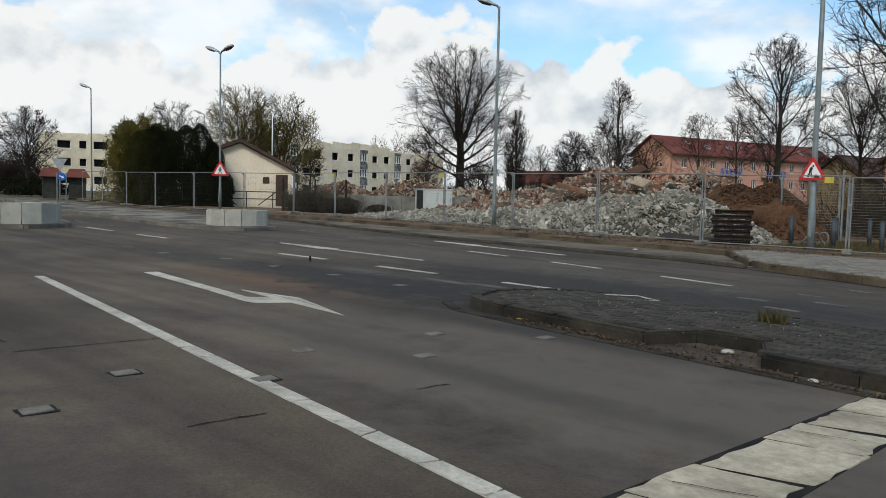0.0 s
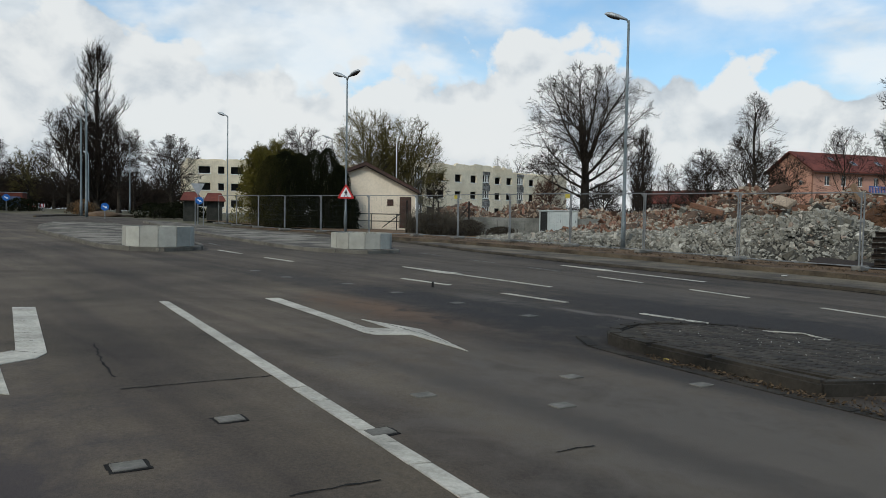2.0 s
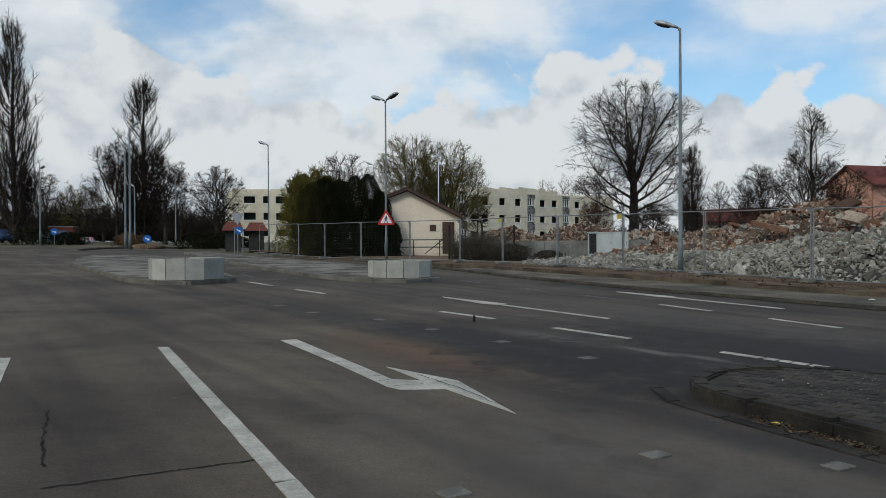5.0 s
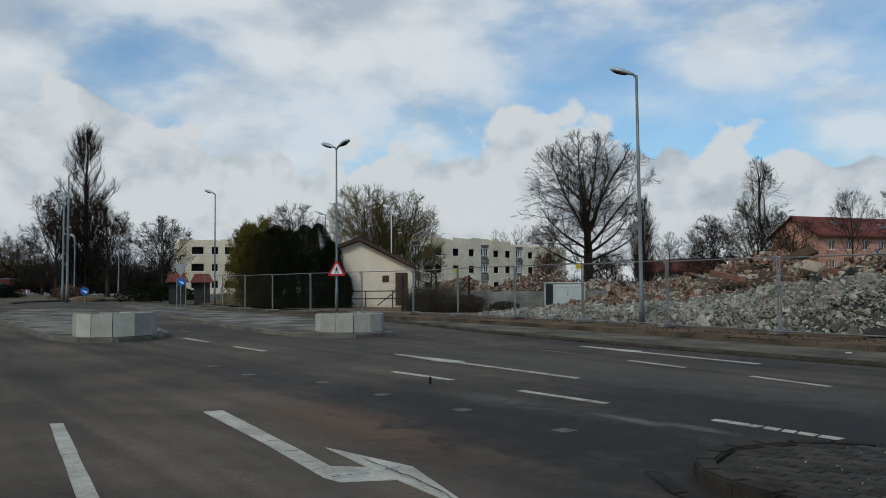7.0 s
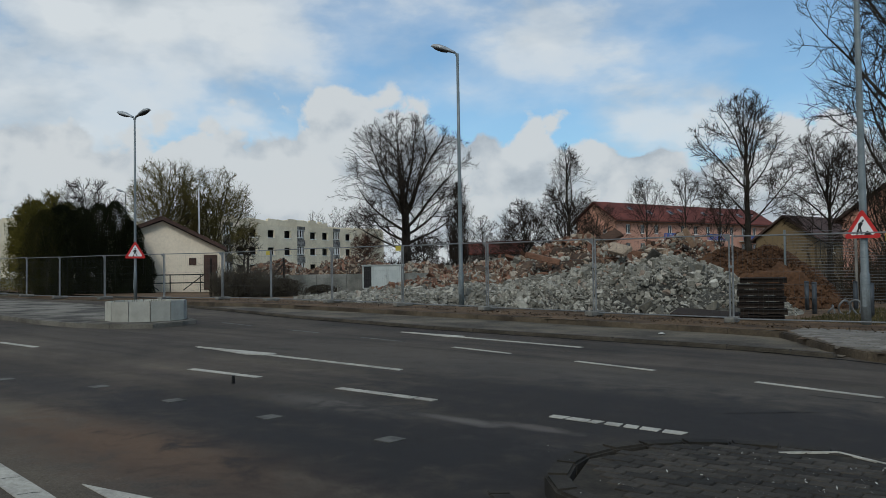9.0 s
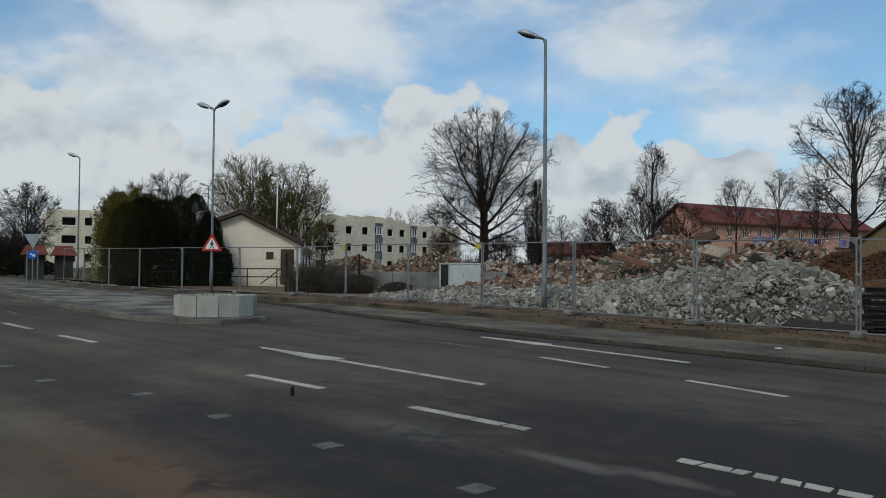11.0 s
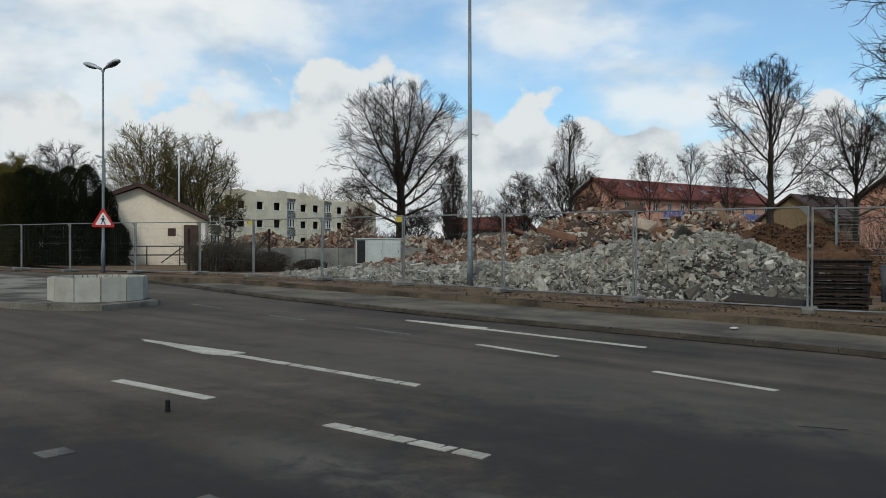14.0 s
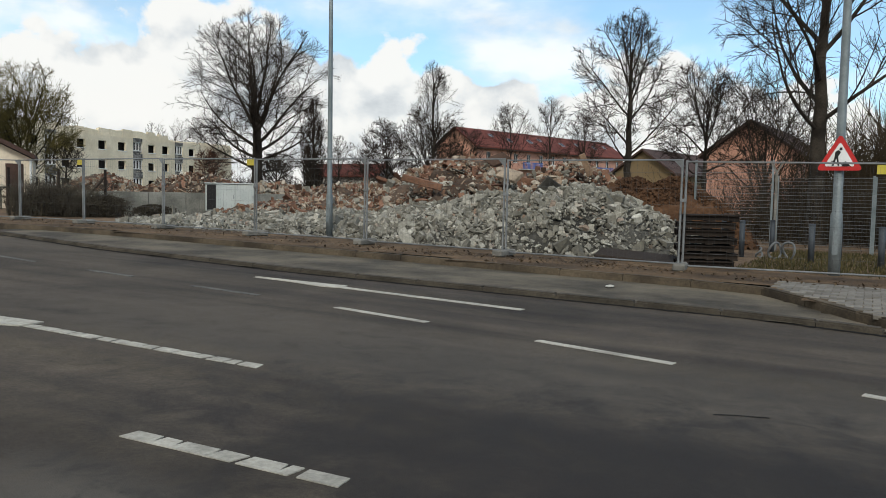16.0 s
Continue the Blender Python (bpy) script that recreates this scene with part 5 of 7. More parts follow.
def bare_tree(x, y, height, fork, radius, seed, label, twig_mat=None, n=500, trunk_r=0.22, droop=0.0, rise=0.35, thick=1.0, tips=5, lean=0.0, leader=0.42, flare=68):
    """A leafless tree: limbs leave the stem in a spiral, sweep up to the edge of an egg-shaped crown and carry three orders of side shoots."""
    rng = random.Random(seed)
    tree = thing("tree", pose(x, y, gz(x, y) - 0.02), label, "tree")
    big, small = Twigs(), Twigs()
    low = fork * 0.75
    cz, rz = low + (height - low) * 0.5, (height - low) * 0.5

    def reach(p, d):
        """How far from p along d the edge of the crown lies."""
        e = Vector((d.x / radius, d.y / radius, d.z / rz))
        o = Vector((p.x / radius, p.y / radius, (p.z - cz) / rz))
        a2, b2, c2 = e.dot(e), 2 * o.dot(e), o.dot(o) - 1
        disc = b2 * b2 - 4 * a2 * c2
        far = (-b2 + math.sqrt(disc)) / (2 * a2) if disc > 0 else 0.0
        return max(0.0, far) * (1 + 0.20 * noise.noise(d * 2.3 + Vector((seed, 0, 0))))

    def sideways(d):
        v = Vector((rng.gauss(0, 1), rng.gauss(0, 1), rng.gauss(0, 1)))
        return (v - d * v.dot(d)).normalized()

    def limb(p, d, L, r0, r1, level):
        """One branch that sweeps gently upwards; returns its points."""
        steps = (7, 5, 3, 2)[level]
        line, q, e = [p.copy()], p.copy(), d.copy()
        for _ in range(steps):
            e = (e + sideways(e) * (0.10, 0.13, 0.16, 0.2)[level] + Vector((0, 0, (0.055, 0.04, 0.03, 0.04)[level] * (0.25 + rise) - droop * 0.12 * (level > 0)))).normalized()
            q = q + e * (L / steps)
            line.append(q.copy())
        (big if level < 2 else small).branch(line, r0, r1, (7, 5, 3, 3)[level])
        return line

    def at(line, t):
        k = min(len(line) - 2, int(t * (len(line) - 1)))
        u = t * (len(line) - 1) - k
        return line[k].lerp(line[k + 1], u), (line[k + 1] - line[k]).normalized()

    limbs = 17 if n > 1500 else 13
    each = max(3.0, (n * tips / limbs) ** (1 / 3))
    top_z = fork + (height - fork) * leader
    top = Vector((rng.uniform(-.15, .15) + lean, rng.uniform(-.15, .15), top_z))
    stem = bend(Vector((0, 0, 0)), top, Vector((0, 0, 1)), rng, 9, 0.008)
    big.branch(stem, trunk_r * 1.15, trunk_r * (0.62 if leader < 0.4 else 0.2), 10)
    big.branch([Vector((0, 0, -0.1)), Vector((0, 0, 0.4))], trunk_r * 1.55, trunk_r * 1.12, 10)
    turn = rng.uniform(0, 6.28)
    span = 0.5 * (radius + rz) * 1.15
    for i in range(limbs):
        f = (i + rng.uniform(0.1, 0.9)) / limbs
        z = fork * 0.9 + (top_z - fork * 0.9) * f ** 0.9
        p, up_dir = at(stem, z / top_z)
        turn += 2.4 + rng.uniform(-.35, .35)
        tilt = radians(flare * (1 - 0.86 * f ** 1.35) + rng.uniform(-8, 8))
        d = Vector((math.cos(turn) * math.sin(tilt), math.sin(turn) * math.sin(tilt), math.cos(tilt)))
        L = reach(p, d) * rng.uniform(0.86, 1.0)
        r = trunk_r * (0.40 if n > 1500 else 0.36) * min(1.0, 0.35 + 0.65 * L / (radius + 0.6 * rz))
        one = limb(p, d, L, r, 0.014 * thick, 0)
        side = max(3, int((each + 2.5) * L / span + 0.5))
        for j in range(side):
            t = 0.12 + 0.88 * (j + rng.random()) / side
            p2, d2 = at(one, min(t, 0.999))
            a2 = radians(rng.uniform(28, 58))
            e2 = (d2 * math.cos(a2) + sideways(d2) * math.sin(a2)).normalized()
            e2.z += 0.12 * rise
            e2.normalize()
            L2 = min(reach(p2, e2) * 0.97, L * (0.66 - 0.36 * t)) * rng.uniform(0.75, 1.05)
            if L2 < 0.25:
                L2 = rng.uniform(0.25, 0.5)
            two = limb(p2, e2, L2, max(0.015 * thick, r * 0.42 * (1.05 - 0.7 * t)), 0.010 * thick, 1)
            shoots = max(2, int((each + 1.5) * (0.35 + 0.65 * L2 / (0.42 * span)) + 0.5))
            for k in range(shoots):
                t3 = 0.15 + 0.85 * (k + rng.random()) / shoots
                p3, d3 = at(two, min(t3, 0.999))
                a3 = radians(rng.uniform(25, 58))
                e3 = (d3 * math.cos(a3) + sideways(d3) * math.sin(a3)).normalized()
                L3 = max(0.28, min(max(0.3, reach(p3, e3)), 0.25 + L2 * (0.58 - 0.3 * t3))) * rng.uniform(0.7, 1.1)
                three = limb(p3, e3, L3, 0.0125 * thick, 0.008 * thick, 2)
                for m in range(int(each - 0.5)):
                    p4, d4 = at(three, min(0.999, 0.15 + 0.85 * rng.random()))
                    a4 = radians(rng.uniform(20, 55))
                    e4 = (d4 * math.cos(a4) + sideways(d4) * math.sin(a4)).normalized()
                    L4 = rng.uniform(0.5, 1.0) * (0.22 + 0.22 * L3 + 0.02 * radius)
                    h4 = p4 + e4 * L4 * 0.5 + sideways(e4) * L4 * 0.06
                    small.branch([p4, h4, p4 + e4 * L4 + Vector((0, 0, 0.08 * L4))], 0.0085 * thick, 0.005 * thick, 3)
    big.mesh("trunk", M_BARK, tree)
    small.mesh("crown", twig_mat or M_TWIG, tree)
    return tree


def poplar(x, y, height, radius, seed, label, n=70, thick=1.0):
    """A columnar poplar: steep limbs close to a long leader."""
    rng = random.Random(seed)
    tree = thing("tree", pose(x, y, gz(x, y) - 0.02), label, "tree")
    big, small = Twigs(), Twigs()
    lead = [Vector((rng.uniform(-.12, .12), rng.uniform(-.12, .12), height * i / 8)) for i in range(9)]
    big.branch(lead, 0.38, 0.03, 8)
    for i in range(n):
        z = height * (0.05 + 0.87 * rng.random() ** 1.5)
        k = z / height
        w = radius * min(1.0, 0.14 + (1 - k) * 1.8) * rng.uniform(0.35, 1.0)
        a = rng.uniform(0, 6.28)
        o = Vector((math.cos(a), math.sin(a), 0))
        L = height * rng.uniform(0.14, 0.26) * (1.15 - 0.75 * k)
        p = Vector((0, 0, z))
        q = p + o * w + Vector((0, 0, min(L, height - z)))
        l1 = bend(p, q, o * 1.0 + Vector((0, 0, 0.7)), rng, 4, 0.03)
        big.branch(l1, 0.07 * thick * (1.2 - k), 0.02 * thick, 4)
        for j in range(9):
            t = rng.uniform(0.2, 1)
            s = l1[0].lerp(l1[-1], t) if t > 0.97 else l1[int(t * 4)].lerp(l1[min(4, int(t * 4) + 1)], (t * 4) % 1)
            e = s + (Vector((rng.gauss(0, .3), rng.gauss(0, .3), 1.0)) + o * 0.25).normalized() * rng.uniform(0.7, 1.9) * (1.1 - 0.7 * k)
            l2 = bend(s, e, Vector((rng.gauss(0, .5), rng.gauss(0, .5), 0.8)), rng, 2, 0.05)
            small.branch(l2, 0.02 * thick, 0.008 * thick, 3)
            for m in range(5):
                u = l2[1].lerp(l2[2], rng.random()) if rng.random() < .6 else l2[0].lerp(l2[1], rng.random())
                e2 = u + Vector((rng.gauss(0, .35), rng.gauss(0, .35), rng.uniform(0.3, 0.9)))
                small.branch([u, e2], 0.01 * thick, 0.005 * thick, 3)
    big.mesh("trunk", M_BARK, tree)
    small.mesh("crown", M_TWIG, tree)


bare_tree(-46.9, 50.6, 14.3, 2.6, 6.4, 21, "large bare broad-crowned tree behind the rubble", n=1900, trunk_r=0.42, droop=0.25, tips=5, thick=1.1, leader=0.38, flare=82, rise=0.35)
bare_tree(-18.3, 47.6, 11.2, 3.4, 3.4, 5, "bare tree beside the soil heap", n=950, trunk_r=0.22, rise=0.3, leader=0.78, flare=64)
bare_tree(-15.4, 53.0, 9.6, 2.8, 3.4, 6, "bare tree in front of the salmon house", n=600, trunk_r=0.2)
bare_tree(-11.8, 50.5, 9.4, 1.2, 3.2, 61, "bare multi-stemmed tree in front of the salmon house", n=300, trunk_r=0.14, rise=0.6, leader=0.2, flare=50)
bare_tree(-8.5, 36.0, 14.5, 3.8, 4.6, 9, "large bare tree with spreading limbs behind the mesh fence", n=950, trunk_r=0.29, tips=4, thick=1.0, rise=0.5, leader=0.7, flare=56)
bare_tree(-2.5, 46.0, 9.0, 2.0, 4.0, 10, "bare tree behind the mesh fence", n=500, trunk_r=0.22, rise=0.6)
bare_tree(-41.7, 67.9, 13.4, 1.6, 2.6, 11, "slender bare tree behind the heap", n=520, trunk_r=0.2, rise=0.8, thick=1.1, leader=0.85, flare=40)
bare_tree(-46.9, 68.2, 8.6, 1.2, 3.4, 12, "dense bare tree behind the rubble", n=900, trunk_r=0.2, thick=1.2)
bare_tree(-43.6, 70.0, 10.0, 1.2, 3.6, 13, "dense bare tree behind the rubble", n=1000, trunk_r=0.2, thick=1.2)
bare_tree(-39.6, 69.5, 8.2, 1.0, 2.8, 14, "bare tree beside the salmon house", n=300, trunk_r=0.15, thick=1.1)
bare_tree(-59.6, 36.7, 10.4, 0.9, 3.5, 15, "budding bare tree behind the gatehouse", M_TWIG_GREEN, n=850, trunk_r=0.16, rise=0.6, leader=0.2, flare=60, tips=7, thick=1.1)
bare_tree(-59.6, 40.6, 9.9, 0.9, 3.7, 16, "budding bare tree behind the gatehouse", M_TWIG_GREEN, n=850, trunk_r=0.16, rise=0.6, leader=0.2, flare=60, tips=7, thick=1.1)
bare_tree(-66.7, 49.0, 5.6, 1.5, 1.7, 17, "bare tree in front of the gutted block", n=300, trunk_r=0.16)
bare_tree(-57.5, 29.2, 7.9, 1.5, 2.7, 18, "round bare tree behind the hedge", n=600, trunk_r=0.17)
bare_tree(-108.8, 35.4, 10.5, 2.0, 4.6, 19, "bare tree beside the cream block", n=800, trunk_r=0.26, thick=1.5)
poplar(-99.5, 23.7, 19.2, 3.7, 31, "tall bare poplar by the road", 170, 1.2)
bare_tree(-100.2, 20.8, 12.2, 1.0, 4.4, 32, "dense bare tree at the foot of the poplar", n=1300, trunk_r=0.24, thick=1.5, rise=0.4)
bare_tree(-97.0, 25.5, 12.0, 1.0, 3.0, 33, "dense bare tree at the foot of the poplar", n=1300, trunk_r=0.24, thick=1.5, rise=0.4)
poplar(-101.6, 10.2, 25.0, 2.9, 34, "tall bare poplar by the road", 170, 1.2)
for k, (x, y, h, r) in enumerate(((-121, 15.5, 9.2, 4.0), (-125, 20.5, 8.0, 4.0), (-114, 12.5, 9.5, 4.0), (-108, 6.5, 9.0, 4.2), (-122, 27, 6.5, 3.5), (-119.6, 33.5, 6.8, 3.2), (-115, 37.5, 6.0, 3.0), (-118, 22.5, 5.0, 3.0))):
    bare_tree(x, y, h, 0.8, r, 40 + k, "dark bare tree in the distance along the road", M_TWIG_GREEN if k in (1, 3) else M_TWIG, n=420 if k < 4 else 220, trunk_r=0.2, thick=1.5 if k < 4 else 1.0)
for k, (x, y, h, r, f) in enumerate(((-42.0, 85.6, 11.9, 3.4, 4.0), (-36.6, 83.6, 12.4, 2.2, 4.0), (-32.1, 81.0, 10.3, 2.8, 3.0))):
    bare_tree(x, y, h, f, r, 50 + k, "thin bare tree in front of the salmon house", n=300, trunk_r=0.13, leader=0.75, flare=45, rise=0.5, thick=1.0, tips=4)
for k, (x, y, h, r) in enumerate(((-110.0, 99.0, 13.5, 4.6), (-108.0, 105, 13.8, 4.5), (-95, 126, 12.5, 3.5), (-92, 129, 12, 3.2), (-58.3, 66.0, 5.2, 2.4), (-113, 80, 12.5, 4))):
    bare_tree(x, y, h, 2.0, r, 56 + k, "bare tree beside the gutted block", n=350, trunk_r=0.2, thick=1.4)
poplar(-84.8, 105.4, 16.2, 2.5, 35, "bare poplar behind the rubble", 130, 1.3)
bare_tree(-71.0, 70.0, 6.2, 0.6, 2.2, 70, "russet shrub-like tree in front of the gutted block", M_TWIG_RED, n=420, trunk_r=0.1, thick=1.5)


def leaf_mass(name, blobs, count, size, mat, seed, label, category, flat=0.5, kind="", z0=0.0):
    """A bush or hedge as a cloud of small leaf sprays with an uneven outline."""
    rng = random.Random(seed)
    x0, y0 = blobs[0][0], blobs[0][1]
    ob = thing(name, pose(x0, y0, gz(x0, y0) + z0), label, category, kind=kind)
    verts, faces = [], []
    total = sum(b[3] * b[4] for b in blobs)
    for bx, by, bz, r, h in blobs:
        for _ in range(int(count * r * h / total)):
            a = rng.uniform(0, 6.28)
            t = rng.uniform(0.0, 1.0)
            prof = math.sqrt(max(0.0, 1 - max(0.0, (t - 0.35) / 0.65) ** 2.2))
            rr = r * prof * math.sqrt(rng.uniform(0.4, 1.12)) * (1 + 0.16 * math.sin(3 * a + 7 * t + seed) + 0.10 * math.sin(5 * a - 11 * t))
            c = Vector((bx - x0 + rr * math.cos(a), by - y0 + rr * math.sin(a), bz + h * t * rng.uniform(0.97, 1.03)))
            u = Vector((rng.gauss(0, .7), rng.gauss(0, .7), rng.gauss(1.3, 0.6))).normalized() * size * rng.uniform(0.6, 1.5)
            v = u.cross(Vector((rng.gauss(0, 1), rng.gauss(0, 1), rng.gauss(0, 1)))).normalized() * size * flat * rng.uniform(0.5, 1.2)
            i = len(verts)
            verts += [tuple(c - v * 0.4), tuple(c + u * 0.45 - v), tuple(c + u), tuple(c + u * 0.5 + v)]
            faces.append((i, i + 1, i + 2, i + 3))
    me = bpy.data.meshes.new("foliage")
    me.from_pydata(verts, [], faces)
    me.materials.append(mat)
    f = new("foliage", me)
    f.parent = ob
    f["kind"] = "stuff"
    # the dark woody heart that stops light coming through
    tw = Twigs()
    for bx, by, bz, r, h in blobs:
        for _ in range(14):
            a = rng.uniform(0, 6.28)
            p = Vector((bx - x0, by - y0, 0))
            q = p + Vector((math.cos(a) * r * .7, math.sin(a) * r * .7, h * rng.uniform(.5, .9)))
            tw.branch(bend(p, q, Vector((0, 0, 1)), rng, 3), 0.05, 0.01, 4)
    tw.mesh("stems", M_BARK, ob)
    return ob


# conifer hedge beside the gatehouse, several shrubs grown together
for k, (x, y, h, r, mt) in enumerate(((-44.9, 20.9, 4.3, 1.15, 1), (-44.7, 21.6, 4.6, 1.2, 0), (-44.3, 22.4, 4.5, 1.2, 0), (-43.9, 23.2, 4.75, 1.15, 0), (-43.55, 23.9, 4.9, 0.95, 0), (-46.3, 22.6, 4.9, 1.5, 2), (-43.35, 24.6, 3.9, 0.75, 0), (-43.2, 25.1, 2.3, 0.7, 0))):
    leaf_mass("hedge_conifer", [(x, y, 0.0, r, h)], 32000, 0.065, (M_THUJA, M_WILLOW_DARK, M_WILLOW_DARK)[mt], 100 + k, "olive-green shrub in the dense hedge" if mt else "dark evergreen conifer in a dense hedge", "hedge", 0.26)
for k, (x, y, h, r) in enumerate(((-51.0, 22.8, 5.5, 1.2), (-51.6, 24.0, 5.9, 1.2), (-46.0, 22.2, 5.6, 1.0))):
    bare_tree(x, y, h, 0.4, r, 90 + k, "yellow-green budding shrub behind the hedge", M_WILLOW, n=420, trunk_r=0.06, rise=0.8, leader=0.15, flare=45, tips=8, thick=1.6)
leaf_mass("shrub", [(-52.3, 23.5, 0, 1.7, 5.3)], 9000, 0.10, M_WILLOW, 120, "yellow-green budding shrub behind the hedge", "shrub")
# low dark bushes along the far road
for k, (x, y, r, h) in enumerate(((-66, 20.2, 1.6, 1.2), (-68, 22.5, 1.6, 1.3), (-70.5, 24.5, 1.6, 1.1), (-78, 17.3, 1.2, 1.1), (-84.5, 10.2, 2.2, 1.5), (-86, 13.5, 1.3, 1.2))):
    leaf_mass("bush", [(x, y, 0, r, h), (x - .8, y + .9, 0, r * .8, h * .9)], 1600, 0.14, M_THUJA if k != 3 else M_LEAVES, 130 + k, "low dark bush by the far road" if k != 3 else "dry brown bush by the far road", "bush")
# scrub and brambles before the retaining wall
for k, (x, y, r, h) in enumerate(((-33.6, 24.6, .9, 1.0), (-32.6, 26.2, .9, .8), (-31.0, 27.2, .8, .5))):
    leaf_mass("scrub", [(x, y, 0, r, h)], 2600, 0.055, M_SCRUB, 150 + k, "dry brown scrub by the retaining wall", "bush", z0=0.1)


def bramble(x, y, r, h, count, seed, mat, label):
    """A tangle of thin arching stems."""
    rg = random.Random(seed)
    b = thing("bramble", pose(x, y, gz(x, y) + 0.1), label, "bush", "brambles by the retaining wall")
    tw = Twigs()
    for _ in range(count):
        a, q = rg.uniform(0, 6.28), r * math.sqrt(rg.random())
        p = Vector((q * math.cos(a), q * math.sin(a), rg.random() ** 2 * h * 0.6))
        e = p + Vector((rg.gauss(0, .35), rg.gauss(0, .35), rg.uniform(0.15, 0.6) * h))
        tw.branch(bend(p, e, Vector((rg.gauss(0, .4), rg.gauss(0, .4), 1)), rg, 3, 0.06), 0.009, 0.004, 3)
    tw.mesh("tangle", mat, b)["kind"] = "stuff"


for k, (x, y, r, h) in enumerate(((-34.0, 24.3, 0.9, 1.35), (-33.1, 25.3, 0.9, 1.3), (-32.7, 26.2, 0.6, 0.9), (-34.6, 25.4, 0.9, 1.45))):
    bramble(x, y, r, h, 1000, 200 + k, M_BRAMBLE, "brown tangle of bare brambles by the retaining wall")


def far_wood(name, label, pts, h, count, seed, mat, thick=1.0):
    """A far belt of bare woodland: one tangle of twigs."""
    rng = random.Random(seed)
    tw = Twigs()
    for _ in range(count):
        k = rng.randrange(len(pts) - 1)
        t = rng.random()
        x, y = pts[k][0] + (pts[k + 1][0] - pts[k][0]) * t + rng.gauss(0, 2.5), pts[k][1] + (pts[k + 1][1] - pts[k][1]) * t + rng.gauss(0, 2.5)
        hh = h * (0.55 + 0.45 * noise.noise(Vector((x * 0.12, y * 0.12, seed)))) * rng.uniform(0.5, 1.15)
        z = rng.random() ** 1.2 * hh * 0.8
        p = Vector((x, y, gz(x, y) + z - 0.1))
        q = p + Vector((rng.gauss(0, .9), rng.gauss(0, .9), rng.uniform(0.8, 2.6)))
        tw.branch([p, p.lerp(q, .5) + Vector((rng.gauss(0, .15), rng.gauss(0, .15), 0)), q], rng.uniform(0.03, 0.07) * thick, 0.012 * thick, 3)
    o = tw.mesh(name, mat, None)
    return tagged(o, label, "woodland", kind="stuff")


far_wood("far_woodland", "belt of bare woodland far along the road", [(-140, -20), (-138, 10), (-132, 30), (-134, 44)], 9.0, 16000, 5, M_TWIG)
far_wood("far_woodland", "belt of bare woodland far behind the site", [(-86, 134), (-70, 140), (-40, 150), (-10, 150)], 10.0, 9000, 6, M_TWIG)
far_wood("far_woodland", "belt of bare woodland behind the mesh fence", [(-5, 62), (3, 58), (12, 52), (22, 46)], 9.5, 40000, 7, M_TWIG, 0.5)
far_wood("far_woodland", "belt of bare scrub between the blocks", [(-112, 66), (-118, 72), (-120, 110), (-104, 118), (-84, 122)], 7.0, 9000, 8, M_TWIG)
far_wood("far_woodland", "dark scrub and young trees behind the mesh fence", [(-8.5, 41), (-4, 40), (3, 38), (12, 34)], 4.6, 20000, 9, M_TWIG_BROWN, 0.28)

far_wood("far_woodland", "high brown thicket behind the bar fence", [(-4.8, 43), (-1, 44), (6, 42)], 10.5, 16000, 10, M_TWIG_BROWN, 0.38)

# ---- rubble heaps ----
HEAPS_GREY = ((-13.2, 25.0, 3.5, 3.3, 1.62), (-15.4, 25.3, 3.4, 3.3, 1.38), (-17.6, 25.6, 3.4, 3.2, 1.0), (-20.4, 25.3, 3.8, 3.2, 0.66), (-23.6, 25.2, 3.8, 3.0, 0.46), (-26.4, 25.4, 3.0, 2.6, 0.3))
HEAPS_WARM = ((-20.3, 32.3, 5.2, 4.4, 2.75), (-16.5, 34.0, 4.6, 4.4, 2.7), (-26.5, 32.0, 6.0, 4.0, 1.0), (-24.5, 28.6, 4.0, 2.5, 0.85), (-33.0, 36.5, 5.5, 3.2, 1.7), (-41.5, 39.5, 6.5, 3.4, 2.3), (-46.5, 37.0, 5.0, 3.0, 2.0), (-30.0, 40.0, 8.0, 5.0, 1.9))
HEAPS_SOIL = ((-13.4, 30.8, 2.9, 2.8, 2.1), (-12.2, 31.0, 2.4, 2.5, 2.15), (-11.2, 30.6, 1.6, 2.0, 1.6))


def heap_height(heaps, x, y):
    z = 0.0
    for cx, cy, rx, ry, h in heaps:
        d = math.hypot((x - cx) / rx, (y - cy) / ry)
        if d < 1:
            z = max(z, h * (1 - d ** 1.5))
    return z


def heap_ground(x, y):
    return gz(x, y) + 0.10


def heap_bed(heaps, cell, rough, mat, name, parent, seed):
    x0, x1 = min(h[0] - h[2] for h in heaps), max(h[0] + h[2] for h in heaps)
    y0, y1 = min(h[1] - h[3] for h in heaps), max(h[1] + h[3] for h in heaps)
    bm = bmesh.new()
    vs = {}
    nx, ny = int((x1 - x0) / cell) + 1, int((y1 - y0) / cell) + 1

    def vert(i, j):
        if (i, j) not in vs:
            x, y = x0 + i * cell, y0 + j * cell
            h = heap_height(heaps, x, y)
            k = noise.fractal(Vector((x * 1.1, y * 1.1, seed)), 0.8, 2.1, 4) * rough * min(1, h * 2)
            vs[i, j] = bm.verts.new((x, y, heap_ground(x, y) + h * 0.94 + k - 0.03))
        return vs[i, j]
    for i in range(nx):
        for j in range(ny):
            if heap_height(heaps, x0 + (i + .5) * cell, y0 + (j + .5) * cell) > 0.01:
                bm.faces.new((vert(i, j), vert(i + 1, j), vert(i + 1, j + 1), vert(i, j + 1)))
    return part(name, bm, mat, parent)


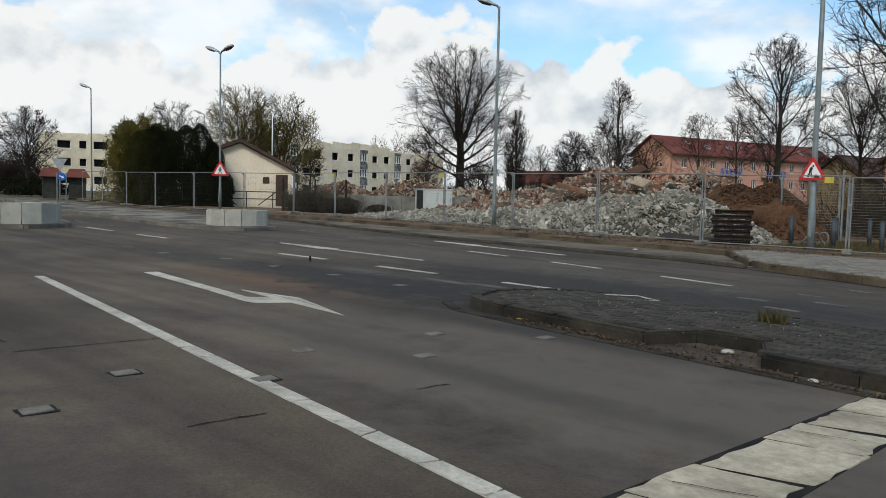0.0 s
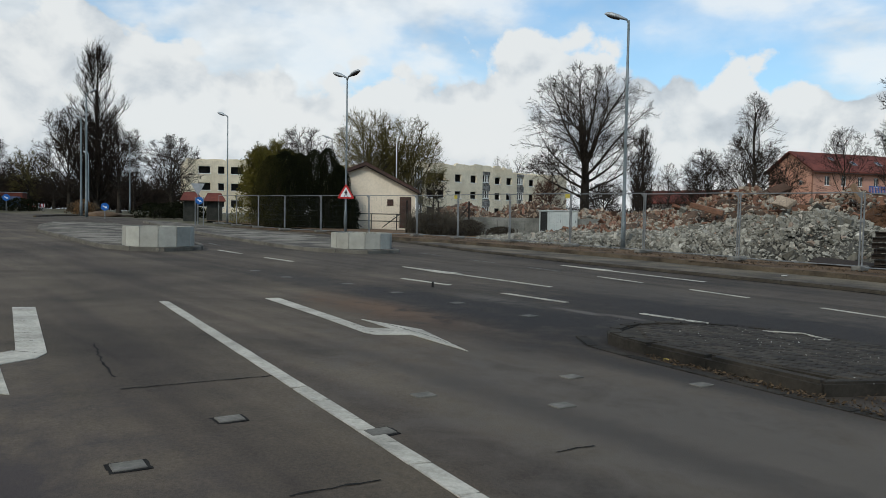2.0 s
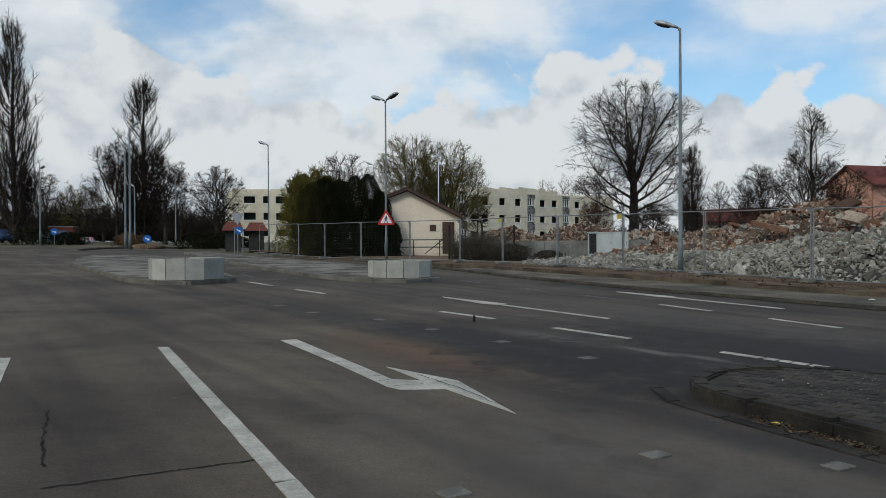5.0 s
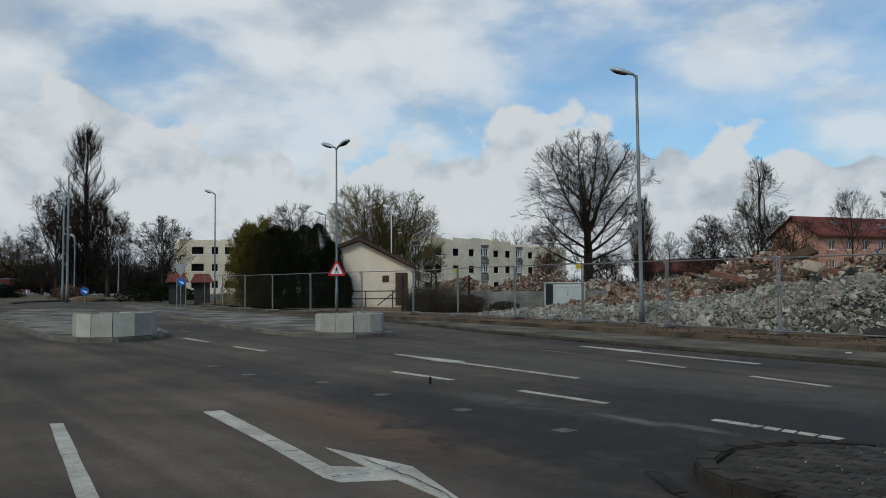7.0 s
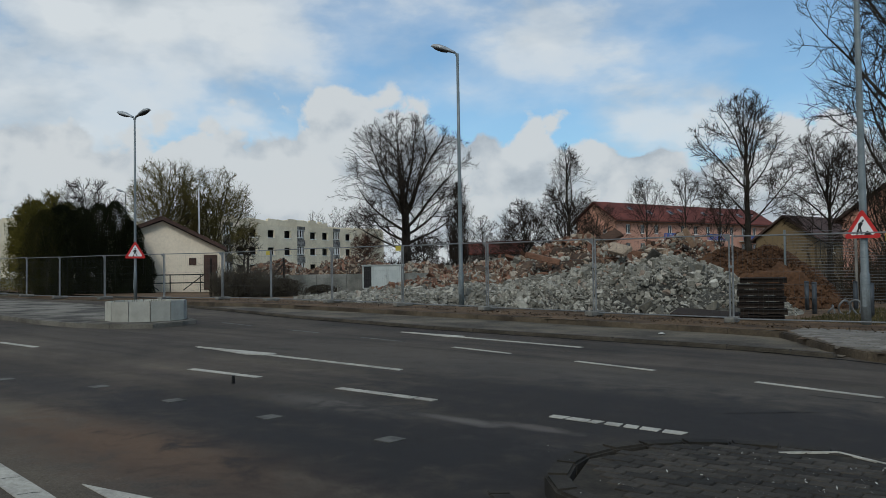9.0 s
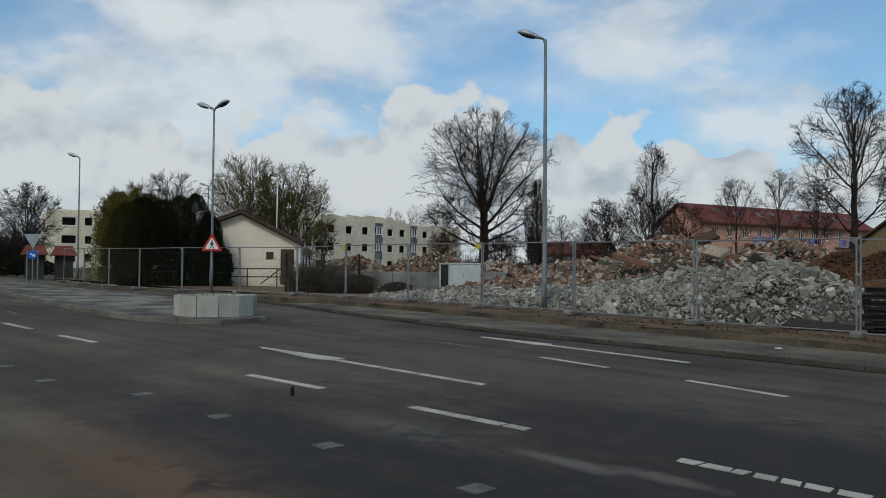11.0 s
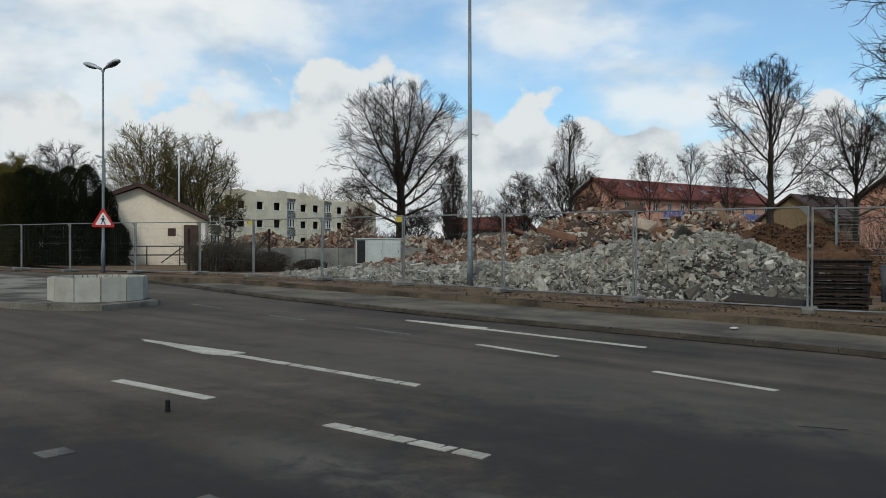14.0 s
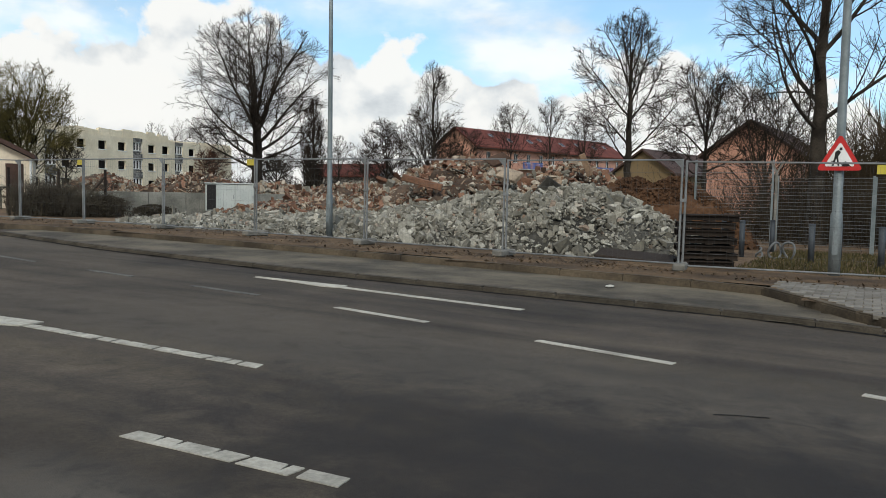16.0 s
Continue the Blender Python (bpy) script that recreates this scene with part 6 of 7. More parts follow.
def shard(rng):
    """One broken block: a cube whose corners and edges are knocked off along flat fractures."""
    bm = bmesh.new()
    bmesh.ops.create_cube(bm, size=2.0)
    for v in bm.verts:
        v.co = Vector((v.co.x * (1 + 0.18 * v.co.z * rng.uniform(-1, 1)), v.co.y, v.co.z))
    for _ in range(rng.choice((3, 4, 4, 5))):
        d = Vector((rng.gauss(0, 1), rng.gauss(0, 1), rng.gauss(0, 1))).normalized()
        reach = abs(d.x) + abs(d.y) + abs(d.z)
        bmesh.ops.bisect_plane(bm, geom=list(bm.verts) + list(bm.edges) + list(bm.faces), plane_co=d * reach * rng.uniform(0.28, 0.68), plane_no=d, clear_outer=True)
        bmesh.ops.holes_fill(bm, edges=list(bm.edges), sides=0)
    bmesh.ops.recalc_face_normals(bm, faces=list(bm.faces))
    bmesh.ops.remove_doubles(bm, verts=list(bm.verts), dist=0.03)
    return bm


srng = random.Random(77)
SHARDS = []
for k in range(22):
    bm = shard(srng)
    bm.verts.index_update()
    SHARDS.append(([v.co.copy() for v in bm.verts], [[v.index for v in f.verts] for f in bm.faces]))
    bm.free()


def scatter(heaps, count, sizes, rng, slab=0.3, front=True):
    """Places and poses of lumps lying on the heaps."""
    out = []
    weights = [h[2] * h[3] for h in heaps]
    while len(out) < count:
        cx, cy, rx, ry, h = rng.choices(heaps, weights)[0]
        a, q = rng.uniform(0, 6.2832), math.sqrt(rng.random()) * 1.02
        x, y = cx + rx * q * math.cos(a), cy + ry * q * math.sin(a)
        if front and y > cy + ry * 0.45 and rng.random() < 0.7:
            continue
        z = heap_height(heaps, x, y)
        s = sizes[0] + (sizes[1] - sizes[0]) * rng.random() ** 2.6
        sx, sy, sz = s * rng.uniform(0.75, 1.25), s * rng.uniform(0.65, 1.0), s * rng.uniform(0.5, 0.9)
        if rng.random() < slab:
            sx, sz = sx * rng.uniform(1.3, 2.1), sz * 0.42
        m = Matrix.Translation((x, y, heap_ground(x, y) + z * 0.96 + sz * rng.uniform(0.0, 0.55))) @ Euler((rng.gauss(0, .75), rng.gauss(0, .75), rng.uniform(0, 6.28))).to_matrix().to_4x4() @ Matrix.Diagonal((sx, sy, sz, 1))
        out.append((s, x, y, m))
    return out


def rubble_heap(name, label, heaps, bed_mat, mats, counts, seed, parts_near, rough=0.12):
    rng = random.Random(seed)
    heap = thing(name, Matrix.Identity(4), label, "rubble heap")
    # the bed's dark colour shows between the lumps as painted gap shade
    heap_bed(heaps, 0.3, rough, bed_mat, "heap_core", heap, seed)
    lumps = []
    for n, sizes, slab in counts:
        lumps += scatter(heaps, n, sizes, rng, slab)
    lumps.sort(key=lambda q: (q[2] > parts_near, -q[0]))
    singles, rest = lumps[:290], lumps[290:]
    meshes = []
    for k, (vs, fs) in enumerate(SHARDS):
        for mat in mats:
            me = bpy.data.meshes.new("lump")
            me.from_pydata([tuple(v) for v in vs], [], fs)
            me.materials.append(mat)
            meshes.append(me)
    for s, x, y, m in singles:
        o = new("lump", rng.choice(meshes))
        o.parent = heap
        o.matrix_basis = m
    for mi, mat in enumerate(mats):
        verts, faces = [], []
        for s, x, y, m in rest[mi::len(mats)]:
            vs, fs = SHARDS[rng.randrange(len(SHARDS))]
            b = len(verts)
            verts += [tuple(m @ v) for v in vs]
            faces += [[b + i for i in f] for f in fs]
        me = bpy.data.meshes.new("small_rubble")
        me.from_pydata(verts, [], faces)
        me.materials.append(mat)
        o = new("small_rubble", me)
        o.parent = heap
        o["kind"] = "stuff"
    return heap


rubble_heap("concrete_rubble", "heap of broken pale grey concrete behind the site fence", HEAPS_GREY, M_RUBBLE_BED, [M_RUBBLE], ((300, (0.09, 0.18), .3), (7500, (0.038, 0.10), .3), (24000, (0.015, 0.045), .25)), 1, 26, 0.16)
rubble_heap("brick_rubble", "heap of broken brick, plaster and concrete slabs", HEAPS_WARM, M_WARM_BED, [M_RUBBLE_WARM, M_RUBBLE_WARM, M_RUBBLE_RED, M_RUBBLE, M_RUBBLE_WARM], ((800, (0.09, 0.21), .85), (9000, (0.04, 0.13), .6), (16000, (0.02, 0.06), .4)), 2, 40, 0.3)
soil = thing("soil_heap", Matrix.Identity(4), "heap of red-brown soil beside the rubble", "soil heap")
heap_bed(HEAPS_SOIL, 0.12, 0.34, M_RED_EARTH, "soil", soil, 7)
clod_rng = random.Random(17)
cv, cf = [], []
for s0, x, y, m in scatter(HEAPS_SOIL, 4200, (0.018, 0.065), clod_rng, 0.0):
    vs, fs = SHARDS[clod_rng.randrange(len(SHARDS))]
    b0 = len(cv)
    cv += [tuple(m @ v) for v in vs]
    cf += [[b0 + i for i in f] for f in fs]
me = bpy.data.meshes.new("loose_soil")
me.from_pydata(cv, [], cf)
me.materials.append(M_RED_EARTH)
clods = new("loose_soil", me)
clods.parent = soil
clods["kind"] = "stuff"


def loose_slab(x, y, z, lx, ly, lz, rx, ry, rz, mat, label):
    o = tagged(finish(boxed(-lx / 2, lx / 2, -ly / 2, ly / 2, -lz / 2, lz / 2, min(lz, 0.06) * 0.3), "concrete_slab", mat), label, "slab", "broken slabs in the heap")
    o.matrix_basis = pose(x, y, gz(x, y) + z, rx, ry, rz)


loose_slab(-20.1, 29.0, 1.75, 1.4, 0.26, 0.22, 4, 14, 22, M_RUBBLE_WARM, "long broken concrete beam lying on the heap")
loose_slab(-16.2, 30.6, 1.6, 0.7, 0.16, 0.8, 20, 34, 40, M_RUBBLE_BED, "dark broken concrete slab leaning in the heap")
loose_slab(-15.4, 32.0, 2.55, 0.2, 0.2, 0.8, 12, -22, 10, M_RUBBLE_WARM, "pale concrete post sticking out of the heap")
loose_slab(-19.0, 32.6, 2.72, 0.9, 0.55, 0.14, 30, -20, 60, M_RUBBLE_WARM, "tilted broken slab on top of the heap")
loose_slab(-22.8, 31.0, 1.75, 0.8, 0.5, 0.13, -24, 18, 10, M_RUBBLE_RED, "tilted reddish slab on the heap")
loose_slab(-17.6, 30.6, 2.1, 0.9, 0.5, 0.15, 38, 12, -20, M_RUBBLE_WARM, "tilted broken slab on the heap")
loose_slab(-10.9, 21.75, 0.22, 1.5, 0.9, 0.06, 6, 4, 10, M_WOOD_DARK, "dark board lying at the foot of the rubble")

# retaining wall and electrical cabinet
wm = frame_matrix((-35.2, 26.6), (-30.3, 34.4))
ret = thing("retaining_wall", wm @ pose(0, 0, 0.05), "low weathered concrete retaining wall", "wall")
for k in range(6):
    part("wall_panel", boxed(k * 1.53, k * 1.53 + 1.515, 0, 0.2, 0, 1.02, 0.012), M_OLD_WALL, ret)
cabm = frame_matrix((-31.75, 30.6), (-30.35, 32.15))
cab = thing("electrical_cabinet", cabm @ pose(0, -0.4, 0.32), "pale grey electrical cabinet with one door open", "cabinet")
part("body", boxed(0, 2.05, 0.0, 0.5, 0.08, 1.22, 0.015), M_CABINET, cab)
part("plinth", boxed(0.05, 2.0, 0.04, 0.46, -0.35, 0.08), M_BLOCK, cab)
part("roof", boxed(-0.05, 2.1, -0.06, 0.55, 1.221, 1.27, 0.01), M_CABINET, cab)
# the open bay is a flat plate coloured as dark as its shade
part("open_bay", boxed(0.05, 0.42, -0.012, -0.002, 0.13, 1.18), M_VOID, cab, "flat dark plate standing for the shade in the open bay")
for x in (0.45, 1.25):
    d = part("door", boxed(x, x + 0.77, -0.03, -0.003, 0.12, 1.19, 0.006), M_CABINET, cab)
    part("handle", boxed(x + 0.68, x + 0.71, -0.055, -0.031, 0.6, 0.75), M_ZINC, d)
# old screened fence before the scrub
nm = frame_matrix((-34.5, 23.6), (-32.0, 26.8))
net = thing("screen_fence", nm @ pose(0, 0, 0.1), "remains of an old timber fence overgrown with scrub", "fence")
for x in (0.05, 1.7, 3.3):
    part("post", tube(bmesh.new(), [(x, 0, 0), (x, 0, 1.75)], 0.05, 8), M_WOOD_DARK, net)
part("brace", tube(bmesh.new(), [(3.3, 0.06, 1.5), (2.2, 0.06, 0.1)], 0.04, 6), M_WOOD_DARK, net)


# ---- right-hand strip behind the fence ----
def timber_stack(x, y, turn):
    s = thing("pallet_stack", pose(x, y, gz(x, y) + 0.12, 0, 0, turn), "stack of dark weathered wooden pallets", "pallet stack")
    rg = random.Random(8)
    for k in range(7):
        z, j = k * 0.145, rg.uniform(-.04, .04)
        p = part("pallet", boxed(-0.5 + j, 0.5 + j, -0.38, 0.38, z + 0.1, z + 0.125), M_WOOD_DARK, s)
        for yy in (-0.34, -0.02, 0.30):
            part("bearer", boxed(-0.5 + j, 0.5 + j, yy, yy + 0.08, z + 0.02, z + 0.099), M_WOOD_DARK, p)
        for xx in (-0.5, -0.08, 0.36):
            part("board", boxed(xx + j, xx + 0.14 + j, -0.38, 0.38, z, z + 0.019), M_WOOD_DARK, p)


timber_stack(-9.55, 21.75, 20)


def bollard(x, y, h=1.0):
    b = thing("bollard", pose(x, y, gz(x, y) + 0.08), "grey steel bollard in the grass", "bollard", "bollards in the grass strip")
    part("shaft", tube(bmesh.new(), [(0, 0, 0), (0, 0, h)], 0.065, 12), M_BOLLARD, b, smooth=True)
    part("cap", tube(bmesh.new(), [(0, 0, h + 0.001), (0, 0, h + 0.03), (0, 0, h + 0.05)], [0.072, 0.072, 0.045], 12), M_BOLLARD, b)


for x, y in ((-9.2, 24.5), (-7.75, 23.7), (-6.5, 23.6), (-9.9, 26.5), (-8.9, 27.6), (-5.0, 23.5), (-7.3, 25.4), (-3.4, 23.4)):
    bollard(-5.9 + (x + 5.9) * 1.08, 5.9 + (y - 5.9) * 1.08, 0.85)


def hose_coil(x, y, turn, r):
    bm = bmesh.new()
    pts = [(r * math.cos(2 * math.pi * k / 18) * 0.72, 0.05 * math.sin(4 * math.pi * k / 18), r + r * math.sin(2 * math.pi * k / 18)) for k in range(19)]
    tube(bm, pts, 0.027, 7, False)
    o = tagged(finish(bm, "hose_coil", M_HOSE, smooth=True), "loop of grey cable conduit in the grass", "conduit", "conduit loops in the grass")
    o.matrix_basis = pose(x, y, gz(x, y) + 0.1, 12, 0, turn)


hose_coil(-8.75, 26.1, 25, 0.2)
hose_coil(-8.4, 26.0, -30, 0.21)
hose_coil(-9.1, 26.2, 70, 0.12)


def bar_fence(a, b, h, label, mat):
    """Double-bar mesh fence panel."""
    m = frame_matrix(a, b)
    L = math.hypot(b[0] - a[0], b[1] - a[1])
    p = thing("bar_fence", m @ pose(0, 0, 0.1), label, "fence", "bar fence panels behind the grass")
    for x in (0, L):
        part("post", boxed(x - 0.03, x + 0.03, -0.03, 0.03, 0, h + 0.1), M_POLE, p)
    bm = bmesh.new()
    n = int(L / 0.06)
    for i in range(1, n):
        tube(bm, [(L * i / n, 0, 0.08), (L * i / n, 0, h)], 0.0035, 3, False)
    part("upright_grid", bm, M_WIRE, p)["kind"] = "stuff"
    bm = bmesh.new()
    for k in range(int(h / 0.1) + 1):
        tube(bm, [(0, -0.008, 0.08 + k * 0.1), (L, -0.008, 0.08 + k * 0.1)], 0.005, 4, False)
    part("cross_grid", bm, M_ZINC, p)["kind"] = "stuff"


bar_fence((-11.4, 30.2), (-9.3, 30.4), 2.45, "tall galvanised bar fence panel", M_WIRE)
for k in range(4):
    bar_fence((-9.2 + k * 2.5, 30.8 - 0.05 * k), (-6.75 + k * 2.5, 30.75 - 0.05 * k), 2.05, "galvanised double-bar mesh fence panel", M_WIRE)
for x in (-5.2,):
    st = tagged(finish(boxed(-0.5, 0.5, -0.2, 0.2, 0, 0.4, 0.03), "concrete_trough", M_BLOCK), "pale concrete block in the grass", "block")
    st.matrix_basis = pose(x, 28.6, gz(x, 28.6) + 0.09, 0, 0, 8)
pc = thing("cranked_post", pose(-9.1, 29.4, gz(-9.1, 29.4) + 0.1), "pale concrete fence post with a cranked top", "post")
part("shaft", boxed(-0.035, 0.035, -0.035, 0.035, 0, 2.2, 0.01), M_BLOCK, pc)
for sg in (-1, 1):
    part("crank", tube(bmesh.new(), [(0, 0, 2.17), (sg * 0.16, 0, 2.5)], 0.025, 6), M_BLOCK, pc)


# ---- left distance: signs, lamps, shelter, vehicles ----
def blue_disc(x, y, h, facing, r, label, posts):
    s = thing("road_sign", pose(x, y, gz(x, y) + 0.1, 0, 0, facing), label, "road sign", "blue direction signs")
    for px in posts:
        part("post", tube(bmesh.new(), [(px, 0, 0), (px, 0, h + 0.2)], 0.03, 8), M_ZINC, s)
    bm = bmesh.new()
    tube(bm, [(0, -0.05, h), (0, -0.065, h)], r, 24)
    d = part("disc", bm, M_SIGN_BLUE, s, "round blue plate")
    bm = bmesh.new()
    bmesh.ops.create_circle(bm, cap_ends=True, radius=0.001, segments=3)
    bm.clear()
    prism(bm, [(-.55 * r, .12 * r), (.05 * r, -.18 * r), (-.05 * r, -.42 * r), (.62 * r, -.38 * r), (.36 * r, .2 * r), (.2 * r, .02 * r), (-.42 * r, .35 * r)], 0, 0.006)
    a = part("arrow", bm, M_SIGN_WHITE, d)
    a.matrix_basis = pose(0, -0.067, h, 90, 0, 0)


blue_disc(-43.6, 15.9, 1.4, 65, 0.21, "round blue direction sign on two posts", (-0.22, 0.22))
blue_disc(-56.6, 14.1, 0.8, 70, 0.26, "round blue sign with a white arrow on the far island", (0,))
blue_disc(-79.5, 11.4, 1.2, 78, 0.3, "round blue sign with a white arrow by the far road", (0,))
street_lamp(-62.7, 14.3, 9.0, (60,), "tall grey street lamp seen across the junction", 0.11, tilt=30)
street_lamp(-66.7, 14.8, 7.6, (20, 200), "grey street lamp with two lanterns across the junction", 0.1)
street_lamp(-85.1, 19.5, 5.9, (200,), "slim grey street lamp in the distance", 0.09)
street_lamp(-93.9, 25.9, 8.0, (200,), "slim grey street lamp in the distance", 0.1)
street_lamp(-81.5, 10.5, 6.9, (20,), "slim grey street lamp in the distance", 0.09)
street_lamp(-67.8, 37.6, 8.0, (215,), "street lamp behind the hedge", 0.09)
yd = thing("road_sign", pose(-45.5, 16.5, gz(-45.5, 16.5), 0, 0, 62), "pale triangular give-way sign turned away", "road sign")
part("post", tube(bmesh.new(), [(0, 0, 0), (0, 0, 2.4)], 0.03, 8), M_ZINC, yd)
bm = prism(bmesh.new(), [(-0.4, 0.35), (0, -0.35), (0.4, 0.35)], 0, 0.01)
tp = part("plate", bm, M_SIGN_BACK, yd, "grey back of the plate")
tp.matrix_basis = pose(0, -0.06, 2.15, 90, 0, 0)
# two shelters with small red roofs
for k, (x, y) in enumerate(((-58.7, 20.7), (-58.1, 22.3))):
    sh = thing("shelter", pose(x, y, gz(x, y), 0, 0, 72), "small shelter with a red hipped roof", "shelter", "shelters with red roofs")
    part("wall", boxed(-0.55, 0.55, 0.1, 1.2, 0, 1.55), M_NET, sh)
    bm = bmesh.new()
    b = [bm.verts.new(p) for p in ((-0.82, -0.3, 1.56), (0.82, -0.3, 1.56), (0.82, 1.6, 1.56), (-0.82, 1.6, 1.56), (-0.5, 0.65, 2.2), (0.5, 0.65, 2.2))]
    for f in ((3, 2, 1, 0), (0, 1, 5, 4), (1, 2, 5), (2, 3, 4, 5), (3, 0, 4)):
        bm.faces.new([b[i] for i in f])
    part("roof", bm, M_ROOF_RED, sh, "red tiled roof")


def vehicle(x, y, turn, long, wide, high, mat, label, category, van):
    v = thing(category, pose(x, y, gz(x, y), 0, 0, turn), label, category)
    prof = [(0, .35), (0, high * .55), (.1, high * .96), (.4, high), (long * .68, high), (long * .84, high * .62), (long * .98, high * .5), (long, .35)] if van else \
        [(0, .32), (0, high * .6), (.5, high * .66), (1.1, high), (long * .58, high), (long * .76, high * .64), (long * .98, high * .55), (long, .32)]
    bm = bmesh.new()
    a = [bm.verts.new((px, -wide / 2, pz)) for px, pz in prof]
    c = [bm.verts.new((px, wide / 2, pz)) for px, pz in prof]
    bm.faces.new(a)
    bm.faces.new(list(reversed(c)))
    for i in range(len(prof)):
        bm.faces.new((a[i], c[i], c[(i + 1) % len(prof)], a[(i + 1) % len(prof)]))
    bmesh.ops.recalc_face_normals(bm, faces=bm.faces)
    bmesh.ops.bevel(bm, geom=list(bm.edges), offset=0.06, segments=2, affect="EDGES")
    part("body", bm, mat, v, smooth=True)
    z0, z1 = high * .62, high * .9
    part("side_window", boxed(long * .6, long * .76, -wide / 2 - 0.01, -wide / 2 + 0.02, z0, z1), M_GLASS, v)
    part("side_window", boxed(long * .6, long * .76, wide / 2 - 0.02, wide / 2 + 0.01, z0, z1), M_GLASS, v)
    if not van:
        part("rear_window", boxed(long * .3, long * .55, -wide / 2 - 0.01, -wide / 2 + 0.02, z0, z1), M_GLASS, v)
    for wx in (long * .18, long * .82):
        for wy in (-wide / 2 + .02, wide / 2 - .02):
            part("wheel", tube(bmesh.new(), [(wx, wy - .1, .32), (wx, wy + .1, .32)], .32, 16), M_TYRE, v)


vehicle(-90.5, 13.8, 190, 4.3, 1.75, 1.45, M_CAR, "dark blue car parked by the far road", "car", False)
vehicle(-97.0, 7.6, 12, 4.3, 1.75, 1.45, M_CAR, "dark car parked by the far road", "car", False)
vehicle(-106.0, 13.9, 6, 4.0, 1.7, 1.4, M_CAR, "dark blue car standing at the far junction", "car", False)
hut_red = thing("site_container", pose(-114.5, 15.2, gz(-114.5, 15.2), 0, 0, 68), "faded red site container by the far road", "container")
part("body", boxed(0, 3.0, 0, 2.3, 0.12, 1.9, 0.03), M_ROOF_RED, hut_red)
part("roof", boxed(-0.05, 3.05, -0.05, 2.35, 1.902, 1.98, 0.01), M_SIGN_BACK, hut_red)
for x in (0.05, 1.4, 2.75):
    part("skid", boxed(x, x + 0.2, 0.1, 2.2, 0.0, 0.118), M_ZINC, hut_red)
for k in range(3):
    bx, by = -94.0 - 0.12 * k, 15.3 + 0.75 * k
    br = thing("road_barrier", pose(bx, by, gz(bx, by), 0, 0, 100), "low red and white road barrier in the distance", "barrier", "barriers by the far road")
    part("panel", boxed(-0.33, 0.33, -0.03, 0.03, 0.35, 0.75), M_SIGN_WHITE, br)
    for s in (-0.2, 0.12):
        part("red_stripe", boxed(s, s + 0.14, -0.036, -0.031, 0.36, 0.74), M_SIGN_RED, br)
        part("leg", boxed(s, s + 0.05, -0.2, 0.2, 0, 0.349), M_ZINC, br)
leaf_mass("bush", [(-76.5, 17.1, 0, 0.8, 1.3)], 900, 0.12, M_DRY, 171, "dry orange-brown bush by the far road", "bush")
# far kerb and island of the side street
stone_row("far_kerb", "pale kerb along the far side of the junction", [(-60, 10.5), (-66, 13.0), (-71, 18.0), (-72, 22.0)], 1.5, 0.2, 0.05, 0.14, M_KERB)
mound = thing("sand_mound", pose(-70, 17.2, gz(-70, 17.2)), "low mound of sandy earth by the far road", "mound")
bm = bmesh.new()
bmesh.ops.create_uvsphere(bm, u_segments=20, v_segments=10, radius=1.0)
for v in bm.verts:
    k = 1 + 0.2 * noise.noise(v.co * 2)
    v.co = Vector((v.co.x * 2.2 * k, v.co.y * 1.6 * k, max(-0.05, v.co.z) * 0.4 * k))
part("earth", bm, M_EARTH, mound, smooth=True)

# ---- small things on the ground ----
drng = random.Random(19)


def litter_row(name, label, pts, spread, count, size, mat, z=0.02, seed=0):
    """Dead leaves and bits strewn along a line, one object."""
    rg = random.Random(seed)
    bm = bmesh.new()
    for _ in range(count):
        k = rg.randrange(len(pts) - 1)
        t = rg.random()
        x = pts[k][0] + (pts[k + 1][0] - pts[k][0]) * t + rg.gauss(0, spread)
        y = pts[k][1] + (pts[k + 1][1] - pts[k][1]) * t + rg.gauss(0, spread)
        s = size * rg.uniform(0.4, 1.3)
        m = Matrix.Translation((x, y, gz(x, y) + z + rg.uniform(0, 0.02))) @ Euler((rg.gauss(0, .5), rg.gauss(0, .5), rg.uniform(0, 6.28))).to_matrix().to_4x4()
        vs = [bm.verts.new(m @ Vector(p)) for p in ((-s, 0, 0), (0, -s * .45, s * .12), (s, 0, 0), (0, s * .45, s * .12))]
        bm.faces.new(vs)
    return tagged(finish(bm, name, mat), label, "litter", kind="stuff")


litter_row("dead_leaves", "dead leaves and twigs gathered at the island kerb", [(-5.2, 6.36), (-4.3, 6.24), (-3.5, 6.12), (-2.6, 6.0), (-1.4, 5.85)], 0.05, 900, 0.02, M_LEAVES, 0.02, 1)
litter_row("dead_leaves", "dead leaves lying in the notch of the island", [(-3.3, 6.45), (-2.65, 6.35)], 0.12, 160, 0.02, M_LEAVES, 0.02, 2)
litter_row("dead_leaves", "brown leaves strewn under the fence", [(-16, 19.9), (-12, 19.6), (-9, 19.4), (-6, 19.2)], 0.35, 380, 0.04, M_LEAVES, 0.15, 3)
litter_row("rubble_crumbs", "crumbs of rubble and earth along the fence", [(-30, 21.0), (-23, 20.4), (-16, 20.0), (-10, 19.8)], 0.45, 900, 0.04, M_CRUMB, 0.15, 4)
litter_row("pale_crumbs", "pale crumbs and dry leaf scraps strewn over the island paving", [(-5.6, 7.5), (-4.2, 7.5), (-2.5, 7.4), (-0.5, 7.2)], 0.42, 420, 0.010, M_LITTER, 0.125, 7)
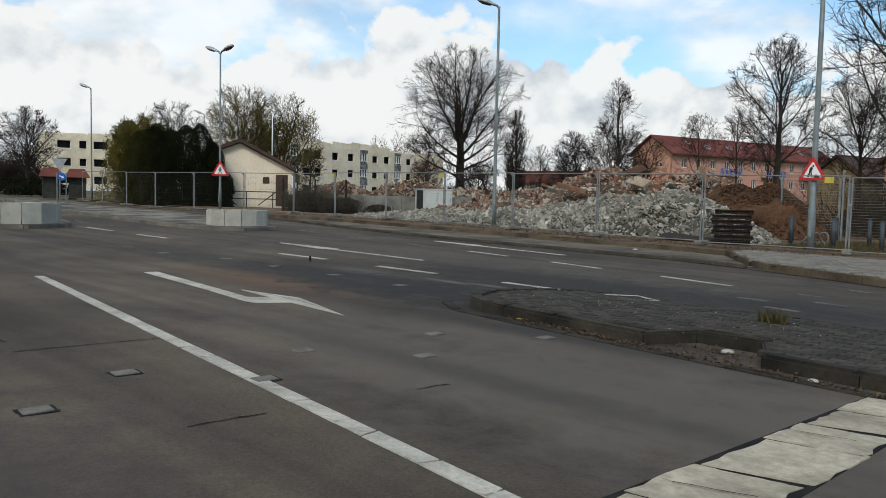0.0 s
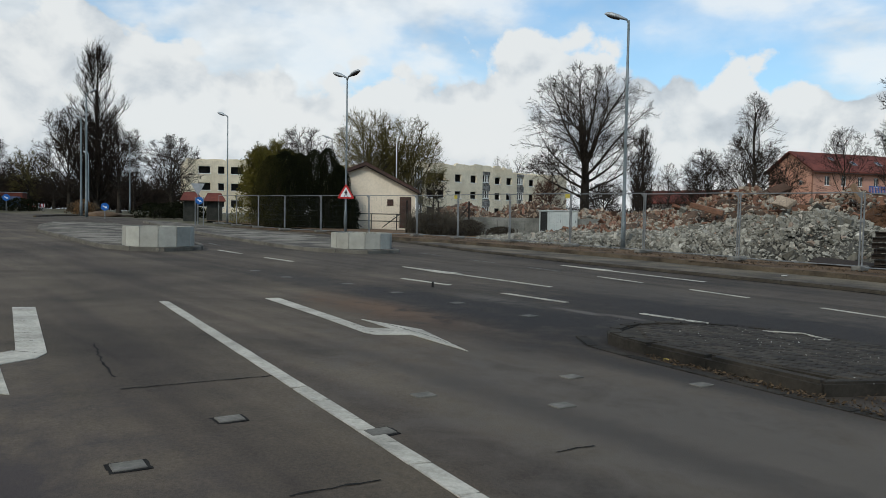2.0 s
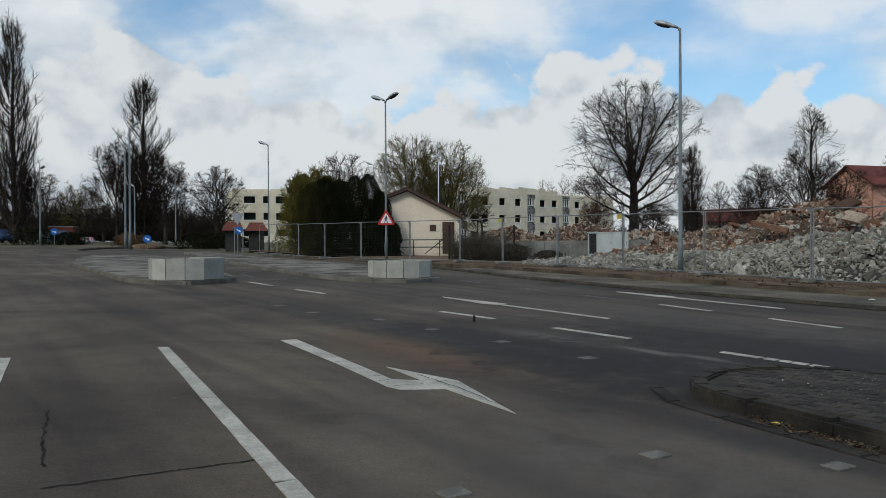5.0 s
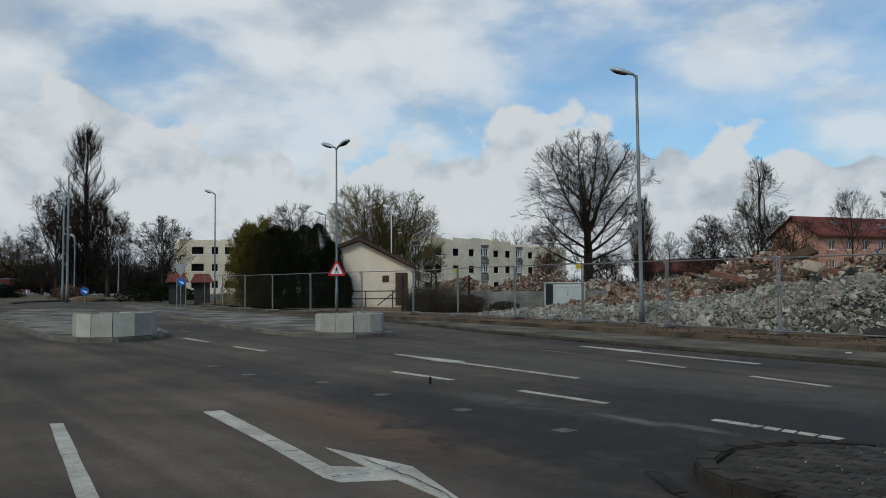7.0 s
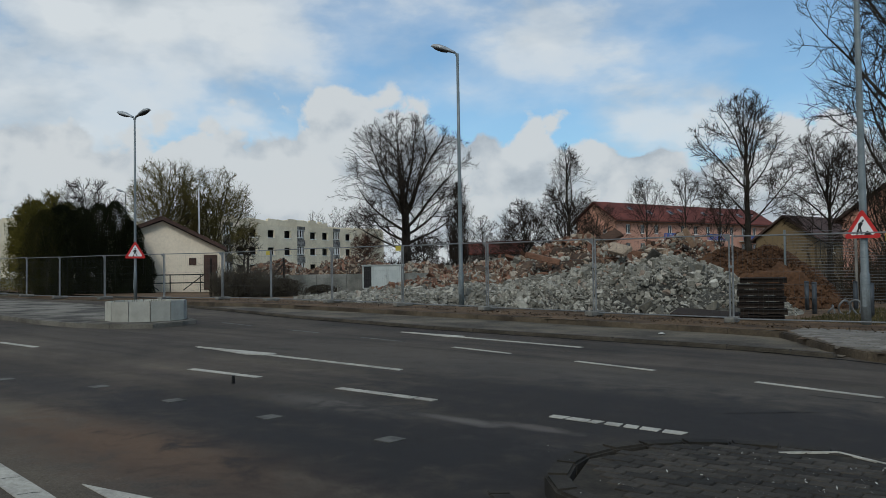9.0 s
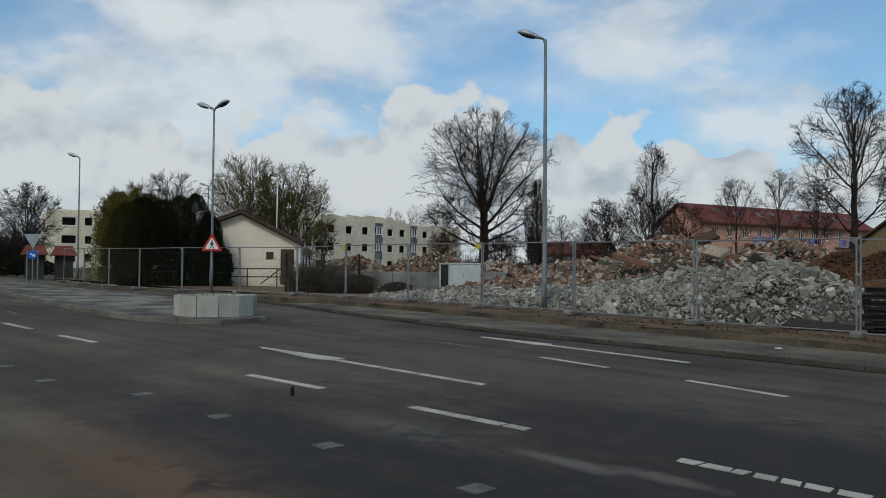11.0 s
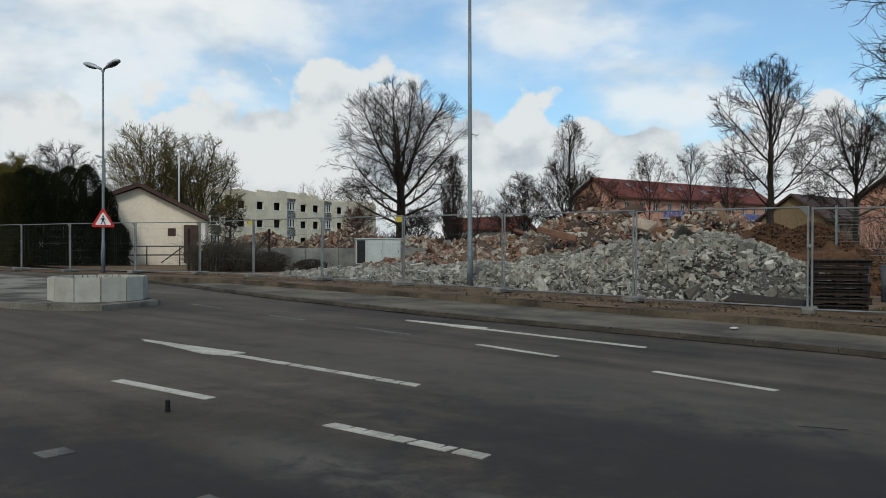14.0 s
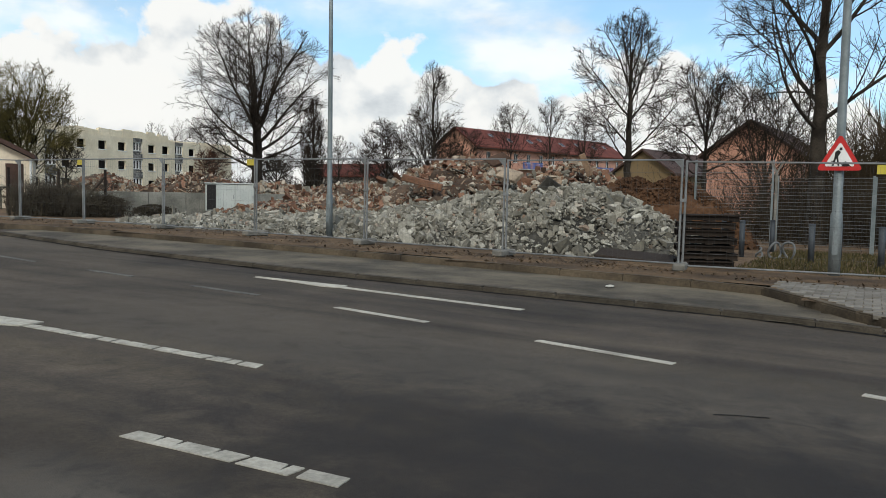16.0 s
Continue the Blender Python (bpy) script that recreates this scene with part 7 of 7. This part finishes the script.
for x, y, z, r in ((-5.0, 6.33, 0.03, 0.032), (-2.85, 6.5, 0.03, 0.06), (-1.95, 5.95, 0.03, 0.04), (-10.1, 17.4, 0.05, 0.07)):
    bm = bmesh.new()
    bmesh.ops.create_icosphere(bm, subdivisions=2, radius=r)
    for v in bm.verts:
        v.co = v.co * (1 + 0.3 * noise.noise(v.co * 20 + Vector((x, y, 0))))
        v.co.z *= 0.35
    o = tagged(finish(bm, "paper_scrap", M_LITTER if z < 1 and x > -4.9 or x < -9 else M_SIGN_YELLOW), "crumpled scrap of litter on the road", "litter")
    o.matrix_basis = pose(x, y, gz(x, y) + z, 0, 0, drng.uniform(0, 360))
o = tagged(finish(tube(bmesh.new(), [(0, 0, 0), (0.01, 0, 0.10)], [0.022, 0.018], 10), "marker_stub", M_SIGN_BLACK), "short black marker stub standing on the road", "marker")
o.matrix_basis = pose(-11.4, 8.4, gz(-11.4, 8.4) + 0.011, 6, 4, 0)
# small survey frame painted on the island paving
for a, b in (((-5.25, 8.35), (-4.95, 8.62)), ((-4.95, 8.62), (-4.55, 8.42)), ((-4.55, 8.42), (-4.62, 8.32))):
    d = Vector((b[0] - a[0], b[1] - a[1], 0)).normalized()
    n = Vector((-d.y, d.x, 0)) * 0.012
    bm = prism(bmesh.new(), [(a[0] - n.x, a[1] - n.y), (b[0] - n.x, b[1] - n.y), (b[0] + n.x, b[1] + n.y), (a[0] + n.x, a[1] + n.y)], lambda x, y: gz(x, y) + 0.125, lambda x, y: gz(x, y) + 0.136)
    tagged(finish(bm, "chalk_line", M_PAINT), "thin white line painted round a cover on the island", "road marking", kind="structure")


def grass_patch(name, label, x0, x1, y0, y1, count, hmin, hmax, seed, z=0.1, keep=None):
    rg = random.Random(seed)
    verts, faces = [], []
    while len(faces) < count:
        x, y = rg.uniform(x0, x1), rg.uniform(y0, y1)
        if keep and not keep(x, y):
            continue
        h, w, a = rg.uniform(hmin, hmax), rg.uniform(0.006, 0.016), rg.uniform(0, 6.28)
        b = Vector((x, y, gz(x, y) + z))
        s = Vector((math.cos(a) * w, math.sin(a) * w, 0))
        t = b + Vector((rg.gauss(0, .35) * h, rg.gauss(0, .35) * h, h))
        i = len(verts)
        verts += [tuple(b - s), tuple(b + s), tuple(t)]
        faces.append((i, i + 1, i + 2))
    me = bpy.data.meshes.new(name)
    me.from_pydata(verts, [], faces)
    me.materials.append(M_GRASS)
    return tagged(new(name, me), label, "grass", kind="stuff")


grass_patch("grass_strip", "patchy dry and green grass behind the fence", -9.0, 3.0, 21.4, 30.5, 26000, 0.03, 0.13, 3)
grass_patch("grass_tuft", "tuft of grass growing on the island", -3.15, -2.9, 7.85, 8.05, 180, 0.06, 0.16, 4, 0.12)
grass_patch("grass_tuft", "tuft of grass growing on the island", -1.75, -1.35, 7.9, 8.1, 220, 0.04, 0.12, 5, 0.12)
grass_patch("grass_tuft", "tuft of grass at the kerb", -3.2, -2.9, 14.2, 14.5, 150, 0.05, 0.14, 6, 0.12)

# ---- paving stones, laid last ----
sett_mesh = finish(boxed(-0.0965, 0.0965, -0.0465, 0.0465, -0.05, 0.0, 0.006), "sett", M_SETT)
sett_me = sett_mesh.data
bpy.data.objects.remove(sett_mesh)


def lay_setts(parent, cells, top, me, nearest, name, limit=290):
    """Paving stones in a bond; the nearest are objects of their own, the others one joined mesh."""
    cells.sort(key=lambda c: math.hypot(c[0] - nearest[0], c[1] - nearest[1]))
    rg = random.Random(1)
    verts, faces = [], []
    vs = [v.co.copy() for v in me.vertices]
    fs = [list(p.vertices) for p in me.polygons]
    for k, (x, y, a) in enumerate(cells):
        m = pose(x, y, gz(x, y) + top + rg.uniform(-0.0018, 0.0018), rg.uniform(-.5, .5), rg.uniform(-.5, .5), a + rg.uniform(-.8, .8))
        if k < limit:
            o = new(name, me)
            o.parent = parent
            o.matrix_basis = m
        else:
            b = len(verts)
            verts += [tuple(m @ v) for v in vs]
            faces += [[b + i for i in f] for f in fs]
    if verts:
        rest = bpy.data.meshes.new(name + "s")
        rest.from_pydata(verts, [], faces)
        rest.materials.append(me.materials[0])
        o = new(name + "s", rest)
        o.parent = parent
        o["kind"] = "stuff"


cells = []
row = 0
y = 5.2
while y < 8.7:
    x = -6.3 + (0.1 if row % 2 else 0.0)
    while x < 4.0:
        if inside_island(x, y) and inside_island(x - .1, y) and not (-5.15 < x < -4.7 and 8.38 < y < 8.55):
            cells.append((x, y, 0))
        x += 0.2
    y += 0.1
    row += 1
lay_setts(ISLAND, cells, 0.132, sett_me, (-5.0, 7.2), "paving_stone")
light_mesh = finish(boxed(-0.0965, 0.0965, -0.0965, 0.0965, -0.05, 0.0, 0.006), "flag", M_SETT_LIGHT)
light_me = light_mesh.data
bpy.data.objects.remove(light_mesh)
cells = []
y = 12.0
row = 0
while y < 19.9:
    x = -8.3 + (0.1 if row % 2 else 0)
    while x < 1.0:
        if y > kerb_back(x) + 0.25 and kerb_back(x) < 17.9 and y < 19.3 + 0.0 * x:
            cells.append((x, y, 0))
        x += 0.2
    y += 0.2
    row += 1
lay_setts(PAVE, cells, 0.150, light_me, (-6.5, 17.0), "paving_stone")
